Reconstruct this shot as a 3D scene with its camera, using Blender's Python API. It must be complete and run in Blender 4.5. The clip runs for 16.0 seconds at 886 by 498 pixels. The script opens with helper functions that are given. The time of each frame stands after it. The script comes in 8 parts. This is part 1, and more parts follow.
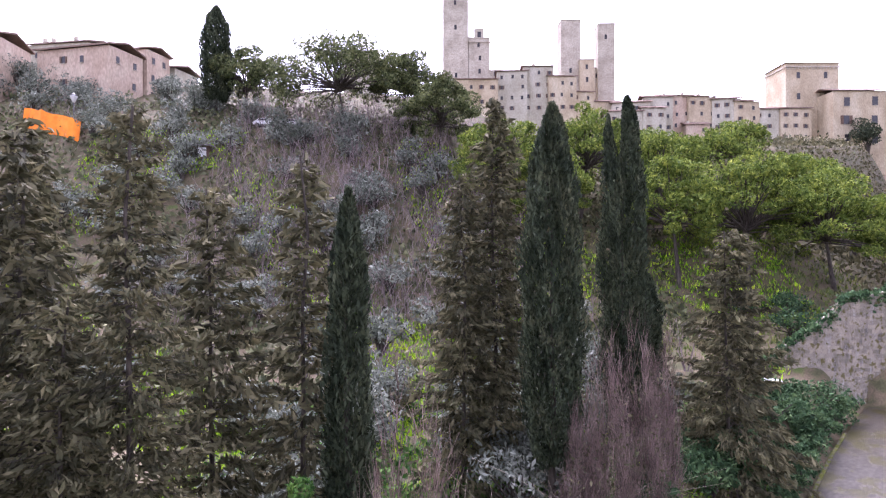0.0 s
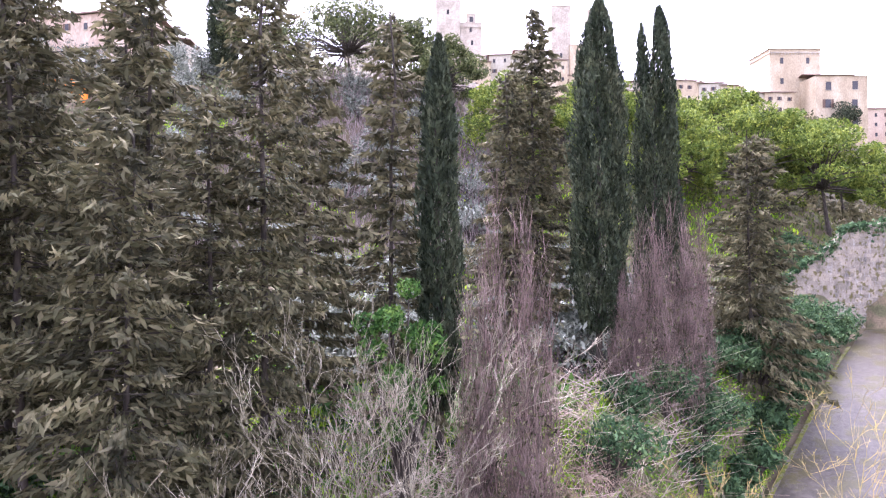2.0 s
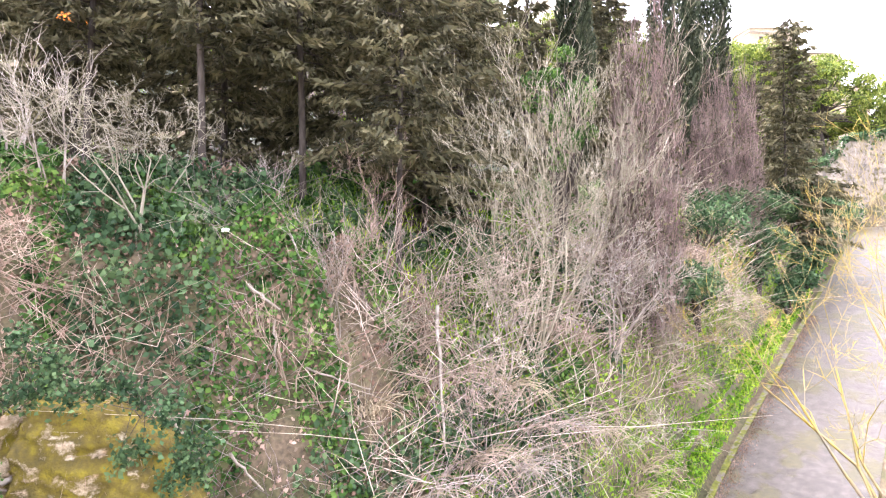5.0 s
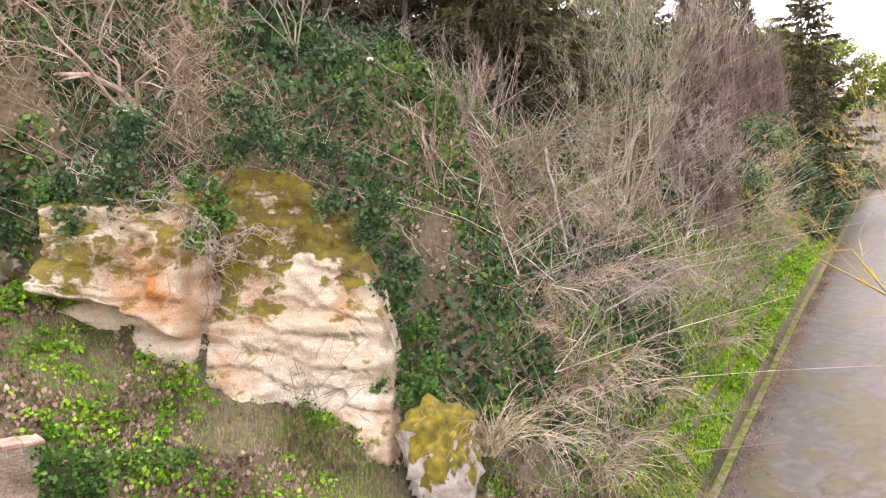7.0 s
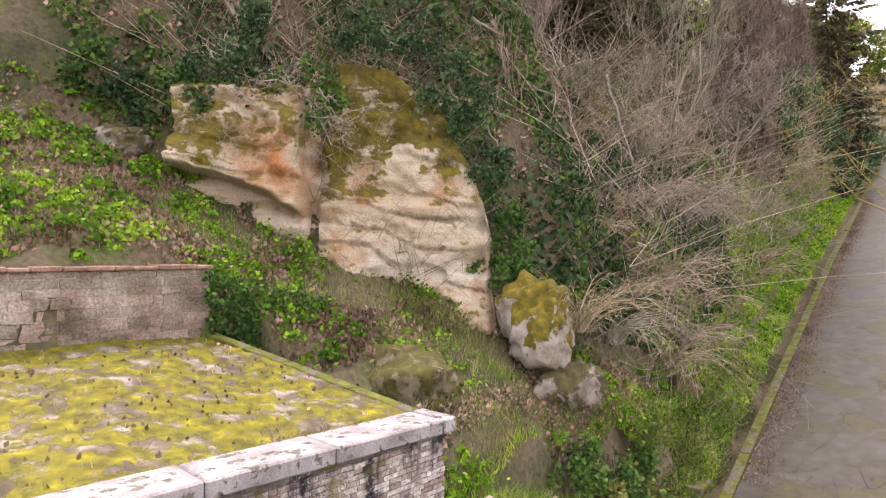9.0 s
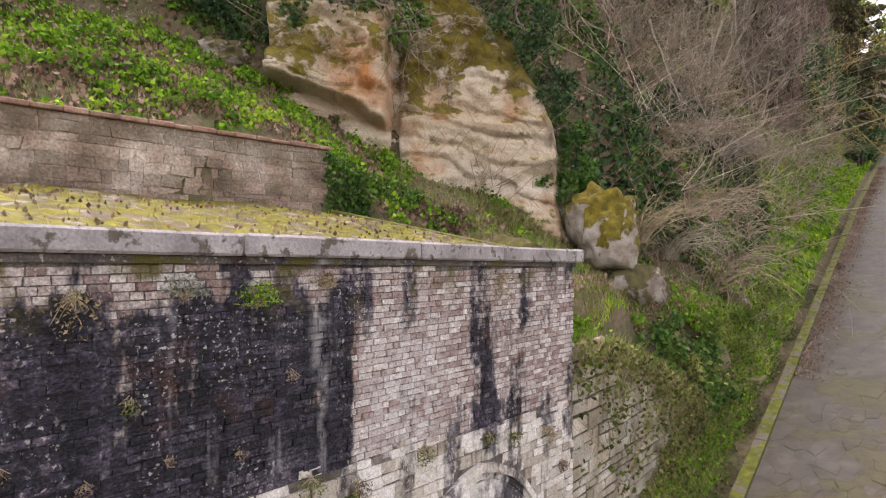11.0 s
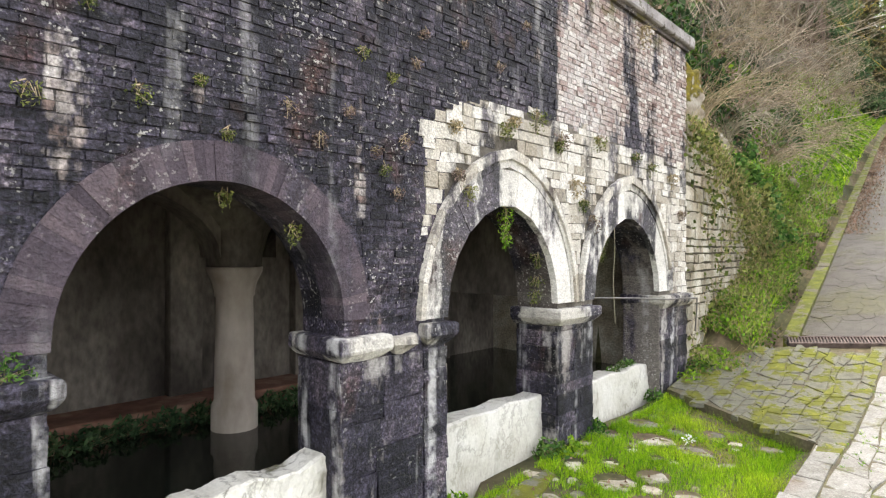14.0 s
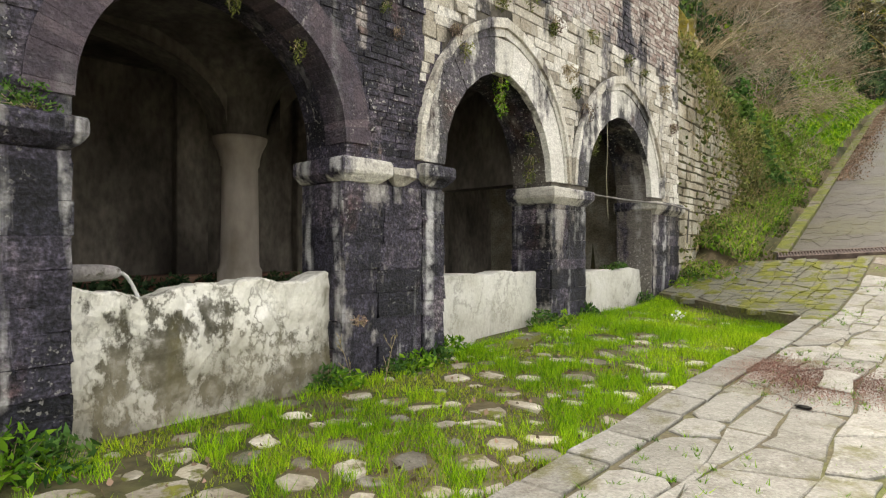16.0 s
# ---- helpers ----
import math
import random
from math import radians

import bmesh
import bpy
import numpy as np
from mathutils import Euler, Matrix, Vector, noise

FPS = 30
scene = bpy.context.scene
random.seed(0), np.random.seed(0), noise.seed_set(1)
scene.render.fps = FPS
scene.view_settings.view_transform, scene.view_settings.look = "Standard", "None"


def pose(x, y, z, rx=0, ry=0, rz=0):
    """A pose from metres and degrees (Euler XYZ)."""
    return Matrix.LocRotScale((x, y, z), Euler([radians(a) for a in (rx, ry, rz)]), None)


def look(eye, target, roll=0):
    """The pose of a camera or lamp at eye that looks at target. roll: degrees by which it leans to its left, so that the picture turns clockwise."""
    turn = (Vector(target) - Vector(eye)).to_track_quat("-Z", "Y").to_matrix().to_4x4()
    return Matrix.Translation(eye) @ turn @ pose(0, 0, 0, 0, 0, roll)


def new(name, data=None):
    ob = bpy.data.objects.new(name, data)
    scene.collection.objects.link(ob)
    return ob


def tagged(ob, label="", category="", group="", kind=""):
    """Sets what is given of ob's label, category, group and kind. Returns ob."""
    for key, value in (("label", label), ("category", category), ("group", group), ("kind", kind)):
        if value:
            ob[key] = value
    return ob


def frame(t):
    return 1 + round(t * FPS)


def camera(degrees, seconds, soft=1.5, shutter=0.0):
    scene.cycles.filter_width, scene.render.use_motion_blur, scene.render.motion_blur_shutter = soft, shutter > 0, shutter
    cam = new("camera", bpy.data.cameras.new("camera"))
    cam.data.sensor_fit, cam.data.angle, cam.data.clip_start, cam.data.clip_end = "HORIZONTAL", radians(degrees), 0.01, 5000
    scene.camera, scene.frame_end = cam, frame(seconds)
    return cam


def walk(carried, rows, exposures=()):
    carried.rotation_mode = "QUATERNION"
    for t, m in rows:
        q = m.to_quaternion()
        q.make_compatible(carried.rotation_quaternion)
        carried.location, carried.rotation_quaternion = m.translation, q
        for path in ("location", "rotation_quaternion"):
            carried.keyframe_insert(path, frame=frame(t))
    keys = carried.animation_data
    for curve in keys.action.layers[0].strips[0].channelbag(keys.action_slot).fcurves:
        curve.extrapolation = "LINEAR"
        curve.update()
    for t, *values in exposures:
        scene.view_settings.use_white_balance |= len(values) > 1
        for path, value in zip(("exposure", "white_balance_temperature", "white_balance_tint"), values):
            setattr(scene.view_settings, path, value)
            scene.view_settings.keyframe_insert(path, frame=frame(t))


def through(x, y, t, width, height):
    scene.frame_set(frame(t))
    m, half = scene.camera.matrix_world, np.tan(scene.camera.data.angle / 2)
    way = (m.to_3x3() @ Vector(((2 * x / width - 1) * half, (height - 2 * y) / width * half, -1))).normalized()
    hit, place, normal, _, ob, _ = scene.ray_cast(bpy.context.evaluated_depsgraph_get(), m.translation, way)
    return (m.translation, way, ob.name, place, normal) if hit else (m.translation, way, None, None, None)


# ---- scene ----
cam = camera(73.2, 16.0, soft=1.25)
EXPOSURES = [(0.0, 2.28, 5700, 38), (1.5, 2.83, 5650, 39), (2.5, 3.35, 5750, 37), (3.5, 3.75, 6000, 31), (5.2, 3.72, 6300, 28), (7.3, 2.9, 6900, 26), (8.7, 2.45, 7000, 26), (11.0, 2.0, 7000, 23), (12.3, 2.22, 6800, 17), (13.5, 2.62, 6800, 12), (14.5, 2.75, 7100, 10), (16.0, 2.25, 7600, 8)]
PATH = [
    (0, (22.82, 13.782, 34.314), (22.629, 15.772, 34.314), -0.0),
    (0.5, (21.987, 13.286, 32.522), (21.813, 15.279, 32.524), -0.2),
    (1, (21.198, 12.596, 30.842), (21.034, 14.589, 30.844), -0.2),
    (1.5, (20.045, 11.947, 29.119), (19.898, 13.942, 29.121), -0.3),
    (2, (18.821, 11.09, 27.577), (18.689, 13.085, 27.577), -0.2),
    (2.5, (17.359, 10.035, 25.998), (17.243, 12.031, 25.988), 0.1),
    (3, (15.867, 9.022, 24.38), (15.765, 11.019, 24.364), 0.2),
    (3.5, (14.478, 8.094, 22.749), (14.392, 10.092, 22.727), 0.3),
    (4, (13.173, 7.227, 21.004), (13.103, 9.225, 20.981), 0.3),
    (4.5, (11.919, 6.443, 18.966), (11.865, 8.442, 18.953), 0.1),
    (5, (10.864, 5.674, 17.198), (10.827, 7.673, 17.182), 0.1),
    (5.2, (10.475, 5.412, 16.61), (10.442, 7.412, 16.593), 0.1),
    (7.3, (6.262, 3.627, 10.638), (6.259, 5.627, 10.69), -0.5),
    (7.5, (6.014, 3.54, 10.403), (6.012, 5.539, 10.444), -0.3),
    (8, (5.41, 3.308, 9.848), (5.405, 5.307, 9.872), -0.1),
    (8.5, (4.849, 3.084, 9.295), (4.845, 5.084, 9.309), 0.0),
    (8.7, (4.641, 2.977, 8.964), (4.633, 4.977, 8.984), -0.1),
    (10.8, (2.545, 1.92, 6.587), (2.547, 3.92, 6.591), -0.1),
    (11, (2.324, 1.818, 6.335), (2.326, 3.818, 6.334), 0.1),
    (11.5, (1.835, 1.561, 5.716), (1.836, 3.561, 5.716), 0.1),
    (12, (1.364, 1.28, 5.05), (1.367, 3.28, 5.051), 0.1),
    (12.5, (0.951, 1.019, 4.449), (0.952, 3.019, 4.447), 0.2),
    (13, (0.558, 0.72, 3.794), (0.556, 2.72, 3.794), 0.2),
    (13.5, (0.232, 0.479, 3.184), (0.23, 2.479, 3.186), 0.1),
    (14, (-0.034, 0.281, 2.534), (-0.031, 2.281, 2.539), 0.0),
    (14.5, (-0.103, 0.139, 2.017), (-0.102, 2.139, 2.018), 0.1),
    (15, (-0.058, 0.072, 1.539), (-0.056, 2.072, 1.546), -0.1),
    (15.5, (-0.032, 0.035, 1.228), (-0.027, 2.035, 1.232), 0.1),
    (16, (-0.013, 0.012, 0.945), (-0.008, 2.012, 0.952), 0.1),
]
walk(cam, [(t, look(eye, target, roll)) for t, eye, target, roll in PATH], EXPOSURES)


# ---- light ----
world = bpy.data.worlds.new("overcast_sky")
scene.world = world
world.use_nodes = True
wt = world.node_tree
sky = wt.nodes.new("ShaderNodeTexSky")
sky.sky_type, sky.sun_disc = "NISHITA", False
sky.sun_elevation, sky.sun_rotation = radians(62), radians(-30)
sky.dust_density, sky.air_density = 3.0, 1.0
grey = wt.nodes.new("ShaderNodeHueSaturation")
grey.inputs["Saturation"].default_value = 0.22
wt.links.new(sky.outputs[0], grey.inputs["Color"])
wt.links.new(grey.outputs[0], wt.nodes["Background"].inputs["Color"])
wt.nodes["Background"].inputs["Strength"].default_value = 0.15
sun = new("sun", bpy.data.lights.new("sun", "SUN"))
sun.data.energy, sun.data.angle, sun.data.color = 1.0, radians(40), (1.0, 0.96, 0.9)
sun.matrix_world = look((-22, 38, 90), (0, 0, 8))

# ---- materials ----
MATS = {}


def mat(name, stops, scale=3.0, rough=0.85, bump=0.3, bump_scale=25.0, isl=0.0, obj=0.0, metal=0.0, detail=6.0, fine=None, stretch=None, space="Object", spec=0.3):
    """Noise-driven ramp of colours, fine second noise, bump; isl/obj: value change per island or per object."""
    if name in MATS:
        return MATS[name]
    m = bpy.data.materials.new(name)
    m.use_nodes = True
    n, l = m.node_tree.nodes, m.node_tree.links
    b = n["Principled BSDF"]
    b.inputs["Roughness"].default_value, b.inputs["Metallic"].default_value = rough, metal
    b.inputs["Specular IOR Level"].default_value = spec
    if space == "World":
        src = n.new("ShaderNodeNewGeometry").outputs["Position"]
    else:
        src = n.new("ShaderNodeTexCoord").outputs["Object"]
    if stretch:
        mp = n.new("ShaderNodeMapping")
        mp.inputs["Scale"].default_value = stretch
        l.new(src, mp.inputs[0])
        src = mp.outputs[0]
    t1 = n.new("ShaderNodeTexNoise")
    t1.inputs["Scale"].default_value, t1.inputs["Detail"].default_value = scale, detail
    l.new(src, t1.inputs["Vector"])
    r = n.new("ShaderNodeValToRGB")
    e = r.color_ramp.elements
    lo, hi = 0.3, 0.7
    e[0].position, e[0].color = lo, (*stops[0], 1)
    e[1].position, e[1].color = hi, (*stops[-1], 1)
    for k, c in enumerate(stops[1:-1]):
        x = e.new(lo + (hi - lo) * (k + 1) / (len(stops) - 1))
        x.color = (*c, 1)
    l.new(t1.outputs["Fac"], r.inputs[0])
    col = r.outputs[0]
    t2 = n.new("ShaderNodeTexNoise")
    t2.inputs["Scale"].default_value, t2.inputs["Detail"].default_value = bump_scale, 5
    l.new(src, t2.inputs["Vector"])
    if fine:
        mx = n.new("ShaderNodeMix")
        mx.data_type, mx.blend_type = "RGBA", "MULTIPLY"
        mx.inputs["Factor"].default_value = fine
        l.new(col, mx.inputs["A"])
        g = n.new("ShaderNodeMapRange")
        g.inputs["From Min"].default_value, g.inputs["From Max"].default_value = 0.3, 0.7
        g.inputs["To Min"].default_value, g.inputs["To Max"].default_value = 0.3, 1.5
        l.new(t2.outputs["Fac"], g.inputs[0])
        l.new(g.outputs[0], mx.inputs["B"])
        col = mx.outputs["Result"]
    if isl or obj:
        hs = n.new("ShaderNodeHueSaturation")
        rnd = n.new("ShaderNodeNewGeometry").outputs["Random Per Island"] if isl else n.new("ShaderNodeObjectInfo").outputs["Random"]
        k = isl or obj
        g = n.new("ShaderNodeMapRange")
        g.inputs["To Min"].default_value, g.inputs["To Max"].default_value = 1 - k, 1 + k
        l.new(rnd, g.inputs[0])
        l.new(g.outputs[0], hs.inputs["Value"])
        g2 = n.new("ShaderNodeMapRange")
        g2.inputs["To Min"].default_value, g2.inputs["To Max"].default_value = 0.5 + 0.035 * k, 0.5 - 0.035 * k
        l.new(rnd, g2.inputs[0])
        l.new(g2.outputs[0], hs.inputs["Hue"])
        l.new(col, hs.inputs["Color"])
        col = hs.outputs[0]
    l.new(col, b.inputs["Base Color"])
    if bump:
        bp = n.new("ShaderNodeBump")
        bp.inputs["Strength"].default_value, bp.inputs["Distance"].default_value = bump, 0.03
        l.new(t2.outputs["Fac"], bp.inputs["Height"])
        l.new(bp.outputs[0], b.inputs["Normal"])
    MATS[name] = m
    return m


def leaf_mat(name, a, b_, c, isl=0.6, through=0.25):
    """Leaves: three greens by a broad noise, each leaf a little different; some light passes through."""
    m = mat(name, [a, b_, c], scale=0.7, rough=0.7, bump=0, isl=isl, detail=3, space="World", spec=0.15)
    n, l = m.node_tree.nodes, m.node_tree.links
    b = n["Principled BSDF"]
    if through and not n.get("Translucent BSDF"):
        tr = n.new("ShaderNodeBsdfTranslucent")
        l.new(b.inputs["Base Color"].links[0].from_socket, tr.inputs["Color"])
        mx = n.new("ShaderNodeMixShader")
        mx.inputs[0].default_value = through
        l.new(b.outputs[0], mx.inputs[1])
        l.new(tr.outputs[0], mx.inputs[2])
        l.new(mx.outputs[0], n["Material Output"].inputs["Surface"])
    return m


M_CONIFER = leaf_mat("conifer_needles", (0.052, 0.052, 0.030), (0.105, 0.101, 0.052), (0.182, 0.172, 0.088), isl=0.55)
M_CYPRESS = leaf_mat("cypress_needles", (0.03, 0.043, 0.025), (0.05, 0.066, 0.036), (0.085, 0.098, 0.055))
M_DEAD = leaf_mat("dead_brown_twigs", (0.13, 0.095, 0.08), (0.21, 0.155, 0.135), (0.30, 0.235, 0.2))
M_WEED = leaf_mat("dull_weed_leaves", (0.075, 0.105, 0.028), (0.13, 0.165, 0.042), (0.22, 0.24, 0.08))
M_PINE = leaf_mat("pine_needles", (0.06, 0.10, 0.018), (0.12, 0.17, 0.028), (0.22, 0.265, 0.045))
M_OLIVE = leaf_mat("olive_leaves", (0.10, 0.118, 0.09), (0.17, 0.19, 0.152), (0.27, 0.295, 0.245))
M_IVY = leaf_mat("ivy_leaves", (0.032, 0.085, 0.019), (0.062, 0.145, 0.03), (0.125, 0.225, 0.045))
M_IVYDARK = leaf_mat("ivy_leaves_dark", (0.03, 0.066, 0.028), (0.053, 0.105, 0.045), (0.098, 0.16, 0.066))
M_FRESH = leaf_mat("fresh_weed_leaves", (0.07, 0.17, 0.012), (0.12, 0.26, 0.016), (0.22, 0.36, 0.03))
M_GRASS = leaf_mat("grass_blades", (0.13, 0.28, 0.01), (0.23, 0.44, 0.015), (0.41, 0.56, 0.03))
M_TURF = leaf_mat("mossy_turf", (0.14, 0.20, 0.018), (0.24, 0.32, 0.028), (0.37, 0.41, 0.06))
M_DRYGRASS = leaf_mat("dry_grass", (0.20, 0.16, 0.08), (0.32, 0.26, 0.14), (0.42, 0.36, 0.22))
M_LITTER = leaf_mat("fallen_leaves", (0.10, 0.062, 0.04), (0.21, 0.145, 0.10), (0.36, 0.27, 0.20), through=0)
M_BARK = mat("bark", [(0.025, 0.02, 0.016), (0.055, 0.045, 0.036), (0.10, 0.085, 0.07)], scale=6, stretch=(1, 1, 0.25), bump=0.6)
M_TWIG = mat("grey_twigs", [(0.17, 0.145, 0.115), (0.31, 0.27, 0.225), (0.46, 0.42, 0.36)], scale=1.2, bump=0, isl=0.3)
M_TWIGRED = mat("red_brown_twigs", [(0.15, 0.106, 0.076), (0.31, 0.235, 0.175), (0.50, 0.41, 0.32)], scale=1.2, bump=0, isl=0.3)
M_TWIGYEL = mat("lichened_yellow_twigs", [(0.20, 0.18, 0.15), (0.34, 0.27, 0.10), (0.46, 0.34, 0.04)], scale=0.9, bump=0, isl=0.3)
M_BRUSH = mat("pale_brushwood", [(0.30, 0.245, 0.18), (0.50, 0.425, 0.33), (0.66, 0.59, 0.49)], scale=1.0, bump=0, isl=0.3)
M_TWIGOLIVE = mat("olive_grey_twigs", [(0.15, 0.135, 0.09), (0.28, 0.255, 0.18), (0.42, 0.39, 0.30)], scale=1.2, bump=0, isl=0.3)
M_FARTWIG = mat("violet_brown_far_twigs", [(0.12, 0.095, 0.09), (0.21, 0.165, 0.155), (0.33, 0.275, 0.255)], scale=0.5, bump=0, isl=0.3)
M_SLOPELEAF = leaf_mat("slope_scrub_leaves", (0.06, 0.07, 0.036), (0.105, 0.12, 0.058), (0.18, 0.185, 0.095))
M_PALETWIG = mat("pale_grey_bark", [(0.15, 0.135, 0.10), (0.26, 0.24, 0.175), (0.38, 0.355, 0.27)], scale=1.2, bump=0, isl=0.2)
M_SOIL = mat("hillside_soil", [(0.04, 0.044, 0.017), (0.073, 0.07, 0.03), (0.12, 0.09, 0.056), (0.08, 0.11, 0.026)], scale=0.5, bump_scale=9, bump=0.8, fine=0.6, space="World")

# ---- mesh helpers ----


def obj_np(name, verts, faces, material, parent=None, smooth=False):
    """One mesh object from arrays; faces: an (n, 3) or (n, 4) array or a list of tuples."""
    me = bpy.data.meshes.new(name)
    verts = np.asarray(verts, np.float32)
    if isinstance(faces, np.ndarray):
        k = faces.shape[1]
        me.vertices.add(len(verts))
        me.vertices.foreach_set("co", verts.ravel())
        me.loops.add(faces.size)
        me.loops.foreach_set("vertex_index", faces.astype(np.int32).ravel())
        me.polygons.add(len(faces))
        me.polygons.foreach_set("loop_start", np.arange(0, faces.size, k, dtype=np.int32))
        if smooth:
            me.polygons.foreach_set("use_smooth", np.ones(len(faces), bool))
        me.update(calc_edges=True)
    else:
        me.from_pydata(verts.tolist(), [], faces)
    for mm in (material if isinstance(material, (list, tuple)) else [material]):
        me.materials.append(mm)
    ob = new(name, me)
    if parent is not None:
        ob.parent = parent
    return ob


def part(name, bm, material, parent, label=""):
    me = bpy.data.meshes.new(name)
    bm.to_mesh(me)
    bm.free()
    me.materials.append(material)
    ob = new(name, me)
    if parent is not None:
        ob.parent = parent
    if label:
        ob["label"] = label
    return ob


def empty(name, x, y, z, label, category, group="", kind="", rz=0.0):
    e = new(name)
    e.matrix_world = pose(x, y, z, 0, 0, rz)
    return tagged(e, label, category, group, kind)


def box_bm(bm, lo, hi, bev=0.0, m=None):
    x0, y0, z0 = lo
    x1, y1, z1 = hi
    vs = [bm.verts.new(p) for p in ((x0, y0, z0), (x1, y0, z0), (x1, y1, z0), (x0, y1, z0), (x0, y0, z1), (x1, y0, z1), (x1, y1, z1), (x0, y1, z1))]
    fs = [bm.faces.new([vs[i] for i in f]) for f in ((3, 2, 1, 0), (4, 5, 6, 7), (0, 1, 5, 4), (1, 2, 6, 5), (2, 3, 7, 6), (3, 0, 4, 7))]
    if bev:
        es = list({e for f in fs for e in f.edges})
        r = bmesh.ops.bevel(bm, geom=es, offset=bev, segments=1, affect="EDGES")
        vs = list({v for f in r["faces"] for v in f.verts} | {v for v in vs if v.is_valid})
    if m is not None:
        bmesh.ops.transform(bm, matrix=m, verts=[v for v in vs if v.is_valid])
    return vs


def box(name, lo, hi, material, parent=None, bev=0.0, label=""):
    bm = bmesh.new()
    box_bm(bm, lo, hi, bev)
    return part(name, bm, material, parent, label)


RNG = np.random.default_rng(7)


def leaves_np(pts, size, up=0.3, rng=RNG, aspect=0.7, droop=0.0, out=None):
    """Folded four-cornered leaves at pts; out: rough outward directions."""
    n = len(pts)
    d = rng.normal(size=(n, 3))
    if out is not None:
        d = d * 0.6 + out
    d[:, 2] += up
    d[:, 2] -= droop
    d /= np.linalg.norm(d, axis=1, keepdims=True) + 1e-9
    r = rng.normal(size=(n, 3))
    a = np.cross(d, r)
    a /= np.linalg.norm(a, axis=1, keepdims=True) + 1e-9
    s = (size * rng.uniform(0.6, 1.4, n))[:, None]
    tip, base = pts + d * s * 0.6, pts - d * s * 0.5
    side = np.cross(a, d)
    left, right = pts + a * s * 0.5 * aspect + side * s * 0.12, pts - a * s * 0.5 * aspect + side * s * 0.12
    v = np.stack([base, right, tip, left], 1).reshape(-1, 3)
    f = np.arange(4 * n).reshape(-1, 4)
    return v, f


def blades_np(pts, h, w, rng=RNG, lean=0.35):
    n = len(pts)
    a = rng.uniform(0, 2 * np.pi, n)
    wv = np.stack([np.cos(a), np.sin(a), 0 * a], 1) * w * rng.uniform(0.6, 1.3, n)[:, None]
    hh = h * rng.uniform(0.5, 1.4, n)
    tip = pts + np.stack([rng.normal(0, lean, n) * hh, rng.normal(0, lean, n) * hh, hh], 1)
    v = np.stack([pts - wv, pts + wv, tip], 1).reshape(-1, 3)
    return v, np.arange(3 * n).reshape(-1, 3)


def tubes_np(a, b, ra, rb, sides=3):
    """Tapered sticks from a to b."""
    d = b - a
    d /= np.linalg.norm(d, axis=1, keepdims=True) + 1e-9
    ref = np.where(np.abs(d[:, 2:3]) > 0.9, np.array([[1.0, 0, 0]]), np.array([[0, 0, 1.0]]))
    u = np.cross(d, ref)
    u /= np.linalg.norm(u, axis=1, keepdims=True) + 1e-9
    w = np.cross(d, u)
    n = len(a)
    rings = []
    for p, r in ((a, ra), (b, rb)):
        for k in range(sides):
            t = 2 * np.pi * k / sides
            rings.append(p + (u * np.cos(t) + w * np.sin(t)) * r[:, None])
    v = np.stack(rings, 1).reshape(-1, 3)
    base = np.arange(n)[:, None] * 2 * sides
    f = np.concatenate([np.concatenate([base + k, base + (k + 1) % sides, base + sides + (k + 1) % sides, base + sides + k], 1) for k in range(sides)])
    return v, f


def tube_path(pts, radii, sides=6):
    """One connected tube along a line of points."""
    pts = np.asarray(pts, float)
    d = np.gradient(pts, axis=0)
    d /= np.linalg.norm(d, axis=1, keepdims=True) + 1e-9
    ref = np.array([0.3, 0.9, 0.2])
    u = np.cross(d, ref)
    u /= np.linalg.norm(u, axis=1, keepdims=True) + 1e-9
    w = np.cross(d, u)
    v = np.concatenate([p + (np.cos(2 * np.pi * np.arange(sides) / sides)[:, None] * a + np.sin(2 * np.pi * np.arange(sides) / sides)[:, None] * b) * r for p, a, b, r in zip(pts, u, w, radii)])
    f = [(i * sides + k, i * sides + (k + 1) % sides, (i + 1) * sides + (k + 1) % sides, (i + 1) * sides + k) for i in range(len(pts) - 1) for k in range(sides)]
    return v, np.array(f)


def branching(rng, base, direction, length, radius, depth, split=3, spread=0.5, rise=0.15, bend=0.15, segs=3, shrink=0.62, min_r=0.004):
    """Sticks of a bare tree: lists of start, end, start radius, end radius."""
    A, B, RA, RB = [], [], [], []

    def grow(p, d, ln, r, k):
        q = p
        n_seg = segs if k > 0 else max(1, segs - 1)
        for i in range(n_seg):
            d = d + rng.normal(0, bend, 3) + np.array([0, 0, rise * 0.4])
            d = d / np.linalg.norm(d)
            e = q + d * ln / n_seg
            r1 = max(r * 0.8, min_r)
            A.append(q), B.append(e), RA.append(r), RB.append(r1)
            r = r1
            if k > 0 and (i > 0 or segs == 1):
                for _ in range(rng.integers(1, split + 1)):
                    dd = d + rng.normal(0, spread, 3)
                    dd[2] += rise
                    grow(e, dd / np.linalg.norm(dd), ln * shrink * rng.uniform(0.7, 1.15), max(r * 0.6, min_r), k - 1)
            q = e

    grow(np.array(base, float), np.array(direction, float) / np.linalg.norm(direction), length, radius, depth)
    return np.array(A), np.array(B), np.array(RA), np.array(RB)


# ---- the lie of the land ----
RO, RD, RN = np.array([6.3, 11.2]), np.array([0.629, 0.777]), np.array([0.777, -0.629])   # road: origin, along, to its right
FO, FD, FN = np.array([-0.448, 5.846]), np.array([0.6845, 0.729]), np.array([0.729, -0.6845])   # facade: origin, along, outward


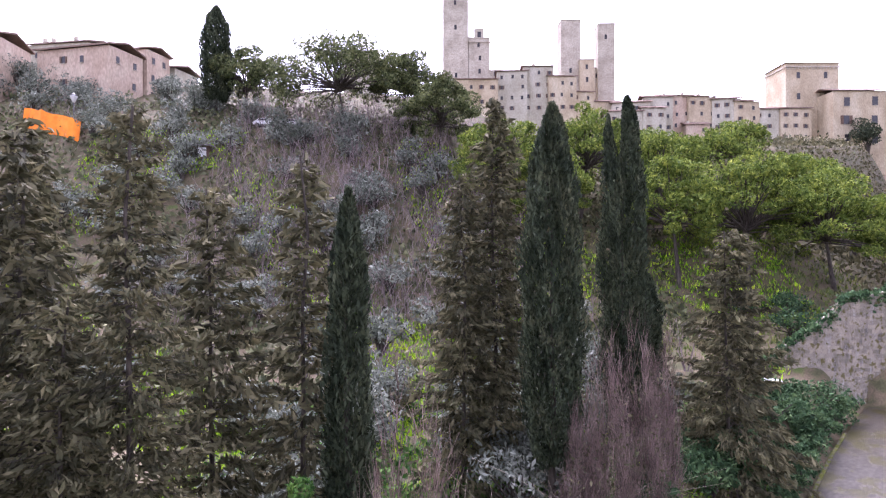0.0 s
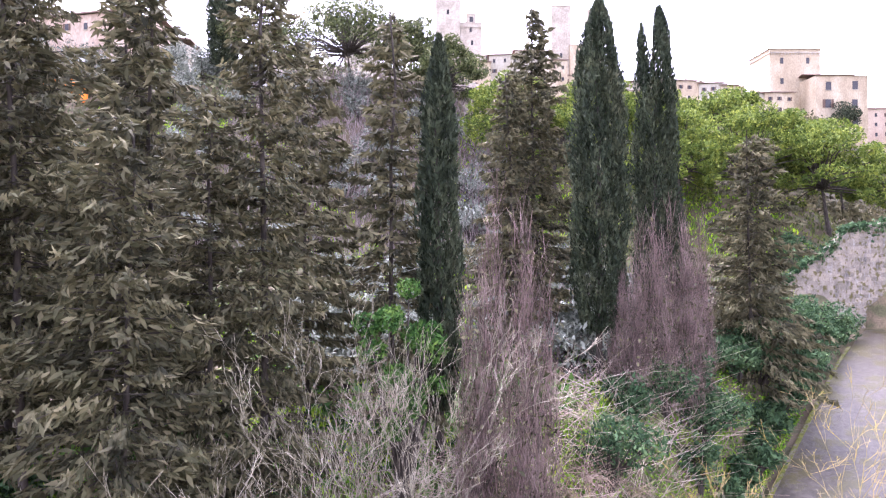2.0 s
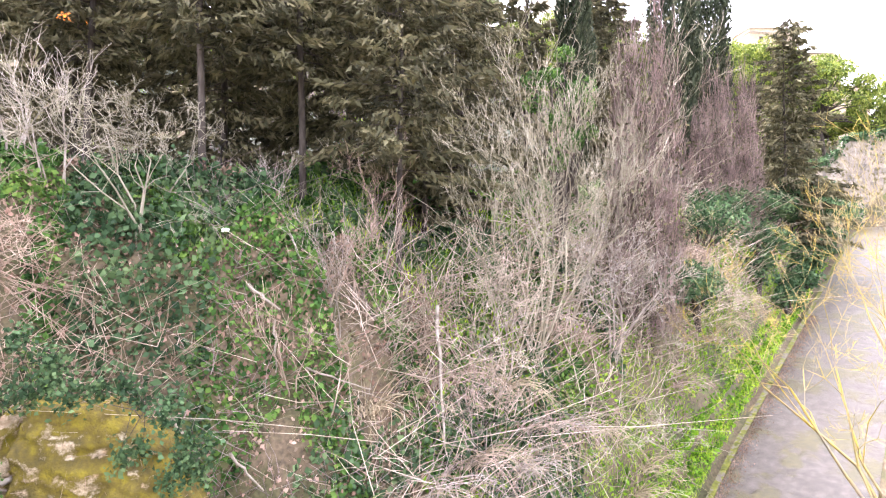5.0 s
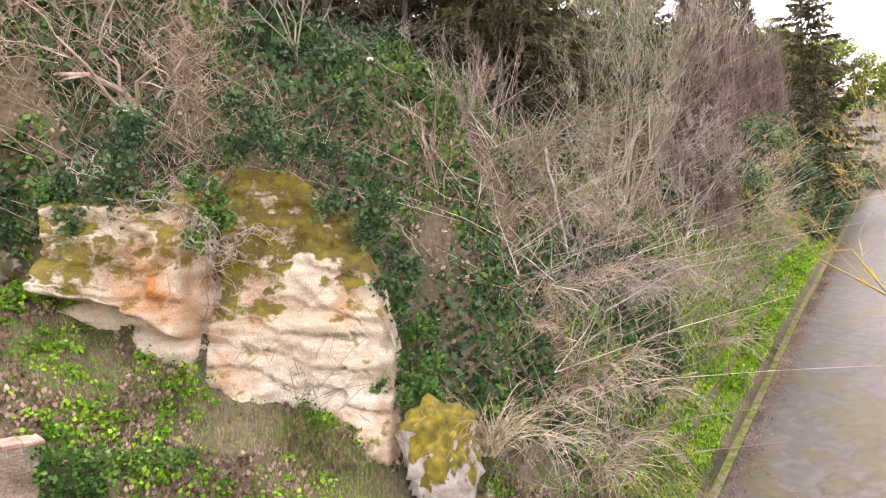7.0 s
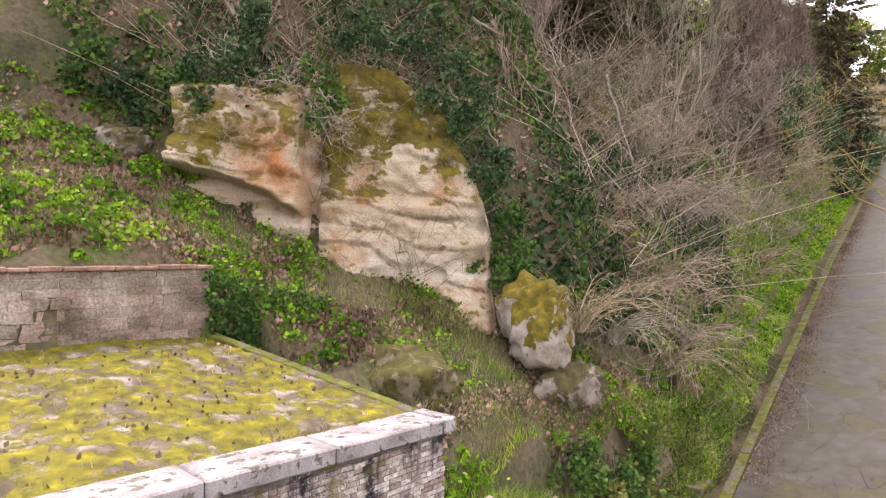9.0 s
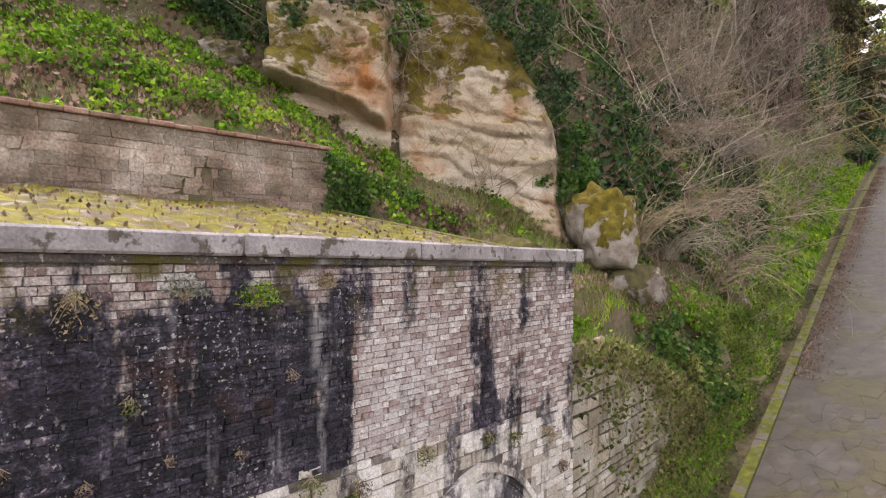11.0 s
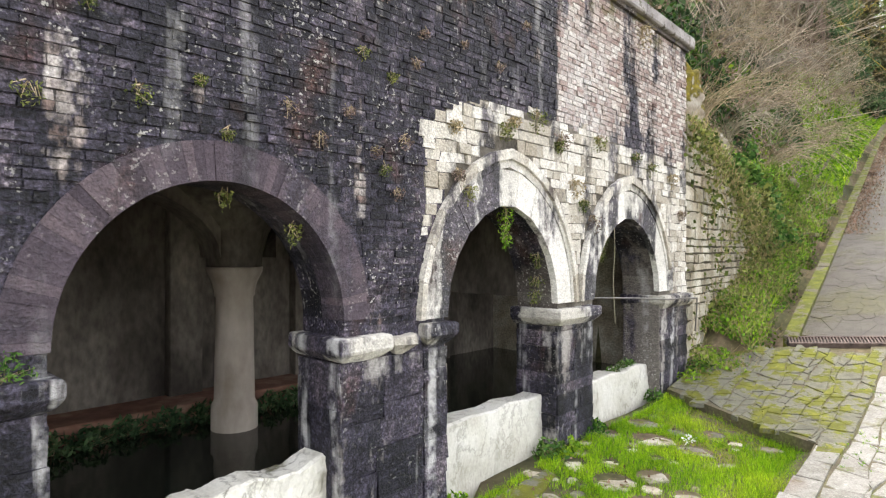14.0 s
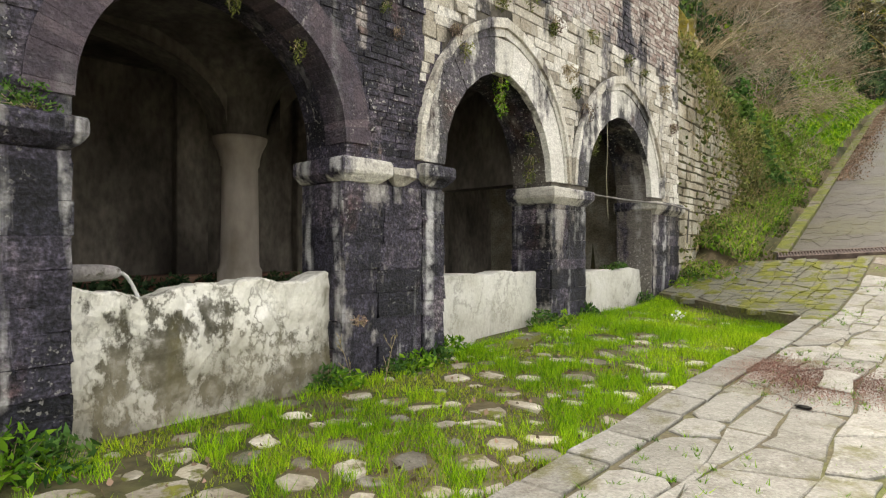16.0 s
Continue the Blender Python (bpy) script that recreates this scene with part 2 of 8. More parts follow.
def road_sl(x, y):
    return (x - RO[0]) * RD[0] + (y - RO[1]) * RD[1], (x - RO[0]) * RN[0] + (y - RO[1]) * RN[1]


def face_uv(x, y):
    return (x - FO[0]) * FD[0] + (y - FO[1]) * FD[1], (x - FO[0]) * FN[0] + (y - FO[1]) * FN[1]


def face_xy(u, v):
    return FO[0] + u * FD[0] + v * FN[0], FO[1] + u * FD[1] + v * FN[1]


def road_xy(s, l):
    return RO[0] + s * RD[0] + l * RN[0], RO[1] + s * RD[1] + l * RN[1]


def road_z(s):
    return np.interp(s, [-40, -13, -9, -6.8, -3, -1.5, 0, 4, 6.7, 27.4, 68, 77, 120], [-1.0, -0.42, -0.27, -0.11, 0.12, 0.38, 0.80, 1.85, 2.6, 8.3, 17.8, 19.0, 21.0])


FOOT = np.array([[-60, -6], [-30, 4], [-8, 15], [-3, 16.8], [1, 17.7], [5.4, 19.0], [8.3, 19.2], [11, 20.0], [11 + 62.9, 20 + 77.7], [11 + 189, 20 + 233]], float)
FOOTZ = np.array([16, 14, 12.3, 11.0, 8.7, 7.3, 5.9, 4.6, 21, 25.0])


def foot_q(x, y):
    """Signed distance uphill of the foot of the bank, and the height of the foot there."""
    best = np.full(np.shape(x), 1e9)
    q, z = np.zeros(np.shape(x)), np.zeros(np.shape(x))
    for i in range(len(FOOT) - 1):
        a, b = FOOT[i], FOOT[i + 1]
        ab = b - a
        L = np.hypot(*ab)
        t = np.clip(((x - a[0]) * ab[0] + (y - a[1]) * ab[1]) / L**2, 0, 1)
        dx, dy = x - a[0] - t * ab[0], y - a[1] - t * ab[1]
        d = np.hypot(dx, dy)
        sign = np.sign(ab[0] * dy - ab[1] * dx)
        take = d < best
        best = np.where(take, d, best)
        q = np.where(take, d * sign, q)
        z = np.where(take, FOOTZ[i] + t * (FOOTZ[i + 1] - FOOTZ[i]), z)
    s, l = road_sl(x, y)
    z = np.where(s > 9.5, np.minimum(road_z(s) + 0.9, z + 30), z)
    return q, z


def bumpy(x, y):
    return 0.5 * np.sin(0.9 * x + 1.3 * np.sin(0.7 * y)) * np.sin(0.8 * y + 0.6 * np.sin(1.1 * x)) + 0.22 * np.sin(2.3 * x + y) * np.sin(2.0 * y - 1.2 * x)


def ground_z(x, y):
    x, y = np.asarray(x, float), np.asarray(y, float)
    s, l = road_sl(x, y)
    u, v = face_uv(x, y)
    q, fz = foot_q(x, y)
    up = np.interp(q, [0, 0.6, 1.2, 2.2, 4, 6, 8, 12, 20, 60], [0, 1.9, 3.6, 5.4, 8.2, 10.2, 11.3, 13.5, 30, 150])
    hill = np.interp(y, [20, 25, 42, 55, 70, 90, 115, 145, 215, 300, 2000], [19.6, 19.8, 19.6, 19.6, 21, 28, 44, 56, 67, 70, 72]) + 0.08 * np.clip(-x + 8, 0, 130) * np.clip((y - 60) / 60, 0, 1) + np.interp(y, [85, 112, 150, 215, 260], [0, 10, 12, 6, 0]) * np.clip((32 - x) / 20, 0, 1)
    up = up + np.interp(x, [-6, 2, 4.5, 7, 9.5], [0.8, 1.9, 2.2, 2.5, 0]) * np.clip((q - 1) / 2.5, 0, 1)
    bank = fz + np.where(q > 0, up, 0.55 * q)
    k = 0.9
    bank = -k * np.log(np.exp(-np.clip(bank, -50, 200) / k) + np.exp(-hill / k)) if bank.size else bank
    bank = bank + bumpy(x, y) * np.clip(np.abs(q) / 4, 0.1, 1) * 0.7
    rz = road_z(s)
    m = -l
    verge = rz + np.interp(m, [-60, -6.5, -5.2, -5.0, 0, 0.05, 0.4, 0.5, 0.9, 1.3, 4], [-6, -0.6, 0.0, -0.03, -0.03, -0.3, -0.3, 0.1, 0.3, 0.35, 0.45])
    front = rz - np.where(v < 2.42, 0.09 - 0.05 * np.clip(2.42 - v, 0, 2.4), 0.05) - 0.1 * np.clip((u - 3.5) / 1.5, 0, 1) * (v < 2.42)
    low = np.where(s < -0.6, front, verge)
    low = np.where((y > 75.6) & (x > 40), np.maximum(low, hill + np.interp(y, [75, 80, 100], [4.0, 3.0, 0.0])), low)
    hillside = ((m > np.where(s < 5.3, 1.85, 1.35)) & (s > -1.6)) | (v < -4.9)
    h = np.where(hillside, np.maximum(bank, rz - 0.1), low)
    pit = (u < 6.75) & (v < -0.2) & (v > -4.95)
    return np.where(pit, -0.75, h)

# ---- masonry materials, stained in the facade's own directions ----
FANG = 46.8
FROT = Matrix.Rotation(radians(-FANG), 3, "Z")
FLOC = -(FROT @ Vector((FO[0], FO[1], 0)))


class Nodes:
    """Short hand for building a node material."""

    def __init__(self, name, rough=0.85):
        self.m = bpy.data.materials.new(name)
        self.m.use_nodes = True
        self.n, self.l = self.m.node_tree.nodes, self.m.node_tree.links
        self.b = self.n["Principled BSDF"]
        self.b.inputs["Roughness"].default_value = rough
        self.b.inputs["Specular IOR Level"].default_value = 0.3

    def link(self, a, b):
        self.l.new(a, b)

    def place(self, facade=False):
        p = self.n.new("ShaderNodeNewGeometry").outputs["Position"]
        if not facade:
            return p
        mp = self.n.new("ShaderNodeMapping")
        mp.inputs["Rotation"].default_value = (0, 0, radians(-FANG))
        mp.inputs["Location"].default_value = FLOC
        self.link(p, mp.inputs[0])
        return mp.outputs[0]

    def noise(self, vec, scale, detail=5, stretch=None, rough=0.55):
        if stretch:
            mp = self.n.new("ShaderNodeMapping")
            mp.inputs["Scale"].default_value = stretch
            self.link(vec, mp.inputs[0])
            vec = mp.outputs[0]
        t = self.n.new("ShaderNodeTexNoise")
        t.inputs["Scale"].default_value, t.inputs["Detail"].default_value, t.inputs["Roughness"].default_value = scale, detail, rough
        self.link(vec, t.inputs["Vector"])
        return t.outputs["Fac"]

    def span(self, x, a, b, c=0.0, d=1.0):
        g = self.n.new("ShaderNodeMapRange")
        for k, v in zip(("From Min", "From Max", "To Min", "To Max"), (a, b, c, d)):
            g.inputs[k].default_value = v
        self.link(x, g.inputs[0])
        return g.outputs[0]

    def math(self, op, a, b, clamp=False):
        g = self.n.new("ShaderNodeMath")
        g.operation, g.use_clamp = op, clamp
        for k, v in enumerate((a, b)):
            if isinstance(v, (int, float)):
                g.inputs[k].default_value = v
            else:
                self.link(v, g.inputs[k])
        return g.outputs[0]

    def mix(self, f, a, b, kind="MIX"):
        g = self.n.new("ShaderNodeMix")
        g.data_type, g.blend_type = "RGBA", kind
        for k, v in (("Factor", f), ("A", a), ("B", b)):
            if isinstance(v, (int, float)):
                g.inputs[k].default_value = v
            elif isinstance(v, tuple):
                g.inputs[k].default_value = (*v, 1)
            else:
                self.link(v, g.inputs[k])
        return g.outputs["Result"]

    def ramp(self, x, *stops):
        r = self.n.new("ShaderNodeValToRGB")
        e = r.color_ramp.elements
        e[0].position, e[0].color = stops[0][0], (*stops[0][1], 1)
        e[1].position, e[1].color = stops[-1][0], (*stops[-1][1], 1)
        for p, c in stops[1:-1]:
            e.new(p).color = (*c, 1)
        self.link(x, r.inputs[0])
        return r.outputs[0]

    def piece(self):
        return self.n.new("ShaderNodeObjectInfo").outputs["Random"]

    def island(self):
        return self.n.new("ShaderNodeNewGeometry").outputs["Random Per Island"]

    def finish(self, col, height=None, bump=0.4, dist=0.02):
        self.link(col, self.b.inputs["Base Color"])
        if height is not None:
            bp = self.n.new("ShaderNodeBump")
            bp.inputs["Strength"].default_value, bp.inputs["Distance"].default_value = bump, dist
            self.link(height, bp.inputs["Height"])
            self.link(bp.outputs[0], self.b.inputs["Normal"])
        return self.m


def stains(k, p, thick=1.0, base=0.0):
    """0 clean to 1 black: algae that has run down the wall, thick over the left bays, in streaks elsewhere."""
    sep = k.n.new("ShaderNodeSeparateXYZ")
    k.link(p, sep.inputs[0])
    u, z = sep.outputs[0], sep.outputs[2]
    wob = k.noise(p, 3.0, 4)
    crusted = k.math("MULTIPLY", k.span(k.math("ADD", u, k.math("MULTIPLY", wob, 0.12)), 2.66, 2.80, thick, 0), k.span(k.math("ADD", z, k.math("MULTIPLY", k.noise(p, 1.0, 6, (1.6, 1.6, 0.5)), 1.1)), 6.32, 6.60, 1, 0.12))
    flaked = k.math("MULTIPLY", k.math("MULTIPLY", k.span(k.math("ADD", k.noise(p, 1.0, 7, (1.5, 1.5, 0.55), 0.62), k.span(k.math("ADD", u, k.math("MULTIPLY", wob, 0.5)), -0.75, -0.45, 0.05, 0.0)), 0.50, 0.58), k.span(u, -0.5, -0.1, 1.0, 0.12)), k.span(z, 4.8, 5.4, 0.0, 0.8 * thick))
    crusted = k.math("SUBTRACT", crusted, flaked)
    streak = k.span(k.noise(p, 1.0, 7, (2.4, 2.4, 0.2)), 0.36, 0.64, -0.42, 0.48)
    broad = k.span(k.noise(p, 0.9, 4), 0.36, 0.64, -0.34, 0.34)
    speck = k.span(k.noise(p, 13.0, 5, (1, 1, 0.6)), 0.3, 0.7, -0.2, 0.2)
    soot = k.math("MULTIPLY", k.math("MULTIPLY", k.span(u, 4.0, 4.5), k.span(u, 5.3, 6.1, 0.42, 0)), k.span(z, 5.45, 5.9, 1, 0))
    a = k.math("ADD", k.math("ADD", k.math("ADD", k.math("MULTIPLY", crusted, 1.04), k.math("MULTIPLY", soot, thick)), base), k.math("ADD", streak, k.math("ADD", broad, speck)))
    return k.span(a, 0.22, 0.58), u, z


def masonry(name, tones, black=(0.0045, 0.0048, 0.008), per="piece", stain=1.0, rough=0.85, thick=1.0, base=0.0, coarse=0.7, lime=0.34, dots=0.55):
    k = Nodes(name, rough)
    p = k.place(True)
    st, u, z = stains(k, p, thick, base)
    rnd = k.piece() if per == "piece" else k.island()
    col = k.ramp(k.math("ADD", k.math("MULTIPLY", rnd, 0.6), k.math("MULTIPLY", k.noise(p, 5, 5), 0.4)), *[(0.15 + 0.7 * i / (len(tones) - 1), c) for i, c in enumerate(tones)])
    grain = k.noise(p, 45, 6)
    col = k.mix(coarse, col, k.ramp(grain, (0.3, (0.35, 0.35, 0.35)), (0.7, (1.45, 1.43, 1.4))), "MULTIPLY")
    # the algae itself: blue-black and violet grey, rusty where it has flaked
    crust = k.ramp(k.math("ADD", k.math("MULTIPLY", rnd, 0.22), k.math("MULTIPLY", k.noise(p, 2.0, 7, (1.4, 1.4, 0.45), 0.65), 0.85)), (0.34, black), (0.49, (0.015, 0.015, 0.024)), (0.61, (0.040, 0.036, 0.055)), (0.76, (0.105, 0.09, 0.112)))
    rusty = k.span(k.noise(p, 1.5, 6, (1, 1, 0.7)), 0.56, 0.66, 0, 0.8)
    crust = k.mix(rusty, crust, (0.055, 0.027, 0.022))
    mid = k.noise(p, 14, 6, (1, 1, 1.6), 0.65)
    crust = k.mix(0.9, crust, k.ramp(grain, (0.32, (0.15, 0.15, 0.15)), (0.5, (0.9, 0.9, 0.9)), (0.7, (2.3, 2.3, 2.3))), "MULTIPLY")
    crust = k.mix(0.85, crust, k.ramp(mid, (0.34, (0.2, 0.2, 0.2)), (0.5, (0.9, 0.9, 0.9)), (0.68, (2.2, 2.1, 2.05))), "MULTIPLY")
    col = k.mix(0.6 * coarse, col, k.ramp(mid, (0.34, (0.35, 0.33, 0.32)), (0.5, (1.0, 1.0, 1.0)), (0.68, (1.5, 1.5, 1.5))), "MULTIPLY")
    col = k.mix(k.math("MULTIPLY", st, stain), col, crust)
    drip = k.math("MULTIPLY", k.span(k.noise(p, 1.0, 7, (3.6, 3.6, 0.3)), 0.57, 0.67), k.span(k.noise(p, 6.0, 4), 0.40, 0.58))
    pale = k.math("MULTIPLY", k.math("MULTIPLY", k.span(u, 2.75, 2.95), k.span(u, 3.8, 4.5, 1, 0)), k.math("MULTIPLY", k.span(z, 5.2, 5.8, 1, 0), k.span(k.noise(p, 8, 5), 0.42, 0.56)))
    col = k.mix(k.math("MULTIPLY", k.math("MAXIMUM", drip, k.math("MULTIPLY", pale, 1.3 * thick)), lime, True), col, (0.55, 0.55, 0.56))
    lich = k.math("MULTIPLY", k.span(k.noise(p, 26, 4), 0.605, 0.64), k.span(k.noise(p, 1.6, 6, (1, 1, 0.6)), 0.46, 0.56))
    col = k.mix(k.math("MULTIPLY", lich, dots), col, (0.62, 0.61, 0.58))
    moss = k.math("MULTIPLY", k.span(k.noise(p, 2.3, 6), 0.54, 0.62), k.span(z, 5.6, 6.1, 0, 0.85))
    col = k.mix(moss, col, (0.085, 0.075, 0.01))
    k.link(k.span(st, 0, 1, rough, 0.6), k.b.inputs["Roughness"])
    return k.finish(col, k.math("ADD", grain, k.math("MULTIPLY", mid, 0.8)), 0.9, 0.02)


BRICKS = [(0.24, 0.16, 0.145), (0.38, 0.315, 0.295), (0.50, 0.455, 0.435), (0.64, 0.62, 0.60)]
WHITES = [(0.30, 0.265, 0.21), (0.47, 0.44, 0.385), (0.62, 0.60, 0.555), (0.73, 0.72, 0.69)]
M_BRICK = masonry("old_brick", BRICKS)
M_BRICKJ = masonry("old_brick_joined", BRICKS, per="island")
M_MORTAR = masonry("old_mortar", [(0.08, 0.07, 0.066), (0.18, 0.165, 0.155)], per="island")
M_STONE = masonry("white_limestone", WHITES, stain=0.9, thick=0.0, base=0.10, coarse=0.55)
M_STONEJ = masonry("white_limestone_joined", WHITES, per="island", stain=0.9, thick=0.0, base=0.10, coarse=0.55)
M_PLASTER = masonry("limewashed_stone", [(0.50, 0.49, 0.46), (0.66, 0.65, 0.62), (0.76, 0.75, 0.73)], stain=0.95, thick=0.0, base=0.24, coarse=0.45)
M_RING = masonry("purple_brick", [(0.055, 0.044, 0.058), (0.08, 0.064, 0.082), (0.12, 0.095, 0.11)], black=(0.016, 0.016, 0.024), stain=0.6, thick=0.3, coarse=0.45, lime=0.2, dots=0.25)
M_PIER = masonry("blackened_stone", [(0.20, 0.18, 0.17), (0.30, 0.28, 0.27), (0.42, 0.41, 0.40)], black=(0.004, 0.004, 0.006), stain=1.0, thick=0.0, base=0.9, coarse=0.4, lime=0.8, dots=0.3)
M_IMPOST = masonry("weathered_impost", [(0.24, 0.225, 0.19), (0.42, 0.40, 0.36), (0.64, 0.63, 0.60)], stain=1.0, thick=0.0, base=0.46, coarse=0.4, lime=0.8)
M_RUBBLE = mat("rubble_stone", [(0.17, 0.145, 0.10), (0.32, 0.29, 0.225), (0.50, 0.48, 0.42)], scale=2.0, bump_scale=30, obj=0.25, fine=0.5, bump=0.6, space="World")
M_EARTHJOINT = mat("earth_filled_joints", [(0.025, 0.02, 0.013), (0.05, 0.042, 0.026), (0.07, 0.075, 0.025)], scale=2.0, bump_scale=20, fine=0.5, space="World")
# inner plaster: blotches from near black to mid brown, same on every inner surface
M_INNER = mat("mottled_plaster", [(0.035, 0.03, 0.026), (0.13, 0.115, 0.10), (0.26, 0.235, 0.205)], scale=1.2, bump_scale=14, fine=0.5, stretch=(1, 1, 0.5), space="World")
M_INBRICK = mat("inner_brick", [(0.14, 0.07, 0.05), (0.22, 0.11, 0.08), (0.3, 0.2, 0.15)], scale=4, space="World")


def moss_stone(name, stone, moss, amount, scale=2.0, top=0.0, vary=0.0):
    k = Nodes(name)
    p = k.place()
    col = k.ramp(k.noise(p, 3, 6), (0.3, stone[0]), (0.5, stone[1]), (0.7, stone[2]))
    g = k.noise(p, 40, 6)
    col = k.mix(0.5, col, k.ramp(g, (0.3, (0.5, 0.5, 0.5)), (0.7, (1.3, 1.3, 1.3))), "MULTIPLY")
    if vary:
        col = k.mix(1.0, col, k.ramp(k.piece(), (0.0, (1 - vary, 1 - vary, 1 - vary)), (1.0, (1 + vary, 1 + vary, 1 + vary * 0.95))), "MULTIPLY")
    mc = k.ramp(k.noise(p, 5, 5), (0.35, moss[0]), (0.6, moss[1]), (0.75, moss[2]))
    sn = k.n.new("ShaderNodeSeparateXYZ")
    k.link(k.n.new("ShaderNodeNewGeometry").outputs["Normal"], sn.inputs[0])
    field = k.math("ADD", k.noise(p, scale, 9, rough=0.65), k.span(sn.outputs[2], -1, 1, -top, top))
    mask = k.span(field, 0.62 - amount * 0.3, 0.68 - amount * 0.3)
    col = k.mix(mask, col, mc)
    h = k.math("ADD", k.math("MULTIPLY", g, 0.5), k.math("MULTIPLY", mask, 0.8))
    return k.finish(col, h, 0.6, 0.03)


M_COPING = moss_stone("coping_stone", [(0.18, 0.166, 0.168), (0.30, 0.284, 0.287), (0.43, 0.412, 0.415)], [(0.07, 0.064, 0.05), (0.14, 0.13, 0.105), (0.12, 0.114, 0.05)], 0.26, 6.0)
M_ROOF = moss_stone("mossy_roof", [(0.055, 0.042, 0.026), (0.13, 0.105, 0.075), (0.34, 0.31, 0.27)], [(0.065, 0.06, 0.005), (0.16, 0.148, 0.006), (0.32, 0.28, 0.009)], 0.64, 2.6)
M_KERB = moss_stone("mossy_kerb", [(0.10, 0.088, 0.068), (0.17, 0.15, 0.12), (0.26, 0.235, 0.20)], [(0.06, 0.07, 0.01), (0.115, 0.125, 0.015), (0.19, 0.195, 0.026)], 0.62, 3.0)


def rock_material():
    k = Nodes("sandstone_cliff")
    p = k.place()
    sep = k.n.new("ShaderNodeSeparateXYZ")
    k.link(p, sep.inputs[0])
    warp = k.noise(p, 0.5, 4)
    layers = k.noise(p, 1.0, 5, (0.25, 0.25, 2.6))
    col = k.ramp(layers, (0.28, (0.36, 0.27, 0.17)), (0.42, (0.48, 0.39, 0.27)), (0.55, (0.56, 0.48, 0.36)), (0.72, (0.62, 0.56, 0.45)))
    x_, z_ = sep.outputs[0], sep.outputs[2]
    wob = k.noise(p, 1.4, 6)
    centre = k.math("MULTIPLY", k.math("MULTIPLY", k.span(x_, -0.9, 0.1), k.span(x_, 0.85, 1.1, 1, 0)), k.math("MULTIPLY", k.span(z_, 9.6, 10.5), k.span(z_, 11.2, 12.0, 1, 0)))
    rust = k.math("MAXIMUM", k.math("MULTIPLY", centre, k.span(wob, 0.36, 0.56)), k.math("MULTIPLY", k.span(k.noise(p, 0.8, 5), 0.54, 0.66), 0.5))
    col = k.mix(k.math("MULTIPLY", rust, 0.9), col, (0.42, 0.155, 0.035))
    g = k.noise(p, 22, 7)
    col = k.mix(0.55, col, k.ramp(g, (0.3, (0.5, 0.5, 0.5)), (0.7, (1.25, 1.25, 1.25))), "MULTIPLY")
    # moss clings to the upper face and runs down beside a clean white streak
    high = k.span(k.math("ADD", z_, k.math("MULTIPLY", warp, 2.0)), 10.6, 12.2, -0.13, 0.15)
    high = k.math("SUBTRACT", high, k.span(x_, 0.9, 1.2, 0.10, 0.0))
    line = k.math("ADD", x_, k.math("MULTIPLY", k.math("SUBTRACT", wob, 0.5), 1.6))
    streak = k.math("MULTIPLY", k.math("MULTIPLY", k.span(line, 2.75, 3.0), k.span(line, 3.55, 3.85, 1, 0)), k.span(z_, 11.0, 11.6, 0.4, 0))
    sn = k.n.new("ShaderNodeSeparateXYZ")
    k.link(k.n.new("ShaderNodeNewGeometry").outputs["Normal"], sn.inputs[0])
    field = k.math("ADD", k.math("ADD", k.noise(p, 1.3, 11, rough=0.7), high), k.span(sn.outputs[2], 0.2, 0.85, 0, 0.22))
    mask = k.span(k.math("SUBTRACT", field, streak), 0.54, 0.63)
    col = k.mix(mask, col, k.ramp(k.noise(p, 2.6, 7, rough=0.65), (0.34, (0.07, 0.056, 0.018)), (0.52, (0.13, 0.102, 0.018)), (0.66, (0.20, 0.165, 0.014)), (0.8, (0.10, 0.125, 0.02))))
    return k.finish(col, k.math("ADD", k.math("MULTIPLY", layers, 1.2), g), 0.8, 0.06)


M_ROCK = rock_material()


def paving_material():
    """Grey flagstones, moss in the joints' reach, damp sheen."""
    k = Nodes("flagstone", 0.6)
    p = k.place()
    rnd = k.math("FRACT", k.math("ADD", k.island(), k.piece()), 0)
    col = k.ramp(k.math("ADD", k.math("MULTIPLY", rnd, 0.25), k.math("MULTIPLY", k.noise(p, 7, 9, rough=0.7), 0.75)), (0.24, (0.13, 0.122, 0.105)), (0.5, (0.235, 0.228, 0.21)), (0.8, (0.36, 0.35, 0.33)))
    g = k.noise(p, 50, 6)
    col = k.mix(0.65, col, k.ramp(g, (0.3, (0.5, 0.5, 0.5)), (0.7, (1.35, 1.35, 1.32))), "MULTIPLY")
    spots = k.span(k.noise(p, 18, 7, rough=0.7), 0.58, 0.66, 0, 0.55)
    col = k.mix(spots, col, (0.44, 0.43, 0.40))
    dark = k.span(k.noise(p, 3.2, 8, rough=0.7), 0.55, 0.66, 0, 0.6)
    col = k.mix(dark, col, (0.10, 0.09, 0.072))
    moss = k.span(k.noise(p, 1.6, 9, rough=0.7), 0.54, 0.64, 0, 0.7)
    col = k.mix(moss, col, (0.12, 0.115, 0.035))
    dirt = k.span(k.noise(p, 0.45, 6), 0.56, 0.66, 0, 0.7)
    col = k.mix(dirt, col, (0.16, 0.11, 0.08))
    k.link(k.span(k.noise(p, 1.4, 5), 0.35, 0.65, 0.35, 0.8), k.b.inputs["Roughness"])
    return k.finish(col, k.math("ADD", g, k.math("MULTIPLY", k.noise(p, 9, 6, rough=0.65), 1.5)), 0.75, 0.018)


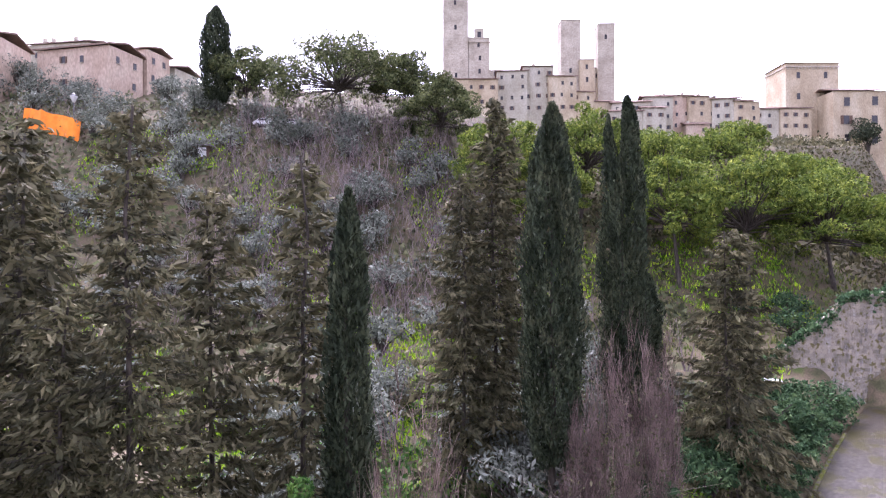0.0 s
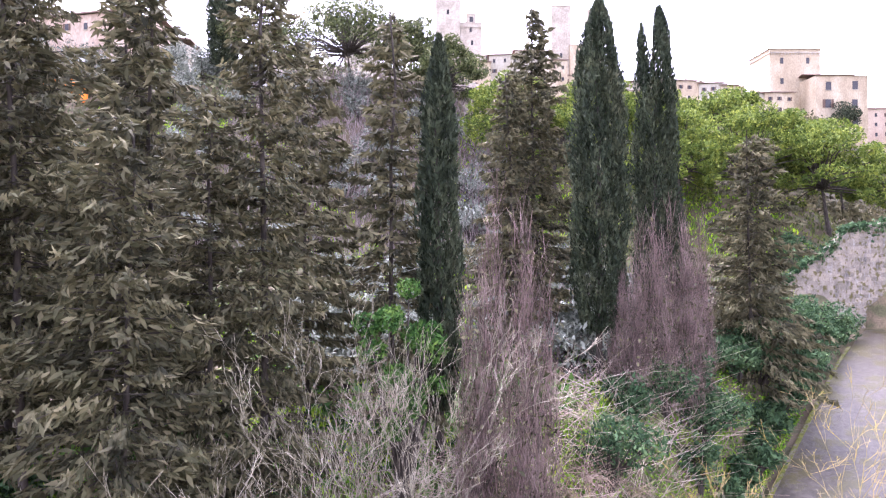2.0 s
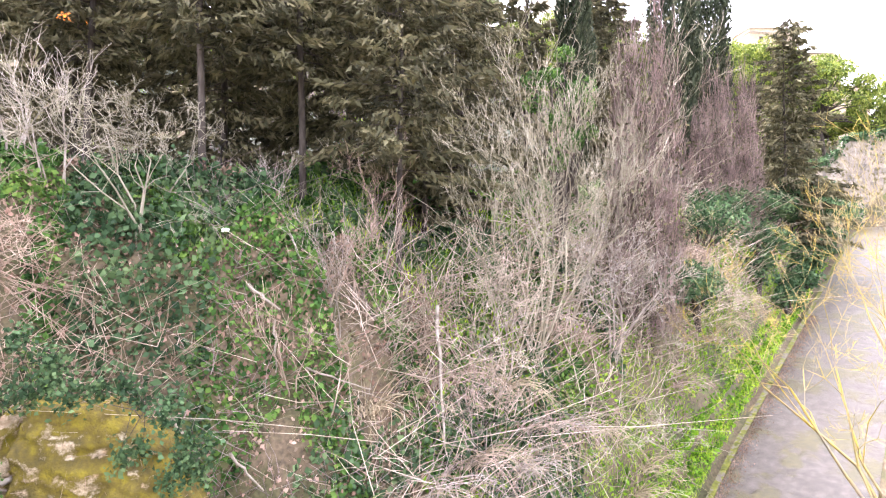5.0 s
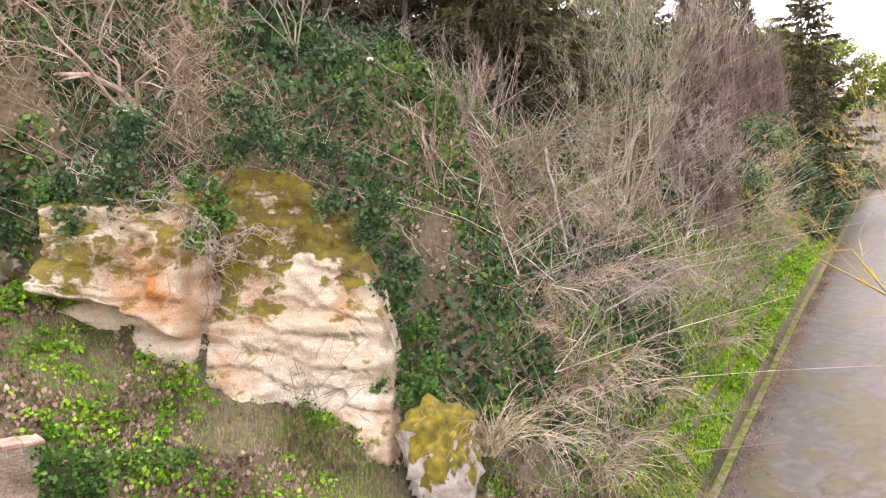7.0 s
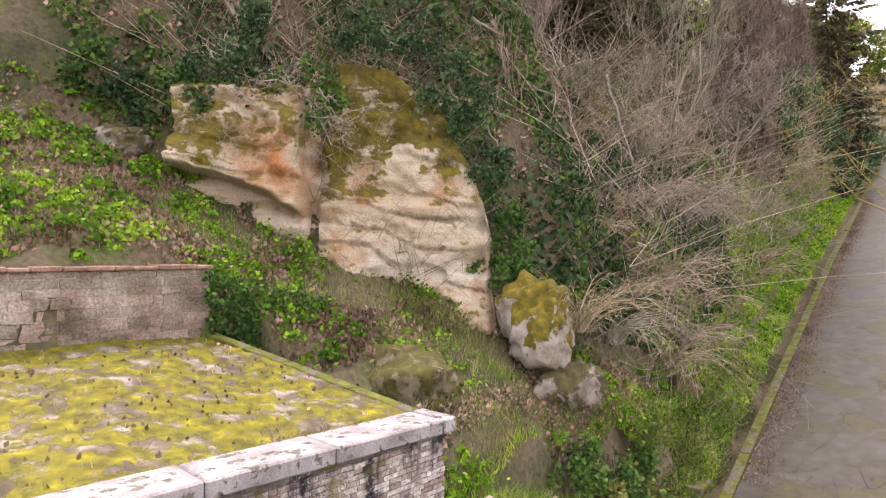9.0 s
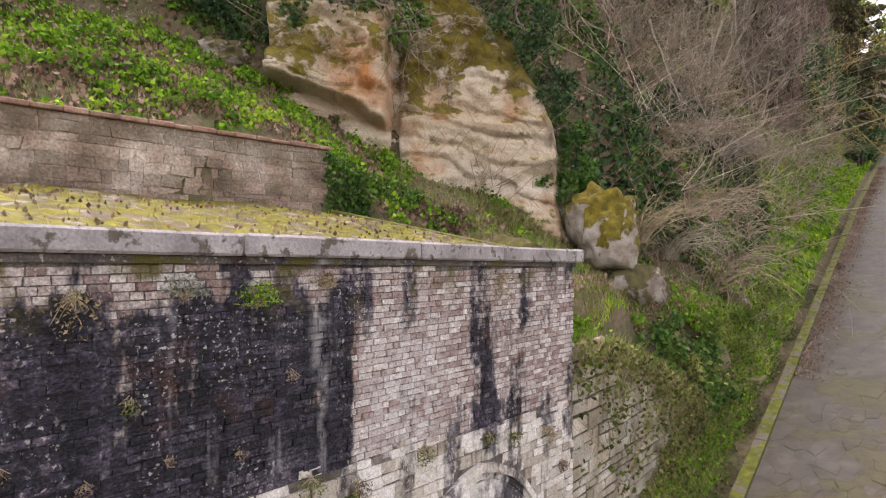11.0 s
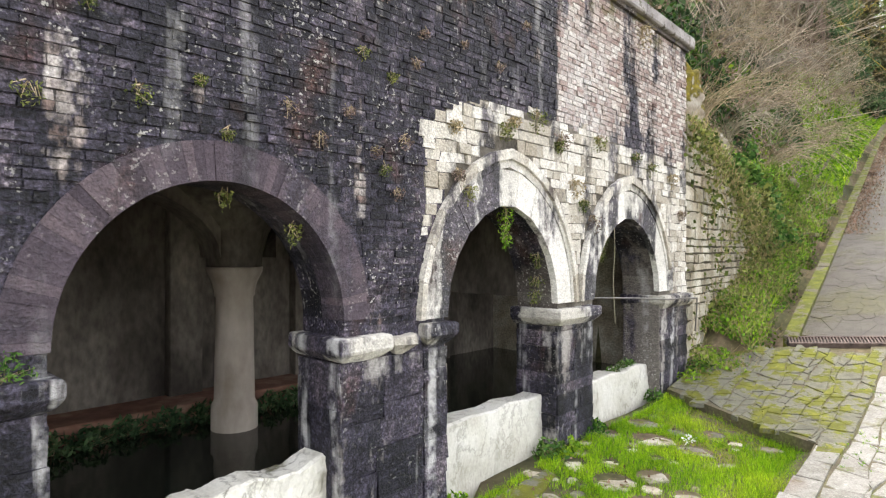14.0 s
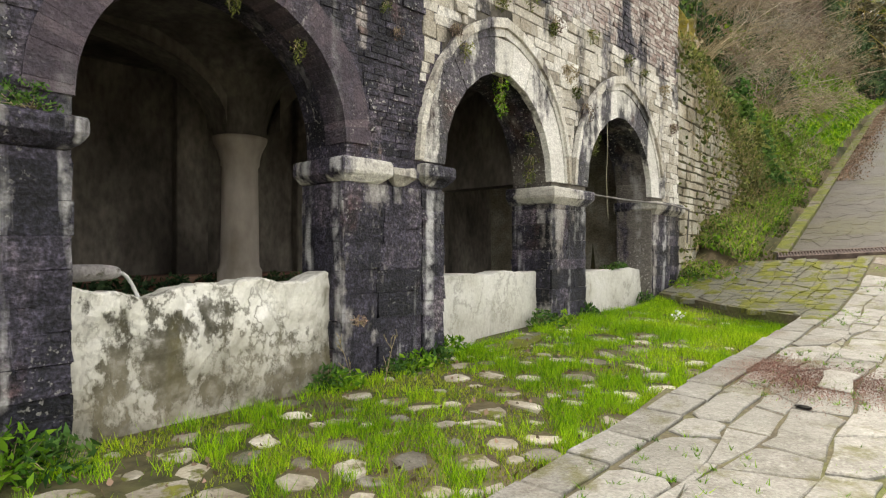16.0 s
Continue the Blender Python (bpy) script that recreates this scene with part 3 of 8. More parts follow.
M_FLAG = paving_material()
M_ROADBED = mat("road_joints", [(0.07, 0.06, 0.042), (0.115, 0.10, 0.062), (0.10, 0.11, 0.035)], scale=1.5, bump_scale=30, fine=0.5, space="World")
M_ROADFAR = moss_stone("worn_road_paving", [(0.034, 0.028, 0.021), (0.058, 0.05, 0.038), (0.09, 0.081, 0.066)], [(0.04, 0.036, 0.014), (0.06, 0.054, 0.018), (0.08, 0.072, 0.025)], 0.42, 0.6)
M_ROADFAR.node_tree.nodes["Principled BSDF"].inputs["Roughness"].default_value = 0.42


# ---- ground: one sheet to the horizon ----
def steps(*spans):
    out = [np.array([spans[0][0]])]
    for a, b, d in spans:
        n = max(1, int(round((b - a) / d)))
        out.append(np.linspace(a, b, n + 1)[1:])
    return np.concatenate(out)


gx = steps((-1500, -300, 200), (-300, -100, 20), (-100, -40, 4), (-40, -12, 1.0), (-12, 22, 0.4), (22, 75, 0.7), (75, 160, 4), (160, 300, 20), (300, 1500, 200))
gy = steps((-1500, -300, 200), (-300, -20, 20), (-20, 1, 1.5), (1, 34, 0.4), (34, 80, 0.8), (80, 230, 3), (230, 500, 30), (500, 2500, 250))
GX, GY = np.meshgrid(gx, gy)
GZ = ground_z(GX, GY)
idx = np.arange(GX.size).reshape(GX.shape)
quads = np.stack([idx[:-1, :-1], idx[:-1, 1:], idx[1:, 1:], idx[1:, :-1]], -1).reshape(-1, 4)
ground = obj_np("ground", np.stack([GX, GY, GZ], -1).reshape(-1, 3), quads, M_SOIL, smooth=True)
tagged(ground, "steep green and brown hillside with soil, weeds and moss", "ground", kind="structure")

# ---- road: bed, kerb and flagstones ----
RW = 5.2
ss = np.concatenate([np.arange(-30, 20, 0.25), np.arange(20, 82, 1.5)])
ls = np.linspace(0.14, RW, 15)
SS, LL = np.meshgrid(ss, ls)
RX, RY = road_xy(SS, LL)
RZ = road_z(SS) + 0.012
idx = np.arange(SS.size).reshape(SS.shape)
quads = np.stack([idx[:-1, :-1], idx[:-1, 1:], idx[1:, 1:], idx[1:, :-1]], -1).reshape(-1, 4)[:, ::-1]
mid = np.stack([RX, RY], -1).reshape(-1, 2)[quads].mean(1)
quads = quads[(road_sl(mid[:, 0], mid[:, 1])[0] > 0.45) | (face_uv(mid[:, 0], mid[:, 1])[1] > 2.5)]
low_half = road_sl(*np.stack([RX, RY], -1).reshape(-1, 2)[quads].mean(1).T)[0] < 0.5
road = obj_np("road", np.stack([RX, RY, RZ], -1).reshape(-1, 3), quads[~low_half], M_ROADFAR)
obj_np("paving_bed", np.stack([RX, RY, RZ], -1).reshape(-1, 3), quads[low_half], M_ROADBED, road)
tagged(road, "steep stone-paved lane, worn and damp, with leaf litter along its edge", "road", kind="structure")

# ---- the fountain house ----
fountain = empty("fountain_house", FO[0], FO[1], 0, "old arched brick and stone fountain with blackened facade, mossy roof", "fountain", rz=FANG)
WL, WR, ZTOP = -9.0, 6.95, 6.16


def top_z(u):
    """The wall's top falls gently towards the lane."""
    return 6.30 - 0.025 * u


def lean_top(bm):
    """Lay something built level at ZTOP along the falling top of the wall."""
    for w in bm.verts:
        w.co.z += top_z(w.co.x) - ZTOP
    return bm


ARCHES = [  # left jamb, right jamb, springing of the curve, rise, pointedness
    (-2.80, -0.62, 1.93, 1.12, 0.0),
    (0.64, 2.74, 1.86, 1.22, 0.12),
    (3.62, 5.80, 1.86, 1.19, 0.12),
]


def arch_z(u, a, grow=0.0, lift=0.0):
    """Height of an arch's curve at u (None outside), for a ring grown by `grow`."""
    l, r, zs, rise, pt = a
    c, h = (l + r) / 2, (r - l) / 2 + grow
    t = abs(u - c) / h
    if t >= 1:
        return None
    k = math.sqrt(max(0.0, 1 - t * t))
    if pt:
        k = (1 - pt) * k + pt * (1 - t) ** 0.72
    return zs + (rise + grow + lift) * k


def in_arch(u, z, grow=0.0, lift=0.0):
    for a in ARCHES:
        top = arch_z(u, a, grow, lift)
        if top is not None and z < top:
            return True
    return False


M_METALBAR = mat("dull_iron", [(0.14, 0.13, 0.13), (0.24, 0.23, 0.22)], scale=9, rough=0.5, metal=0.7, bump=0.1)

def stone_line(u):
    """Upper border of the white stonework round the two right-hand arches."""
    return np.interp(u, [0.29, 0.33, 0.45, 0.8, 1.26, 2.26, 3.5, 4.4, 5.1, 6.2, 7], [0.0, 3.62, 3.85, 4.05, 4.18, 4.16, 4.12, 4.1, 4.06, 4.0, 4.0])


bed_quads = []

# core wall with the three openings cut through
us = sorted({round(x, 4) for a in ARCHES for x in (*(a[0] + (a[1] - a[0]) * (1 - math.cos(math.pi * i / 28)) / 2 for i in range(29)),)} | {WL, WR})
TH = 0.62
vs, fs = [], []


def quad(*p):
    n = len(vs)
    vs.extend(p)
    fs.append((n, n + 1, n + 2, n + 3))


def floor_at(u, side):
    for a in ARCHES:
        if a[0] - 1e-6 <= u <= a[1] + 1e-6:
            if abs(u - a[0]) < 1e-6:
                return a[2] if side > 0 else -0.6
            if abs(u - a[1]) < 1e-6:
                return a[2] if side < 0 else -0.6
            return arch_z(u, a)
    return -0.6


for ua, ub in zip(us[:-1], us[1:]):
    za, zb = floor_at(ua, 1), floor_at(ub, -1)
    if ua >= 0.6:
        if za < 1.8:
            quad((ua, 0, za), (ub, 0, zb), (ub, 0, 1.8), (ua, 0, 1.8))
        ba, bb = max(za, 1.8), max(zb, 1.8)
        bed_quads.append(((ua, 0, ba), (ub, 0, bb), (ub, 0, max(bb, stone_line(ub))), (ua, 0, max(ba, stone_line(ua)))))
        quad((ua, 0, max(za, stone_line(ua))), (ub, 0, max(zb, stone_line(ub))), (ub, 0, top_z(ub)), (ua, 0, top_z(ua)))
    else:
        quad((ua, 0, za), (ub, 0, zb), (ub, 0, top_z(ub)), (ua, 0, top_z(ua)))
    quad((ub, TH, zb), (ua, TH, za), (ua, TH, top_z(ua)), (ub, TH, top_z(ub)))
    quad((ua, 0, za), (ua, TH, za), (ub, TH, zb), (ub, 0, zb))
for a in ARCHES:
    for u in a[:2]:
        quad((u, 0, -0.6), (u, TH, -0.6), (u, TH, a[2]), (u, 0, a[2]))
quad((WR, 0, -0.6), (WR, TH, -0.6), (WR, TH, top_z(WR)), (WR, 0, top_z(WR)))
quad((WL, 0, top_z(WL)), (WR, 0, top_z(WR)), (WR, TH, top_z(WR)), (WL, TH, top_z(WL)))
core = obj_np("facade_wall", vs, fs, M_MORTAR, fountain)
core["label"] = "mortar-jointed wall with three arched openings"
M_BEDDING = mat("dirty_bedding_mortar", [(0.045, 0.04, 0.033), (0.10, 0.09, 0.075), (0.22, 0.20, 0.175)], scale=3, bump_scale=30, fine=0.5, space="World")
bed = obj_np("stone_bedding", [q for b in bed_quads for q in b], [tuple(range(4 * i, 4 * i + 4)) for i in range(len(bed_quads))], M_BEDDING, fountain)

rng = np.random.default_rng(11)


def block_data(rngb, n=6, wob=0.02, bev=0.12):
    """A few unit blocks with worn edges: front at y=0, running back to y=1."""
    out = []
    for k in range(n):
        bm = bmesh.new()
        box_bm(bm, (-0.5, 0, -0.5), (0.5, 1, 0.5))
        front = [f for f in bm.faces if f.normal.y < -0.9]
        r = bmesh.ops.inset_individual(bm, faces=front, thickness=bev, depth=0)
        for v in bm.verts:
            if v.co.y < 0.01:
                on_rim = abs(v.co.x) > 0.49 or abs(v.co.z) > 0.49
                v.co.y += 0.35 if on_rim else 0.0
                v.co.x += rngb.normal(0, wob)
                v.co.z += rngb.normal(0, wob)
                v.co.y += abs(rngb.normal(0, 0.08))
        bm.faces.ensure_lookup_table()
        back = [f for f in bm.faces if all(v.co.y > 0.9 for v in f.verts)]
        bmesh.ops.delete(bm, geom=back, context="FACES_ONLY")
        me = bpy.data.meshes.new("block")
        bm.to_mesh(me)
        bm.free()
        out.append(me)
    return out


def mesh_arrays(me):
    v = np.array([tuple(x.co) for x in me.vertices])
    return v, [tuple(p.vertices) for p in me.polygons]


class Pieces:
    """Blocks laid one by one: the first ones as objects that share meshes, the rest joined."""

    def __init__(self, name, meshes, material, joined_material, parent, limit):
        self.name, self.parent, self.limit, self.count = name, parent, limit, 0
        self.meshes, self.jm = meshes, joined_material
        for me in meshes:
            me.materials.clear()
            me.materials.append(material)
        self.arr = [mesh_arrays(me) for me in meshes]
        self.V, self.F, self.N = [], [], 0

    def add(self, m, own=True):
        k = int(rng.integers(len(self.meshes)))
        if own and self.count < self.limit:
            ob = new(self.name, self.meshes[k])
            ob.parent = self.parent
            ob.matrix_basis = m
            self.count += 1
            return
        v, f = self.arr[k]
        mm = np.array(m)
        self.V.append(v @ mm[:3, :3].T + mm[:3, 3])
        self.F.extend(tuple(i + self.N for i in p) for p in f)
        self.N += len(v)

    def close(self, name):
        if self.V:
            ob = obj_np(name, np.concatenate(self.V), self.F, self.jm, self.parent)
            ob["kind"] = "stuff"


def at_block(u, w, z, du, dw, dz, tilt=0.0):
    return Matrix.Translation((u, w, z)) @ Matrix.Rotation(tilt, 4, "Y") @ Matrix.Diagonal((du, dw, dz, 1))


brick_meshes = block_data(rng, 12, 0.035, 0.07)
bricks = Pieces("brick", brick_meshes, M_BRICK, M_BRICKJ, fountain, 300)
CH = 0.068
row = 0
z = 1.86
while z < 6.44:
    u = -5.6 + rng.uniform(-0.14, 0)
    while u < WR:
        ln = rng.uniform(0.13, 0.21) if rng.random() < 0.7 else rng.uniform(0.075, 0.11)
        ua, ub = u, min(u + ln, WR)
        u += ln + 0.009
        if ub - ua < 0.05:
            continue
        mid, zc = (ua + ub) / 2, z + CH / 2
        if zc < stone_line(mid) + rng.normal(0, 0.05) and mid > 0.3 or zc + CH / 2 > top_z(ub) - 0.055:
            continue
        if any(in_arch(x, zc - CH * 0.4, 0.26) for x in (ua + 0.02, mid, ub - 0.02)):
            continue
        pr = 0.012 + abs(rng.normal(0, 0.016))
        bricks.add(at_block(mid, -pr, zc, ub - ua, pr + 0.012, CH - 0.006 - rng.uniform(0, 0.01), rng.normal(0, 0.012)), -3.0 < mid < 0.4 and z > 2.6)
    z += CH
    row += 1
bricks.close("brickwork")

stone_meshes = block_data(rng, 12, 0.055, 0.10)
stones = Pieces("stone", stone_meshes, M_STONE, M_STONEJ, fountain, 290)
z = 1.80
while z < 4.3:
    hgt = rng.uniform(0.08, 0.17)
    u = 0.34 + rng.uniform(-0.05, 0.03)
    while u < WR:
        ln = rng.uniform(0.12, 0.36)
        ua, ub = u, min(u + ln, WR)
        u += ln + rng.uniform(0.006, 0.022)
        mid, zc = (ua + ub) / 2, z + hgt / 2
        if ub - ua < 0.07 or zc > stone_line(mid) + rng.normal(0, 0.035):
            continue
        hit = [in_arch(x, zc - hgt * 0.45, 0.42, 0.2) for x in (ua + 0.01, mid, ub - 0.01)]
        if all(hit):
            continue
        if any(hit):
            # shorten towards the clear end
            xs = [x for x in np.linspace(ua, ub, 9) if not in_arch(x, zc - hgt * 0.4, 0.42, 0.2)]
            if len(xs) < 3:
                continue
            ua, ub = min(xs), max(xs)
            mid = (ua + ub) / 2
        pr = 0.02 + abs(rng.normal(0, 0.02))
        stones.add(at_block(mid, -pr, zc, ub - ua, pr + 0.012, hgt * rng.uniform(0.86, 0.96), rng.normal(0, 0.025)))
    z += hgt
stones.close("stonework")


def ring(name, a, r0, r1, n, depth, proud, material, gap=0.06, lift0=0.0, lift1=0.0, t0=0.0, t1=1.0):
    """Wedge stones round an arch, each an object."""
    l, r, zs, rise, pt = a
    c = (l + r) / 2
    # sample the curve by angle
    def pt_at(ang, grow, lift):
        h = (r - l) / 2 + grow
        t = math.cos(ang)
        k = math.sqrt(max(0, 1 - t * t))
        if pt:
            k = (1 - pt) * k + pt * (1 - abs(t)) ** 0.72
        return c - h * t, zs + (rise + grow + lift) * k

    for i in range(n):
        a0 = math.pi * (t0 + (t1 - t0) * (i + gap / 2) / n)
        a1 = math.pi * (t0 + (t1 - t0) * (i + 1 - gap / 2) / n)
        pr = proud + abs(rng.normal(0, 0.004))
        p = [pt_at(a0, r0, lift0), pt_at(a1, r0, lift0), pt_at(a1, r1, lift1), pt_at(a0, r1, lift1)]
        v = [(x, -pr, zz) for x, zz in p] + [(x, depth, zz) for x, zz in p]
        ob = obj_np(name, v, [(3, 2, 1, 0), (0, 1, 5, 4), (1, 2, 6, 5), (2, 3, 7, 6), (3, 0, 4, 7)], material, fountain)


ring("arch_brick", ARCHES[0], -0.015, 0.27, 54, 0.30, 0.016, M_RING, 0.025)
for a in ARCHES[1:]:
    ring("arch_stone", a, -0.02, 0.30, 11, 0.07, 0.02, M_PLASTER, 0.012, 0.0, 0.10)
    ring("hood_mould", a, 0.30, 0.345, 14, 0.01, 0.035, M_PLASTER, 0.02, 0.10, 0.15)
    ring("hood_mould", a, 0.345, 0.41, 14, 0.01, 0.075, M_STONE, 0.02, 0.15, 0.2)

# piers: stacked worn blocks, moulded imposts
PIERS = [(-3.70, -2.80, 0.02), (-0.68, 0.30, 0.05), (0.33, 0.66, 0.02), (2.70, 3.60, 0.03), (5.84, 6.93, 0.03)]
pier_meshes = block_data(rng, 6, 0.02, 0.06)
pier_blocks = Pieces("pier_stone", pier_meshes, M_PIER, M_PIER, fountain, 400)
for pi, (l, r, pr0) in enumerate(PIERS):
    z = -0.55
    while z < 1.55:
        h = min(rng.uniform(0.12, 0.26), 1.57 - z)
        if h < 0.03:
            break
        cuts = [l, r] if (r - l) < 0.5 or rng.random() < 0.3 else [l, l + (r - l) * rng.uniform(0.3, 0.7), r]
        for ua, ub in zip(cuts[:-1], cuts[1:]):
            pr = pr0 + 0.035 + abs(rng.normal(0, 0.01))
            pier_blocks.add(at_block((ua + ub) / 2, -pr, z + h / 2, ub - ua - 0.003, pr + 0.05, h - 0.004))
        # jamb faces that can be seen from the front
        for u0, sgn in ((l, -1), (r, 1)):
            m = Matrix.Translation((u0 + sgn * 0.015, TH / 2, z + h / 2)) @ Matrix.Rotation(radians(90 * sgn), 4, "Z") @ Matrix.Diagonal((TH - 0.01, 0.03, h - 0.008, 1))
            pier_blocks.add(m)
        z += h
pier_blocks.close("pier_stonework")


def impost(l, r, material, w0=-0.10, w1=TH + 0.04, z0=1.57, z1=1.79):
    bm = bmesh.new()
    prof = [(0.0, z0), (0.05, z0 + 0.05), (0.09, z0 + 0.09), (0.09, z1 - 0.02), (0.07, z1)]
    rings = []
    for off, zz in prof:
        ring_v = [bm.verts.new((x, y, zz + rng.normal(0, 0.006))) for x, y in ((l - off, w0 + 0.07 - off), ((l + r) / 2, w0 + 0.07 - off + rng.normal(0, 0.01)), (r + off, w0 + 0.07 - off), (r + off, w1), (l - off, w1))]
        rings.append(ring_v)
    for a, b in zip(rings[:-1], rings[1:]):
        for i in range(5):
            bm.faces.new((a[i], a[(i + 1) % 5], b[(i + 1) % 5], b[i]))
    bm.faces.new(rings[-1])
    bm.faces.new(rings[0][::-1])
    bmesh.ops.bevel(bm, geom=[e for e in bm.edges if e.calc_length() > 0.2], offset=0.012, segments=1, affect="EDGES")
    return part("impost", bm, material, fountain, "worn moulded stone impost")


for l, r, z0, z1, mm in ((-3.68, -2.82, 1.57, 1.79, M_PIER), (-0.66, -0.25, 1.57, 1.79, M_IMPOST), (-0.06, 0.09, 1.58, 1.75, M_IMPOST), (0.36, 0.64, 1.61, 1.83, M_IMPOST), (2.72, 3.58, 1.57, 1.79, M_IMPOST), (5.86, 6.91, 1.57, 1.79, M_IMPOST)):
    impost(l, r, mm, z0=z0, z1=z1)

# coping: long slabs
u = WL
while u < WR + 0.1:
    ln = 5.1 - u if abs(u - 5.1) > 0.01 and u > 1.6 and u < 5.0 else rng.uniform(1.7, 2.4)
    ub = min(u + ln, WR + 0.14)
    bm = bmesh.new()
    box_bm(bm, (u, -0.13, ZTOP + 0.003 + rng.normal(0, 0.004)), (ub - 0.012, 0.52, ZTOP + 0.20 + rng.normal(0, 0.006)), 0.022)
    lean_top(bm)
    part("coping_slab", bm, M_COPING, fountain)
    u = ub + 0.001
    if u > WR:
        break
bm = bmesh.new()
box_bm(bm, (WL, -0.05, ZTOP - 0.06), (WR + 0.05, 0.3, ZTOP + 0.001))
part("coping_bed", lean_top(bm), M_MORTAR, fountain)

# side wall and roof
box("side_wall", (WR - 0.45, TH + 0.002, -0.6), (WR, 4.9, ZTOP + 0.1), M_RUBBLE, fountain)
nu, nw = 150, 44
tt, ww = np.meshgrid(np.linspace(0, 1, nu), np.linspace(0.45, 5.0, nw))
uu = WL + (WR + 0.05 - 0.235 * (ww - 0.45) - WL) * tt
zz = top_z(uu) + 0.09 + np.interp(ww, [0.45, 5.0], [0.0, 0.84]) + 0.03 * np.sin(uu * 2.1 + ww) * np.sin(ww * 1.7) + 0.012 * np.sin(9 * uu + 3 * np.sin(5 * ww)) * np.sin(8 * ww) + RNG.normal(0, 0.010, uu.shape)
top = np.stack([uu, ww, zz], -1).reshape(-1, 3)
low = top - np.array([0, 0, 0.16])
idx = np.arange(uu.size).reshape(uu.shape)
q1 = np.stack([idx[:-1, :-1], idx[:-1, 1:], idx[1:, 1:], idx[1:, :-1]], -1).reshape(-1, 4)
n0 = uu.size
rim = np.array([[idx[i, -1], idx[i + 1, -1], idx[i + 1, -1] + n0, idx[i, -1] + n0][::-1] for i in range(nw - 1)])
roof = obj_np("roof", np.concatenate([top, low]), np.concatenate([q1, q1[:, ::-1] + n0, rim]), M_ROOF, fountain)
roof["label"] = "sloping roof slab under thick yellow-green moss"
bm = bmesh.new()
for w0, w1 in ((0.53, 1.7), (1.71, 3.1), (3.11, 4.95)):
    box_bm(bm, (WR + 0.03, w0, ZTOP - 0.06), (WR + 0.24, w1, ZTOP + 0.12), 0.015)
for w in bm.verts:
    w.co.z += 0.19 * (w.co.y - 0.5)
    w.co.x -= 0.235 * (w.co.y - 0.45)
part("roof_edge", lean_top(bm), M_KERB, fountain, "weathered stone edging of the roof")

rr_ = np.random.default_rng(83)
n_ = 1700
ru, rw_ = rr_.uniform(-5, 6.9, n_), 0.55 + 4.2 * rr_.random(n_) ** 0.8
ok_ = ru < WR - 0.235 * (rw_ - 0.45) - 0.05
rz_ = top_z(ru) + 0.105 + np.interp(rw_, [0.45, 5.0], [0.0, 0.84]) + 0.03 * np.sin(ru * 2.1 + rw_) * np.sin(rw_ * 1.7)
pr_ = np.stack([*face_xy(ru, -rw_), rz_], 1)[ok_]
v, f = leaves_np(pr_[::2], 0.06, 2.5, rr_, 0.8)
tagged(obj_np("roof_litter", v, f, M_LITTER), "dead leaves strewn over the mossy roof", "leaf litter", kind="stuff")
v, f = blades_np(pr_[1::2], 0.10, 0.004, rr_, 0.5)
tagged(obj_np("roof_grass", v, f, M_DRYGRASS), "thin dry grass on the mossy roof", "grass", kind="stuff")

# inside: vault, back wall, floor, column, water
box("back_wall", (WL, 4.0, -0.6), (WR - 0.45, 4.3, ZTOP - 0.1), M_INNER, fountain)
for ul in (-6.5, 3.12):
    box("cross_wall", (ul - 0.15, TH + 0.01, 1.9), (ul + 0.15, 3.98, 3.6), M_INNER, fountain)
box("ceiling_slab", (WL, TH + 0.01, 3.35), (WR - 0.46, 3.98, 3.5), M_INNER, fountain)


def lathe(profile, sides=20):
    bm = bmesh.new()
    rings = []
    for r, zz in profile:
        rings.append([bm.verts.new((r * math.cos(2 * math.pi * i / sides), r * math.sin(2 * math.pi * i / sides), zz)) for i in range(sides)])
    for a, b in zip(rings[:-1], rings[1:]):
        for i in range(sides):
            f = bm.faces.new((a[i], a[(i + 1) % sides], b[(i + 1) % sides], b[i]))
            f.smooth = True
    bm.faces.new(rings[-1])
    bm.faces.new(rings[0][::-1])
    return bm


M_COLUMN = mat("pale_column_stone", [(0.26, 0.22, 0.185), (0.42, 0.37, 0.325), (0.54, 0.49, 0.44)], scale=2.2, bump_scale=9, fine=0.15, stretch=(1, 1, 0.5), space="World")
for uc in (-0.26, 3.1):
    colm = part("column", lathe([(0.27, -0.5), (0.27, 0.7), (0.24, 0.75), (0.235, 0.8), (0.215, 1.98), (0.235, 2.0), (0.235, 2.05), (0.26, 2.16), (0.32, 2.28), (0.33, 2.34)]), M_COLUMN, fountain, "round stone column with a simple flared capital")
    colm.location = (uc, 2.6, 0)
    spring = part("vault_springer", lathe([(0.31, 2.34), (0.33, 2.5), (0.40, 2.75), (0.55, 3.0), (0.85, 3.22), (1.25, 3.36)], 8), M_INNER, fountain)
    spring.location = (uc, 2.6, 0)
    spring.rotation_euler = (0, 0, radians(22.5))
for up_ in (-4.3, -2.45, -0.3, 1.6, 3.1, 4.7):
    box("pilaster", (up_ - 0.22, 3.82, -0.6), (up_ + 0.22, 3.998, 3.34), M_INNER, fountain, 0.015)


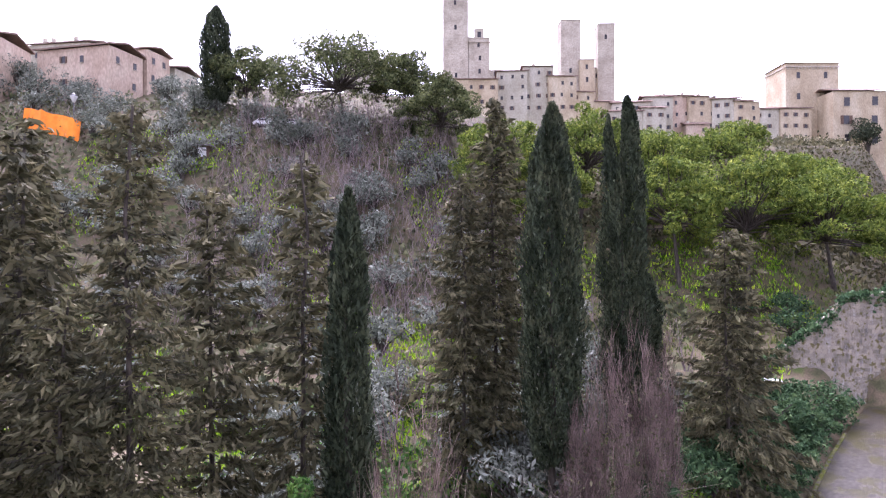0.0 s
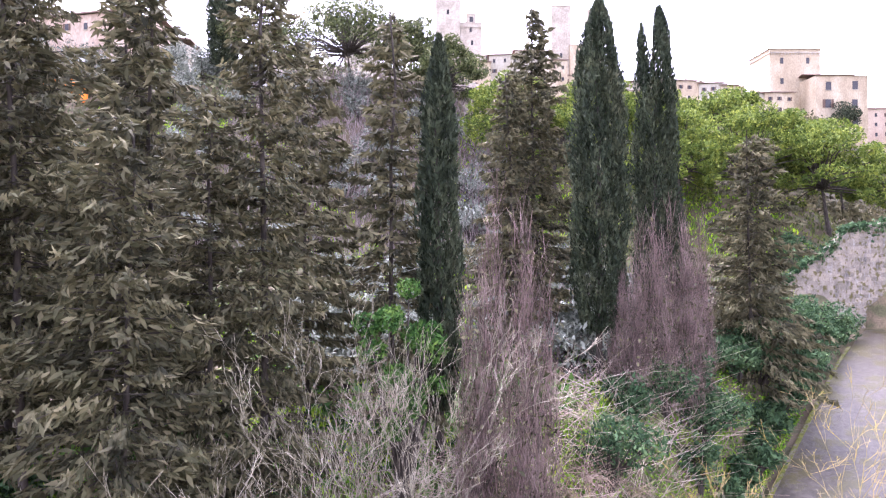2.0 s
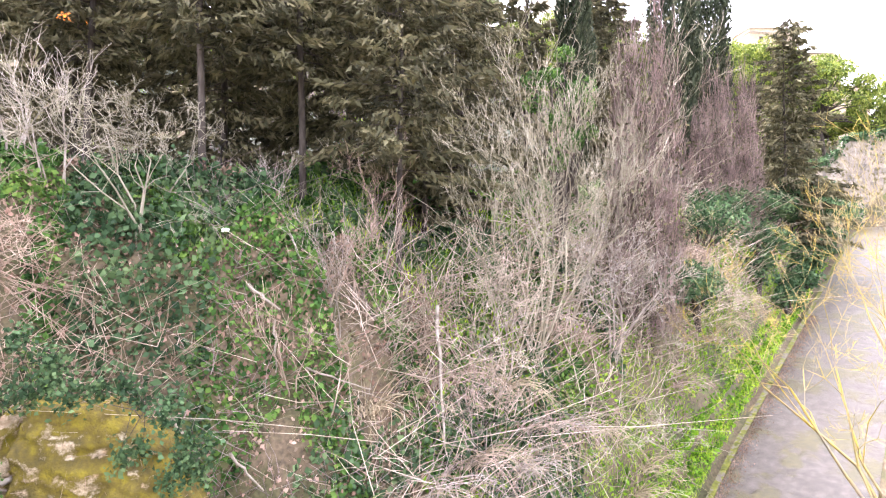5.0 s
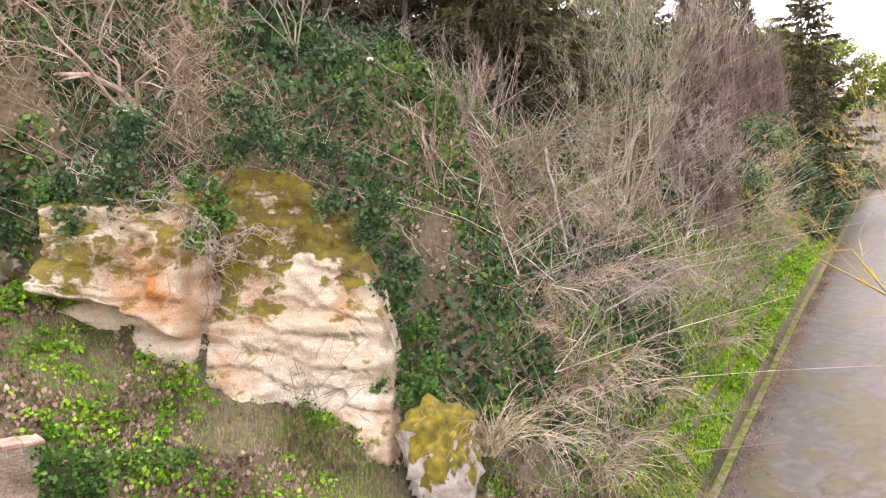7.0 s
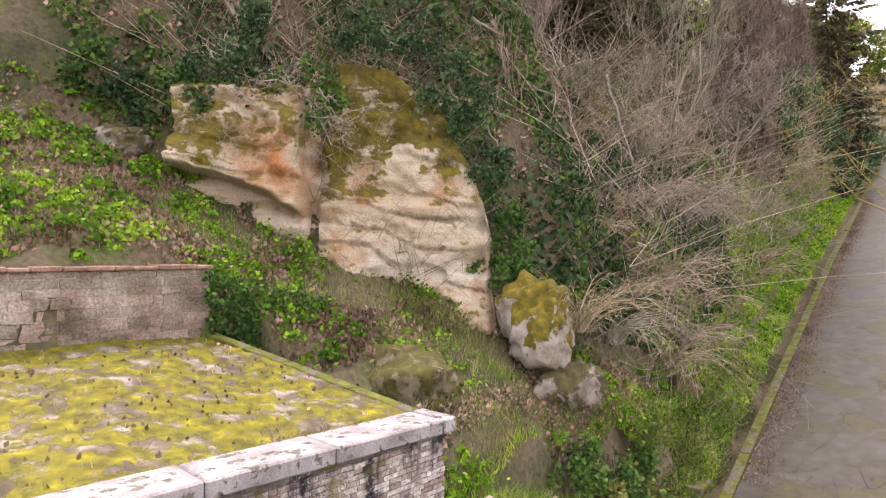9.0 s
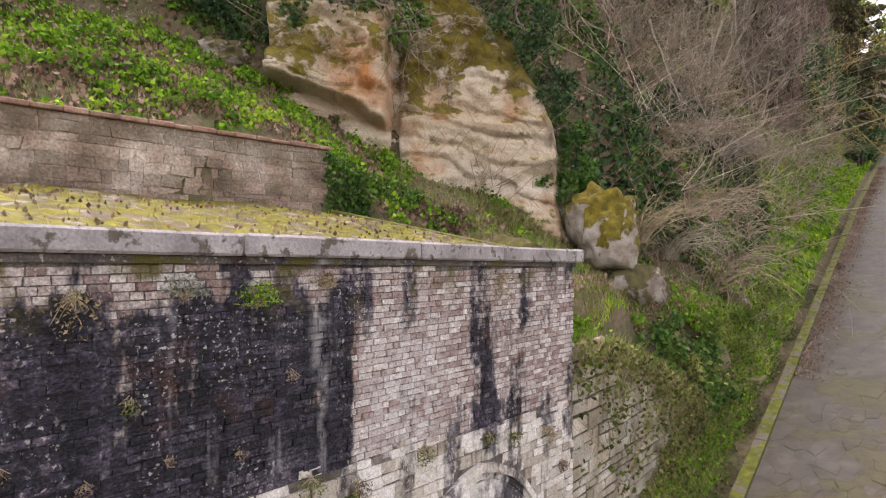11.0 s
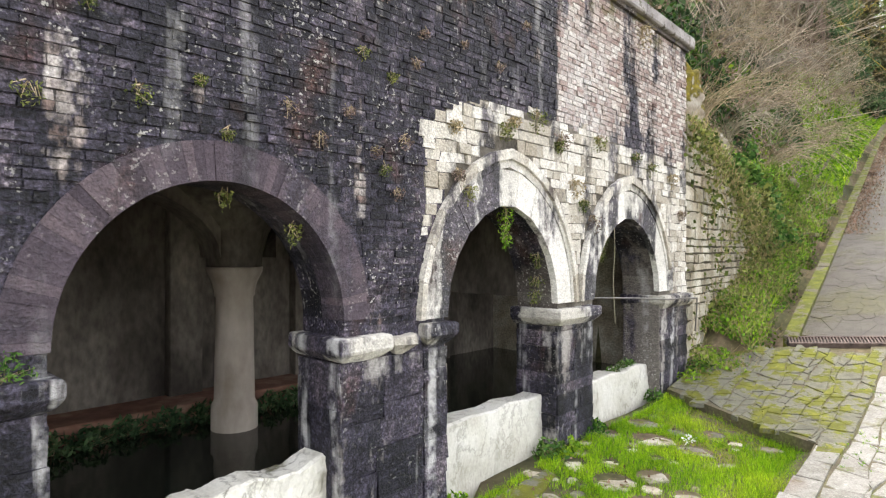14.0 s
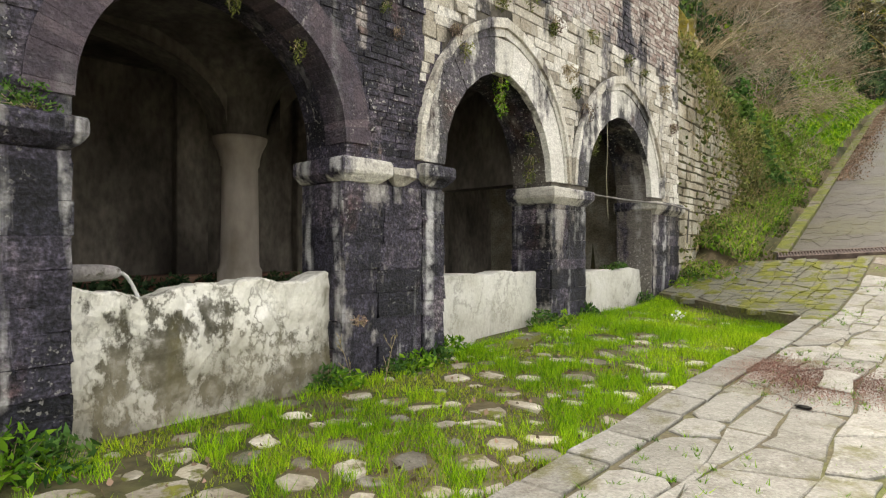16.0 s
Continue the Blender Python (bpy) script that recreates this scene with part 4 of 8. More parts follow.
def vault(u0, u1, w0, w1, zs, rise):
    """A plain barrel between two lines, its arch seen from the front."""
    n = 18
    v, f = [], []
    for i in range(n + 1):
        a = math.pi * i / n
        u = (u0 + u1) / 2 - (u1 - u0) / 2 * math.cos(a)
        zc = zs + rise * math.sin(a)
        v += [(u, w0, zc), (u, w1, zc), (u, w0, 3.36), (u, w1, 3.36)]
    for i in range(n):
        b = 4 * i
        f += [(b, b + 1, b + 5, b + 4), (b, b + 4, b + 6, b + 2), (b + 1, b + 3, b + 7, b + 5)]
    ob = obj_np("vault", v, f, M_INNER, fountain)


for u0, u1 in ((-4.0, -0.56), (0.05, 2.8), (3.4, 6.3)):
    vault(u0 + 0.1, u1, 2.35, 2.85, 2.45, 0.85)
box("inner_ledge", (-3.6, 3.3, -0.5), (2.5, 3.98, 0.62), M_INBRICK, fountain, 0.02)
box("basin_floor", (WL, TH, -0.72), (WR - 0.46, 4.0, -0.62), M_INNER, fountain)
M_WATER = mat("dark_water", [(0.006, 0.009, 0.007), (0.012, 0.016, 0.012)], scale=2, rough=0.06, bump=0.05, bump_scale=6, spec=0.5, space="World")
box("basin_water", (WL, TH - 0.2, -0.6), (WR - 0.46, 3.98, 0.42), M_WATER, fountain)

# parapets: lumpy limewashed slabs between the piers
def limewash(name, worn, ground_dirt, white=1.0):
    """White wash flaked off in patches down to dark stone, with moss streaks."""
    k = Nodes(name, 0.8)
    p = k.place(True)
    col = k.ramp(k.noise(p, 2.0, 5), (0.3, (0.52 * white, 0.50 * white, 0.45 * white)), (0.5, (0.66 * white, 0.65 * white, 0.6 * white)), (0.7, (0.73 * white, 0.72 * white, 0.69 * white)))
    g = k.noise(p, 40, 5)
    col = k.mix(0.25, col, k.ramp(g, (0.3, (0.5, 0.5, 0.5)), (0.7, (1.3, 1.3, 1.3))), "MULTIPLY")
    stone = k.ramp(k.noise(p, 9, 7, rough=0.65), (0.32, (0.03, 0.03, 0.022)), (0.5, (0.11, 0.105, 0.085)), (0.68, (0.36, 0.35, 0.33)))
    sep = k.n.new("ShaderNodeSeparateXYZ")
    k.link(p, sep.inputs[0])
    field = k.math("ADD", k.noise(p, 5.0, 10, (1.0, 1.0, 0.6), 0.72), k.math("ADD", k.span(k.noise(p, 1.1, 4), 0.38, 0.65, -0.15, 0.12), k.span(sep.outputs[2], -0.1, 0.65, 0.05 + worn, -0.05 + worn)))
    flake = k.span(field, 0.56, 0.62)
    col = k.mix(flake, col, stone)
    vein = k.math("MULTIPLY", k.span(k.math("ABSOLUTE", k.math("SUBTRACT", k.noise(p, 3.6, 7, (1.0, 1.0, 0.75), 0.62), 0.5), 0.0), 0.0, 0.035, 1, 0), k.span(k.noise(p, 1.7, 4), 0.40, 0.60, 0.0, 0.85 * ground_dirt))
    col = k.mix(vein, col, (0.075, 0.07, 0.05))
    run = k.math("MULTIPLY", k.span(k.noise(p, 1.0, 6, (3.0, 3.0, 0.5)), 0.54, 0.64), k.span(k.noise(p, 5, 5), 0.4, 0.6))
    col = k.mix(k.math("MULTIPLY", run, 0.85 * ground_dirt), col, (0.075, 0.065, 0.018))
    soiled = k.math("MULTIPLY", k.span(k.math("ADD", sep.outputs[2], k.math("MULTIPLY", k.noise(p, 4, 6), 0.5)), 0.15, 0.75, 1, 0), 0.6 * ground_dirt)
    col = k.mix(soiled, col, (0.19, 0.165, 0.11))
    return k.finish(col, k.math("SUBTRACT", k.math("MULTIPLY", g, 0.3), flake), 0.6, 0.012)


M_LIME = limewash("peeling_limewash", 0.02, 1.0)
M_LIMEFAR = limewash("soiled_limewash", -0.2, 0.5, 0.85)


def parapet(l, r, tops, material, w0=0.20, w1=0.50, lump=0.05):
    n, m = 110, 30
    v, f = [], []
    ph = rng.uniform(0, 9)
    for i in range(n + 1):
        t = i / n
        u = l + (r - l) * t
        zt = np.interp(t, np.linspace(0, 1, len(tops)), tops) + 0.012 * math.sin(17 * t + ph) + 0.05 * noise.fractal(Vector((u * 3.0, ph, 4.2)), 0.8, 2.1, 4) * lump / 0.05
        for j in range(m + 1):
            zc = -0.5 + (zt + 0.5) * j / m
            v.append((u, w0 - 0.03 * (1 - j / m) + 0.014 * math.sin(7 * t + 0.2 * j + ph) + lump * noise.fractal(Vector((u * 2.2 + ph, zc * 2.2, 1.5)), 0.8, 2.1, 5) + rng.normal(0, 0.0015), zc))
        v.append((u, w0 + 0.03, zt + 0.018))
        v.append((u, w1, zt + 0.01))
        v.append((u, w1, -0.5))
    k = m + 4
    for i in range(n):
        for j in range(k - 1):
            a, b = i * k + j, (i + 1) * k + j
            f.append((a, b, b + 1, a + 1))
    ob = obj_np("parapet", v, f, material, fountain, smooth=True)
    ob["label"] = "low limewashed parapet, peeling and mossy"


parapet(-2.80, -0.64, [0.70, 0.62, 0.60, 0.68, 0.69, 0.71, 0.69, 0.78], M_LIME)
parapet(0.64, 2.72, [0.66, 0.665, 0.67, 0.66], M_LIMEFAR, lump=0.015)
parapet(3.58, 5.86, [0.63, 0.64, 0.635, 0.64], M_LIMEFAR, lump=0.02)

# rear terrace wall with a tile coping
rear = empty("terrace_wall", *face_xy(6.0, -4.95), 6.6, "low rubble terrace wall with a reddish tile coping", "wall", kind="structure", rz=FANG)
M_TERRACE = mat("brown_rubble", [(0.12, 0.085, 0.06), (0.25, 0.195, 0.15), (0.42, 0.37, 0.315)], scale=1.3, bump_scale=25, obj=0.3, fine=0.6, bump=0.7, space="World")
M_TILE = mat("terracotta_coping", [(0.16, 0.09, 0.07), (0.26, 0.16, 0.12), (0.34, 0.25, 0.19)], scale=3, bump_scale=30, obj=0.2, fine=0.4, space="World")
box("wall_core", (-12, 0.0, 0), (0, 0.4, 1.66), M_TERRACE, rear)
rub_meshes = block_data(rng, 10, 0.085, 0.10)
rub = Pieces("stone", rub_meshes, M_TERRACE, M_TERRACE, rear, 290)
z = 0.3
while z < 1.62:
    h = rng.uniform(0.09, 0.21)
    h = min(h, 1.66 - z)
    u = 0.0
    while u > -12:
        ln = rng.uniform(0.13, 0.45)
        rub.add(at_block(u - ln / 2, -0.03 - abs(rng.normal(0, 0.012)), z + h / 2, ln - 0.015, 0.06, h - 0.015, rng.normal(0, 0.02)))
        u -= ln
    z += h
rub.close("stonework")
u = 0.06
while u > -12:
    ln = rng.uniform(0.28, 0.42)
    bm = bmesh.new()
    box_bm(bm, (u - ln + 0.008, -0.08, 1.665), (u, 0.46, 1.74 + rng.normal(0, 0.006)), 0.015)
    part("coping_tile", bm, M_TILE, rear)
    u -= ln

# rubble bank wall beside the facade
bankw = empty("bank_wall", *road_xy(-1.55, -1.36), 0, "dry rubble retaining wall, overgrown with moss and grass", "wall", kind="structure", rz=math.degrees(math.atan2(RD[1], RD[0])))
bw = Pieces("stone", block_data(rng, 10, 0.055, 0.10), M_RUBBLE, M_RUBBLE, bankw, 290)
z = -0.2
while z < 4.6:
    h = rng.uniform(0.13, 0.30)
    u = 0.02 + rng.uniform(0, 0.1)
    while u < 7.0:
        ln = rng.uniform(0.2, 0.55)
        top = np.interp(u, [0, 1.5, 3.0, 5.0, 6.0, 7.0], [4.75, 4.6, 4.1, 3.2, 2.8, 2.5])
        if z + h / 2 < top + rng.normal(0, 0.08) and z > road_z(u - 1.5) - 0.4:
            bw.add(at_block(u + ln / 2, -0.04 - abs(rng.normal(0, 0.018)), z + h / 2, ln - 0.022, 0.14, h - 0.02 - rng.uniform(0, 0.03), rng.normal(0, 0.02)))
        u += ln
    z += h
bw.close("stonework")
us_, zs_ = np.meshgrid(np.linspace(0, 7, 15), np.linspace(-0.4, 4.8, 12))
tz = np.interp(us_, [0, 1.5, 3.0, 5.0, 6.0, 7.0], [4.75, 4.6, 4.1, 3.2, 2.8, 2.5])
zs_ = np.minimum(zs_, tz)
front = np.stack([us_, 0.03 + 0 * us_, zs_], -1).reshape(-1, 3)
backp = front + np.array([0, 0.9, 0])
idx = np.arange(us_.size).reshape(us_.shape)
q1 = np.stack([idx[:-1, :-1], idx[:-1, 1:], idx[1:, 1:], idx[1:, :-1]], -1).reshape(-1, 4)
tp = np.stack([idx[-1, :-1], idx[-1, 1:], idx[-1, 1:] + us_.size, idx[-1, :-1] + us_.size], -1)
obj_np("wall_core", np.concatenate([front, backp]), np.concatenate([q1, tp]), M_EARTHJOINT, bankw)

# iron tie rail across the third arch
rail = empty("tie_rail", *face_xy(0, 0), 0, "thin iron rail across the third arch", "rail", rz=FANG)
v, f = tube_path([(3.60, 0.45, 1.86), (5.2, 0.12, 1.78), (5.8, -0.16, 1.74), (6.05, -0.2, 1.74), (6.92, -0.21, 1.70)], [0.014] * 5, 6)
obj_np("bar", v, f, M_METALBAR, rail)
v, f = tube_path([(6.92, -0.21, 1.70), (6.98, -0.18, 1.5), (7.02, -0.14, 1.1)], [0.012] * 3, 6)
obj_np("bracket", v, f, M_METALBAR, rail)

# ---- cliff and boulders ----
def fbm(p, octaves=4):
    return noise.fractal(Vector(p), 0.9, 2.1, octaves)


def cliff():
    """Sandstone outcrop: a jutting block on the left, layered pale beds on the right."""
    nx, nz = 150, 90
    v = []
    for j in range(nz + 1):
        for i in range(nx + 1):
            x = -2.9 + 8.5 * i / nx
            bottom = np.interp(x, [-2.9, -2.2, 0.9, 2.5, 5.6], [10.0, 9.4, 8.0, 7.3, 6.2])
            top = np.interp(x, [-2.9, -2.2, 0.6, 1.0, 2.8, 4.2, 5.1, 5.6], [12.4, 12.9, 13.0, 13.6, 13.5, 12.5, 10.6, 8.8])
            z = bottom + (top - bottom) * j / nz
            y = np.interp(x, [-2.9, 0.9, 5.4, 5.6], [17.2, 17.7, 18.5, 19.0]) + 0.16 * (z - 9)
            # jutting block, its underside falling to the right
            under = np.interp(x, [-2.3, -0.6, 0.8], [10.7, 10.2, 9.45]) + 0.12 * fbm((x * 1.3, 5.5, 0))
            e = min(1, max(0, (x + 2.25) / 0.25)) * min(1, max(0, (0.95 - x) / 0.12)) * min(1, max(0, (z - under) / 0.15)) * min(1, max(0, (12.95 - z) / 0.5))
            y -= np.interp(x, [-2.2, 0.9], [1.35, 1.15]) * e ** 0.55 * (1 + 0.25 * fbm((x * 0.9, 1.7, z * 0.9)))
            if x < 0.95 and z < under + 0.1:
                y -= np.interp(under - z, [-0.1, 0.0, 0.3, 1.2], [0.0, 0.25, 0.5, 0.45])
            if 0.85 < x < 1.35:
                y += 0.35 * (1 - abs(x - 1.1) / 0.25) * min(1, max(0, (z - 9.3)))
            lay = z + 0.22 * x + 0.3 * fbm((x * 0.4, 0, z * 0.4))
            bed = (lay * 1.35 + 0.5 * fbm((x * 0.35, 2.2, z * 1.6))) % 1.0
            y += (0.20 if x > 0.9 and z < 10.2 else 0.12) * (bed ** 5) * (0.5 + abs(fbm((x * 0.6, 8.8, z * 0.9))) * 1.6)
            if x > 1.2 and z < 10.2:
                y -= 0.3 * min(1, (10.2 - z) / 0.4)
            y += 0.34 * fbm((x * 0.7, 3.1, z * 0.7)) + 0.10 * fbm((x * 2.6, 7, z * 2.6), 5)
            v.append((x + 0.1 * fbm((x, 9, z)), y, z))
    idx = np.arange((nx + 1) * (nz + 1)).reshape(nz + 1, nx + 1)
    q = np.stack([idx[:-1, :-1], idx[:-1, 1:], idx[1:, 1:], idx[1:, :-1]], -1).reshape(-1, 4)
    # a back, so that the outcrop has body
    v = np.array(v)
    back = v.copy()
    back[:, 1] += 1.6
    n = len(v)
    rims = []
    for line in (idx[-1, :], idx[0, :], idx[:, 0], idx[:, -1]):
        for a, b in zip(line[:-1], line[1:]):
            rims.append((a, b, b + n, a + n))
    rock = empty("rock_outcrop", 0, 0, 0, "layered cream and rusty sandstone outcrop under yellow moss", "rock")
    allv, allf = np.concatenate([v, back]), np.concatenate([q, np.array(rims)])
    cx = v[allf[:, 0] % n, 0]
    for nm, sel, lab in (("jutting_block", cx < 1.1, "overhanging rusty block"), ("bedded_face", cx >= 1.1, "pale layered rock face")):
        ff = allf[sel]
        used, inv = np.unique(ff, return_inverse=True)
        ob = obj_np(nm, allv[used], inv.reshape(ff.shape), M_ROCK, rock, smooth=True)
        ob["label"] = lab


cliff()


def boulder(x, y, z, sx, sy, sz, material, label, seed, name="boulder"):
    bm = bmesh.new()
    bmesh.ops.create_icosphere(bm, subdivisions=4, radius=1)
    for w in bm.verts:
        d = 1 + 0.38 * fbm((w.co.x * 1.1 + seed, w.co.y * 1.1, w.co.z * 1.1)) + 0.34 * abs(fbm((w.co.x * 2.4 + seed, w.co.y * 2.4, w.co.z * 2.4))) + 0.12 * fbm((w.co.x * 6 + seed, w.co.y * 6, w.co.z * 6))
        c = w.co * d
        c = Vector([math.copysign(abs(t) ** 0.8, t) for t in c])
        w.co = (c.x * sx, c.y * sy, c.z * sz)
    for f in bm.faces:
        f.smooth = True
    ob = part(name, bm, material, None)
    ob.location = (x, y, z)
    ob.rotation_euler = (0, 0, seed * 0.7)
    return tagged(ob, label, name)


M_BOULD = moss_stone("mossy_boulder", [(0.2, 0.16, 0.12), (0.34, 0.30, 0.25), (0.5, 0.47, 0.42)], [(0.07, 0.06, 0.008), (0.16, 0.125, 0.01), (0.26, 0.22, 0.02)], 0.42, 2.2, 0.34)
M_PALE = moss_stone("pale_boulder", [(0.12, 0.095, 0.07), (0.24, 0.21, 0.175), (0.38, 0.35, 0.31)], [(0.05, 0.045, 0.02), (0.10, 0.085, 0.03), (0.11, 0.115, 0.02)], 0.5, 1.6, 0.12)
M_DULLMOSS = moss_stone("dull_mossy_rock", [(0.11, 0.09, 0.055), (0.19, 0.16, 0.10), (0.29, 0.255, 0.18)], [(0.05, 0.047, 0.014), (0.10, 0.09, 0.02), (0.16, 0.14, 0.028)], 0.45, 1.8, 0.08)
boulder(6.6, 17.5, 6.75, 0.95, 0.8, 1.1, M_BOULD, "tall boulder capped with thick golden moss", 2.0)
boulder(7.3, 17.25, 5.15, 1.0, 0.6, 0.7, M_PALE, "cracked pale grey boulder on the slope", 5.0)
boulder(5.0, 17.2, 5.9, 0.85, 0.5, 0.4, M_PALE, "flat pale rock half buried in the bank", 7.0)
boulder(3.3, 15.2, 5.85, 1.6, 0.8, 0.75, M_DULLMOSS, "low mossy rock sunk in grass", 3.0)
boulder(11.1, 19.9, 4.6, 0.4, 0.35, 0.4, M_PALE, "small pale rock in weeds by the ditch", 9.0)
boulder(-3.6, 16.9, 11.1, 0.9, 0.5, 0.4, M_PALE, "pale ledge of rock under bushes", 4.0)
boulder(-5.2, 16.4, 11.6, 0.7, 0.5, 0.35, M_PALE, "pale ledge of rock under bushes", 6.0)

# ---- trees ----
def trunk_part(parent, h, r, lean=(0, 0), material=M_BARK, name="trunk", seed=1):
    rg = np.random.default_rng(seed)
    pts = [np.array([lean[0] * t + rg.normal(0, 0.015) * h * t * 0.4, lean[1] * t + rg.normal(0, 0.015) * h * t * 0.4, h * t - 0.6 * (t == 0)]) for t in np.linspace(0, 1, 7)]
    v, f = tube_path(pts, np.linspace(r, r * 0.25, 7), 8)
    return obj_np(name, v, f, material, parent, smooth=True), pts


def conifer(x, y, h, r, seed, skirt=0.05, dens=1.0, label="tall dark evergreen conifer with drooping feathery branches", material=None, z=None):
    rg = np.random.default_rng(seed)
    z0 = float(ground_z(x, y)) if z is None else z
    t = empty("conifer_tree", x, y, z0, label, "tree", "conifers on the bank")
    trunk_part(t, h, 0.006 * h + 0.03, (rg.normal(0, 0.3), rg.normal(0, 0.3)), seed=seed)
    nb = int(7.6 * h * dens)
    A, B, P, O = [], [], [], []
    for i in range(nb):
        q = skirt + (1 - skirt) * (i / nb) ** 0.9
        zc = q * h
        ln = 1.15 * r * (0.12 + (1 - q) ** 0.7) * rg.uniform(0.55, 1.2)
        a = i * 2.399 + rg.normal(0, 0.3)
        d = np.array([math.cos(a), math.sin(a), 0.25 - 0.35 * (1 - q) + rg.normal(0, 0.08)])
        p0 = np.array([0, 0, zc])
        tip = p0 + d * ln + np.array([0, 0, -0.1 * ln * ln * 0.3])
        A.append(p0), B.append(tip)
        n = max(3, int(ln * 6))
        side = np.array([-d[1], d[0], 0.0])
        for k in range(n):
            w = 0.2 + 0.8 * (k + rg.random()) / n
            m = 7 if y < 33 else 4
            c = p0 + (tip - p0) * w
            off = side * rg.normal(0, 0.30, (m, 1)) * (1.25 - w) * min(1.2, ln * 0.6) + rg.normal(0, 0.07, (m, 3))
            off[:, 2] -= np.linalg.norm(off, axis=1) * 0.35
            P.append(c + off)
            O.append(np.repeat([d + np.array([0, 0, -0.35])], m, 0))
    P, O = np.concatenate(P), np.concatenate(O)
    v, f = leaves_np(P, 0.34 if y < 33 else 0.52, 0.0, rg, 0.30, 0.3, O)
    obj_np("crown", v, f, material or M_CONIFER, t)
    A, B = np.array(A), np.array(B)
    v, f = tubes_np(A, B, np.full(len(A), 0.03), np.full(len(A), 0.008))
    obj_np("branchwork", v, f, M_BARK, t)
    return t


def cypress(x, y, h, r, seed, bare=0.12, label="slender dark green columnar cypress", tips=1, leaf=0.3, dens=1.0, z=None):
    rg = np.random.default_rng(seed)
    z0 = float(ground_z(x, y)) if z is None else z
    t = empty("cypress_tree", x, y, z0, label, "tree", "cypresses")
    trunk_part(t, h * 0.8, 0.22, seed=seed)
    P, O = [], []
    n = int(680 * h * r * dens)
    q = rg.uniform(bare, 1, n) ** 0.95
    prof = np.interp(q, [0, bare, 0.25, 0.55, 0.8, 0.93, 1.0], [0.4, 0.6, 0.95, 1.0, 0.8, 0.46, 0.05]) * r
    a = rg.uniform(0, 2 * np.pi, n)
    lump = 1 + 0.17 * np.sin(5 * a + 9 * q + seed) + 0.13 * np.sin(3 * a - 23 * q) + 0.12 * np.sin(11 * a + 37 * q)
    rad = prof * lump * rg.uniform(0.55, 1.04, n) ** 0.5
    P = np.stack([rad * np.cos(a), rad * np.sin(a), q * h], 1)
    O = np.stack([0.45 * np.cos(a), 0.45 * np.sin(a), np.full(n, 1.3)], 1)
    if tips == 2:
        m = P[:, 0] > -0.15 * r
        up = q > 0.80
        P[up, 0] += np.where(m[up], 0.15, -0.62) * (q[up] - 0.80) / 0.20 * r
        P[up & ~m, 2] -= 0.7 * (q[up & ~m] - 0.80) / 0.20
    v, f = leaves_np(P, leaf, 0.2, rg, 0.36, 0, O)
    obj_np("crown", v, f, M_CYPRESS, t)
    return t


def clumps(rg, centers, radii, per, flat=0.7):
    P = []
    for c, r in zip(centers, radii):
        d = rg.normal(size=(per, 3))
        d /= np.linalg.norm(d, axis=1, keepdims=True)
        d *= (rg.uniform(0.35, 1, per) ** 0.4)[:, None] * r
        d[:, 2] *= flat
        P.append(np.array(c) + d)
    return np.concatenate(P)


def umbrella_pine(x, y, h, r, seed, z=None, flat=0.45, leaf=0.46, per=200, label="umbrella pine with a broad bright green crown", deep=0.5, material=None):
    rg = np.random.default_rng(seed)
    z0 = float(ground_z(x, y)) if z is None else z
    t = empty("umbrella_pine", x, y, z0, label, "tree", "umbrella pines")
    ht = h * (1 - 0.72 * deep)
    _, pts = trunk_part(t, ht * 1.05, 0.34, (rg.normal(0, 1.0), rg.normal(0, 0.8)), seed=seed)
    hub = pts[-2]
    C, R = [], []
    n = int(34 + 5.0 * r)
    for i in range(n):
        a = rg.uniform(0, 2 * np.pi)
        q = math.sqrt(rg.random())
        rr = r * q * rg.uniform(0.85, 1.05)
        zc = h - 0.9 - (h * deep * 0.55) * q ** 2.4 + rg.normal(0, 0.5) - rg.random() ** 2 * h * deep * 0.45
        C.append((hub[0] + rr * math.cos(a), hub[1] + rr * math.sin(a), zc))
        R.append(r * rg.uniform(0.16, 0.27))
    P = clumps(rg, C, R, per, flat + 0.15)
    v, f = leaves_np(P, leaf, 0.5, rg, 0.4)
    obj_np("crown", v, f, material or M_PINE, t)
    C = np.array(C)
    k = np.repeat([hub], len(C), 0) + rg.normal(0, 0.25, C.shape)
    mid = (k + C) / 2 + np.array([0, 0, 0.4])
    v1, f1 = tubes_np(k, mid, np.full(len(C), 0.13), np.full(len(C), 0.08), 5)
    v2, f2 = tubes_np(mid, C, np.full(len(C), 0.08), np.full(len(C), 0.03), 5)
    obj_np("branchwork", np.concatenate([v1, v2]), np.concatenate([f1, f2 + len(v1)]), M_BARK, t)
    return t


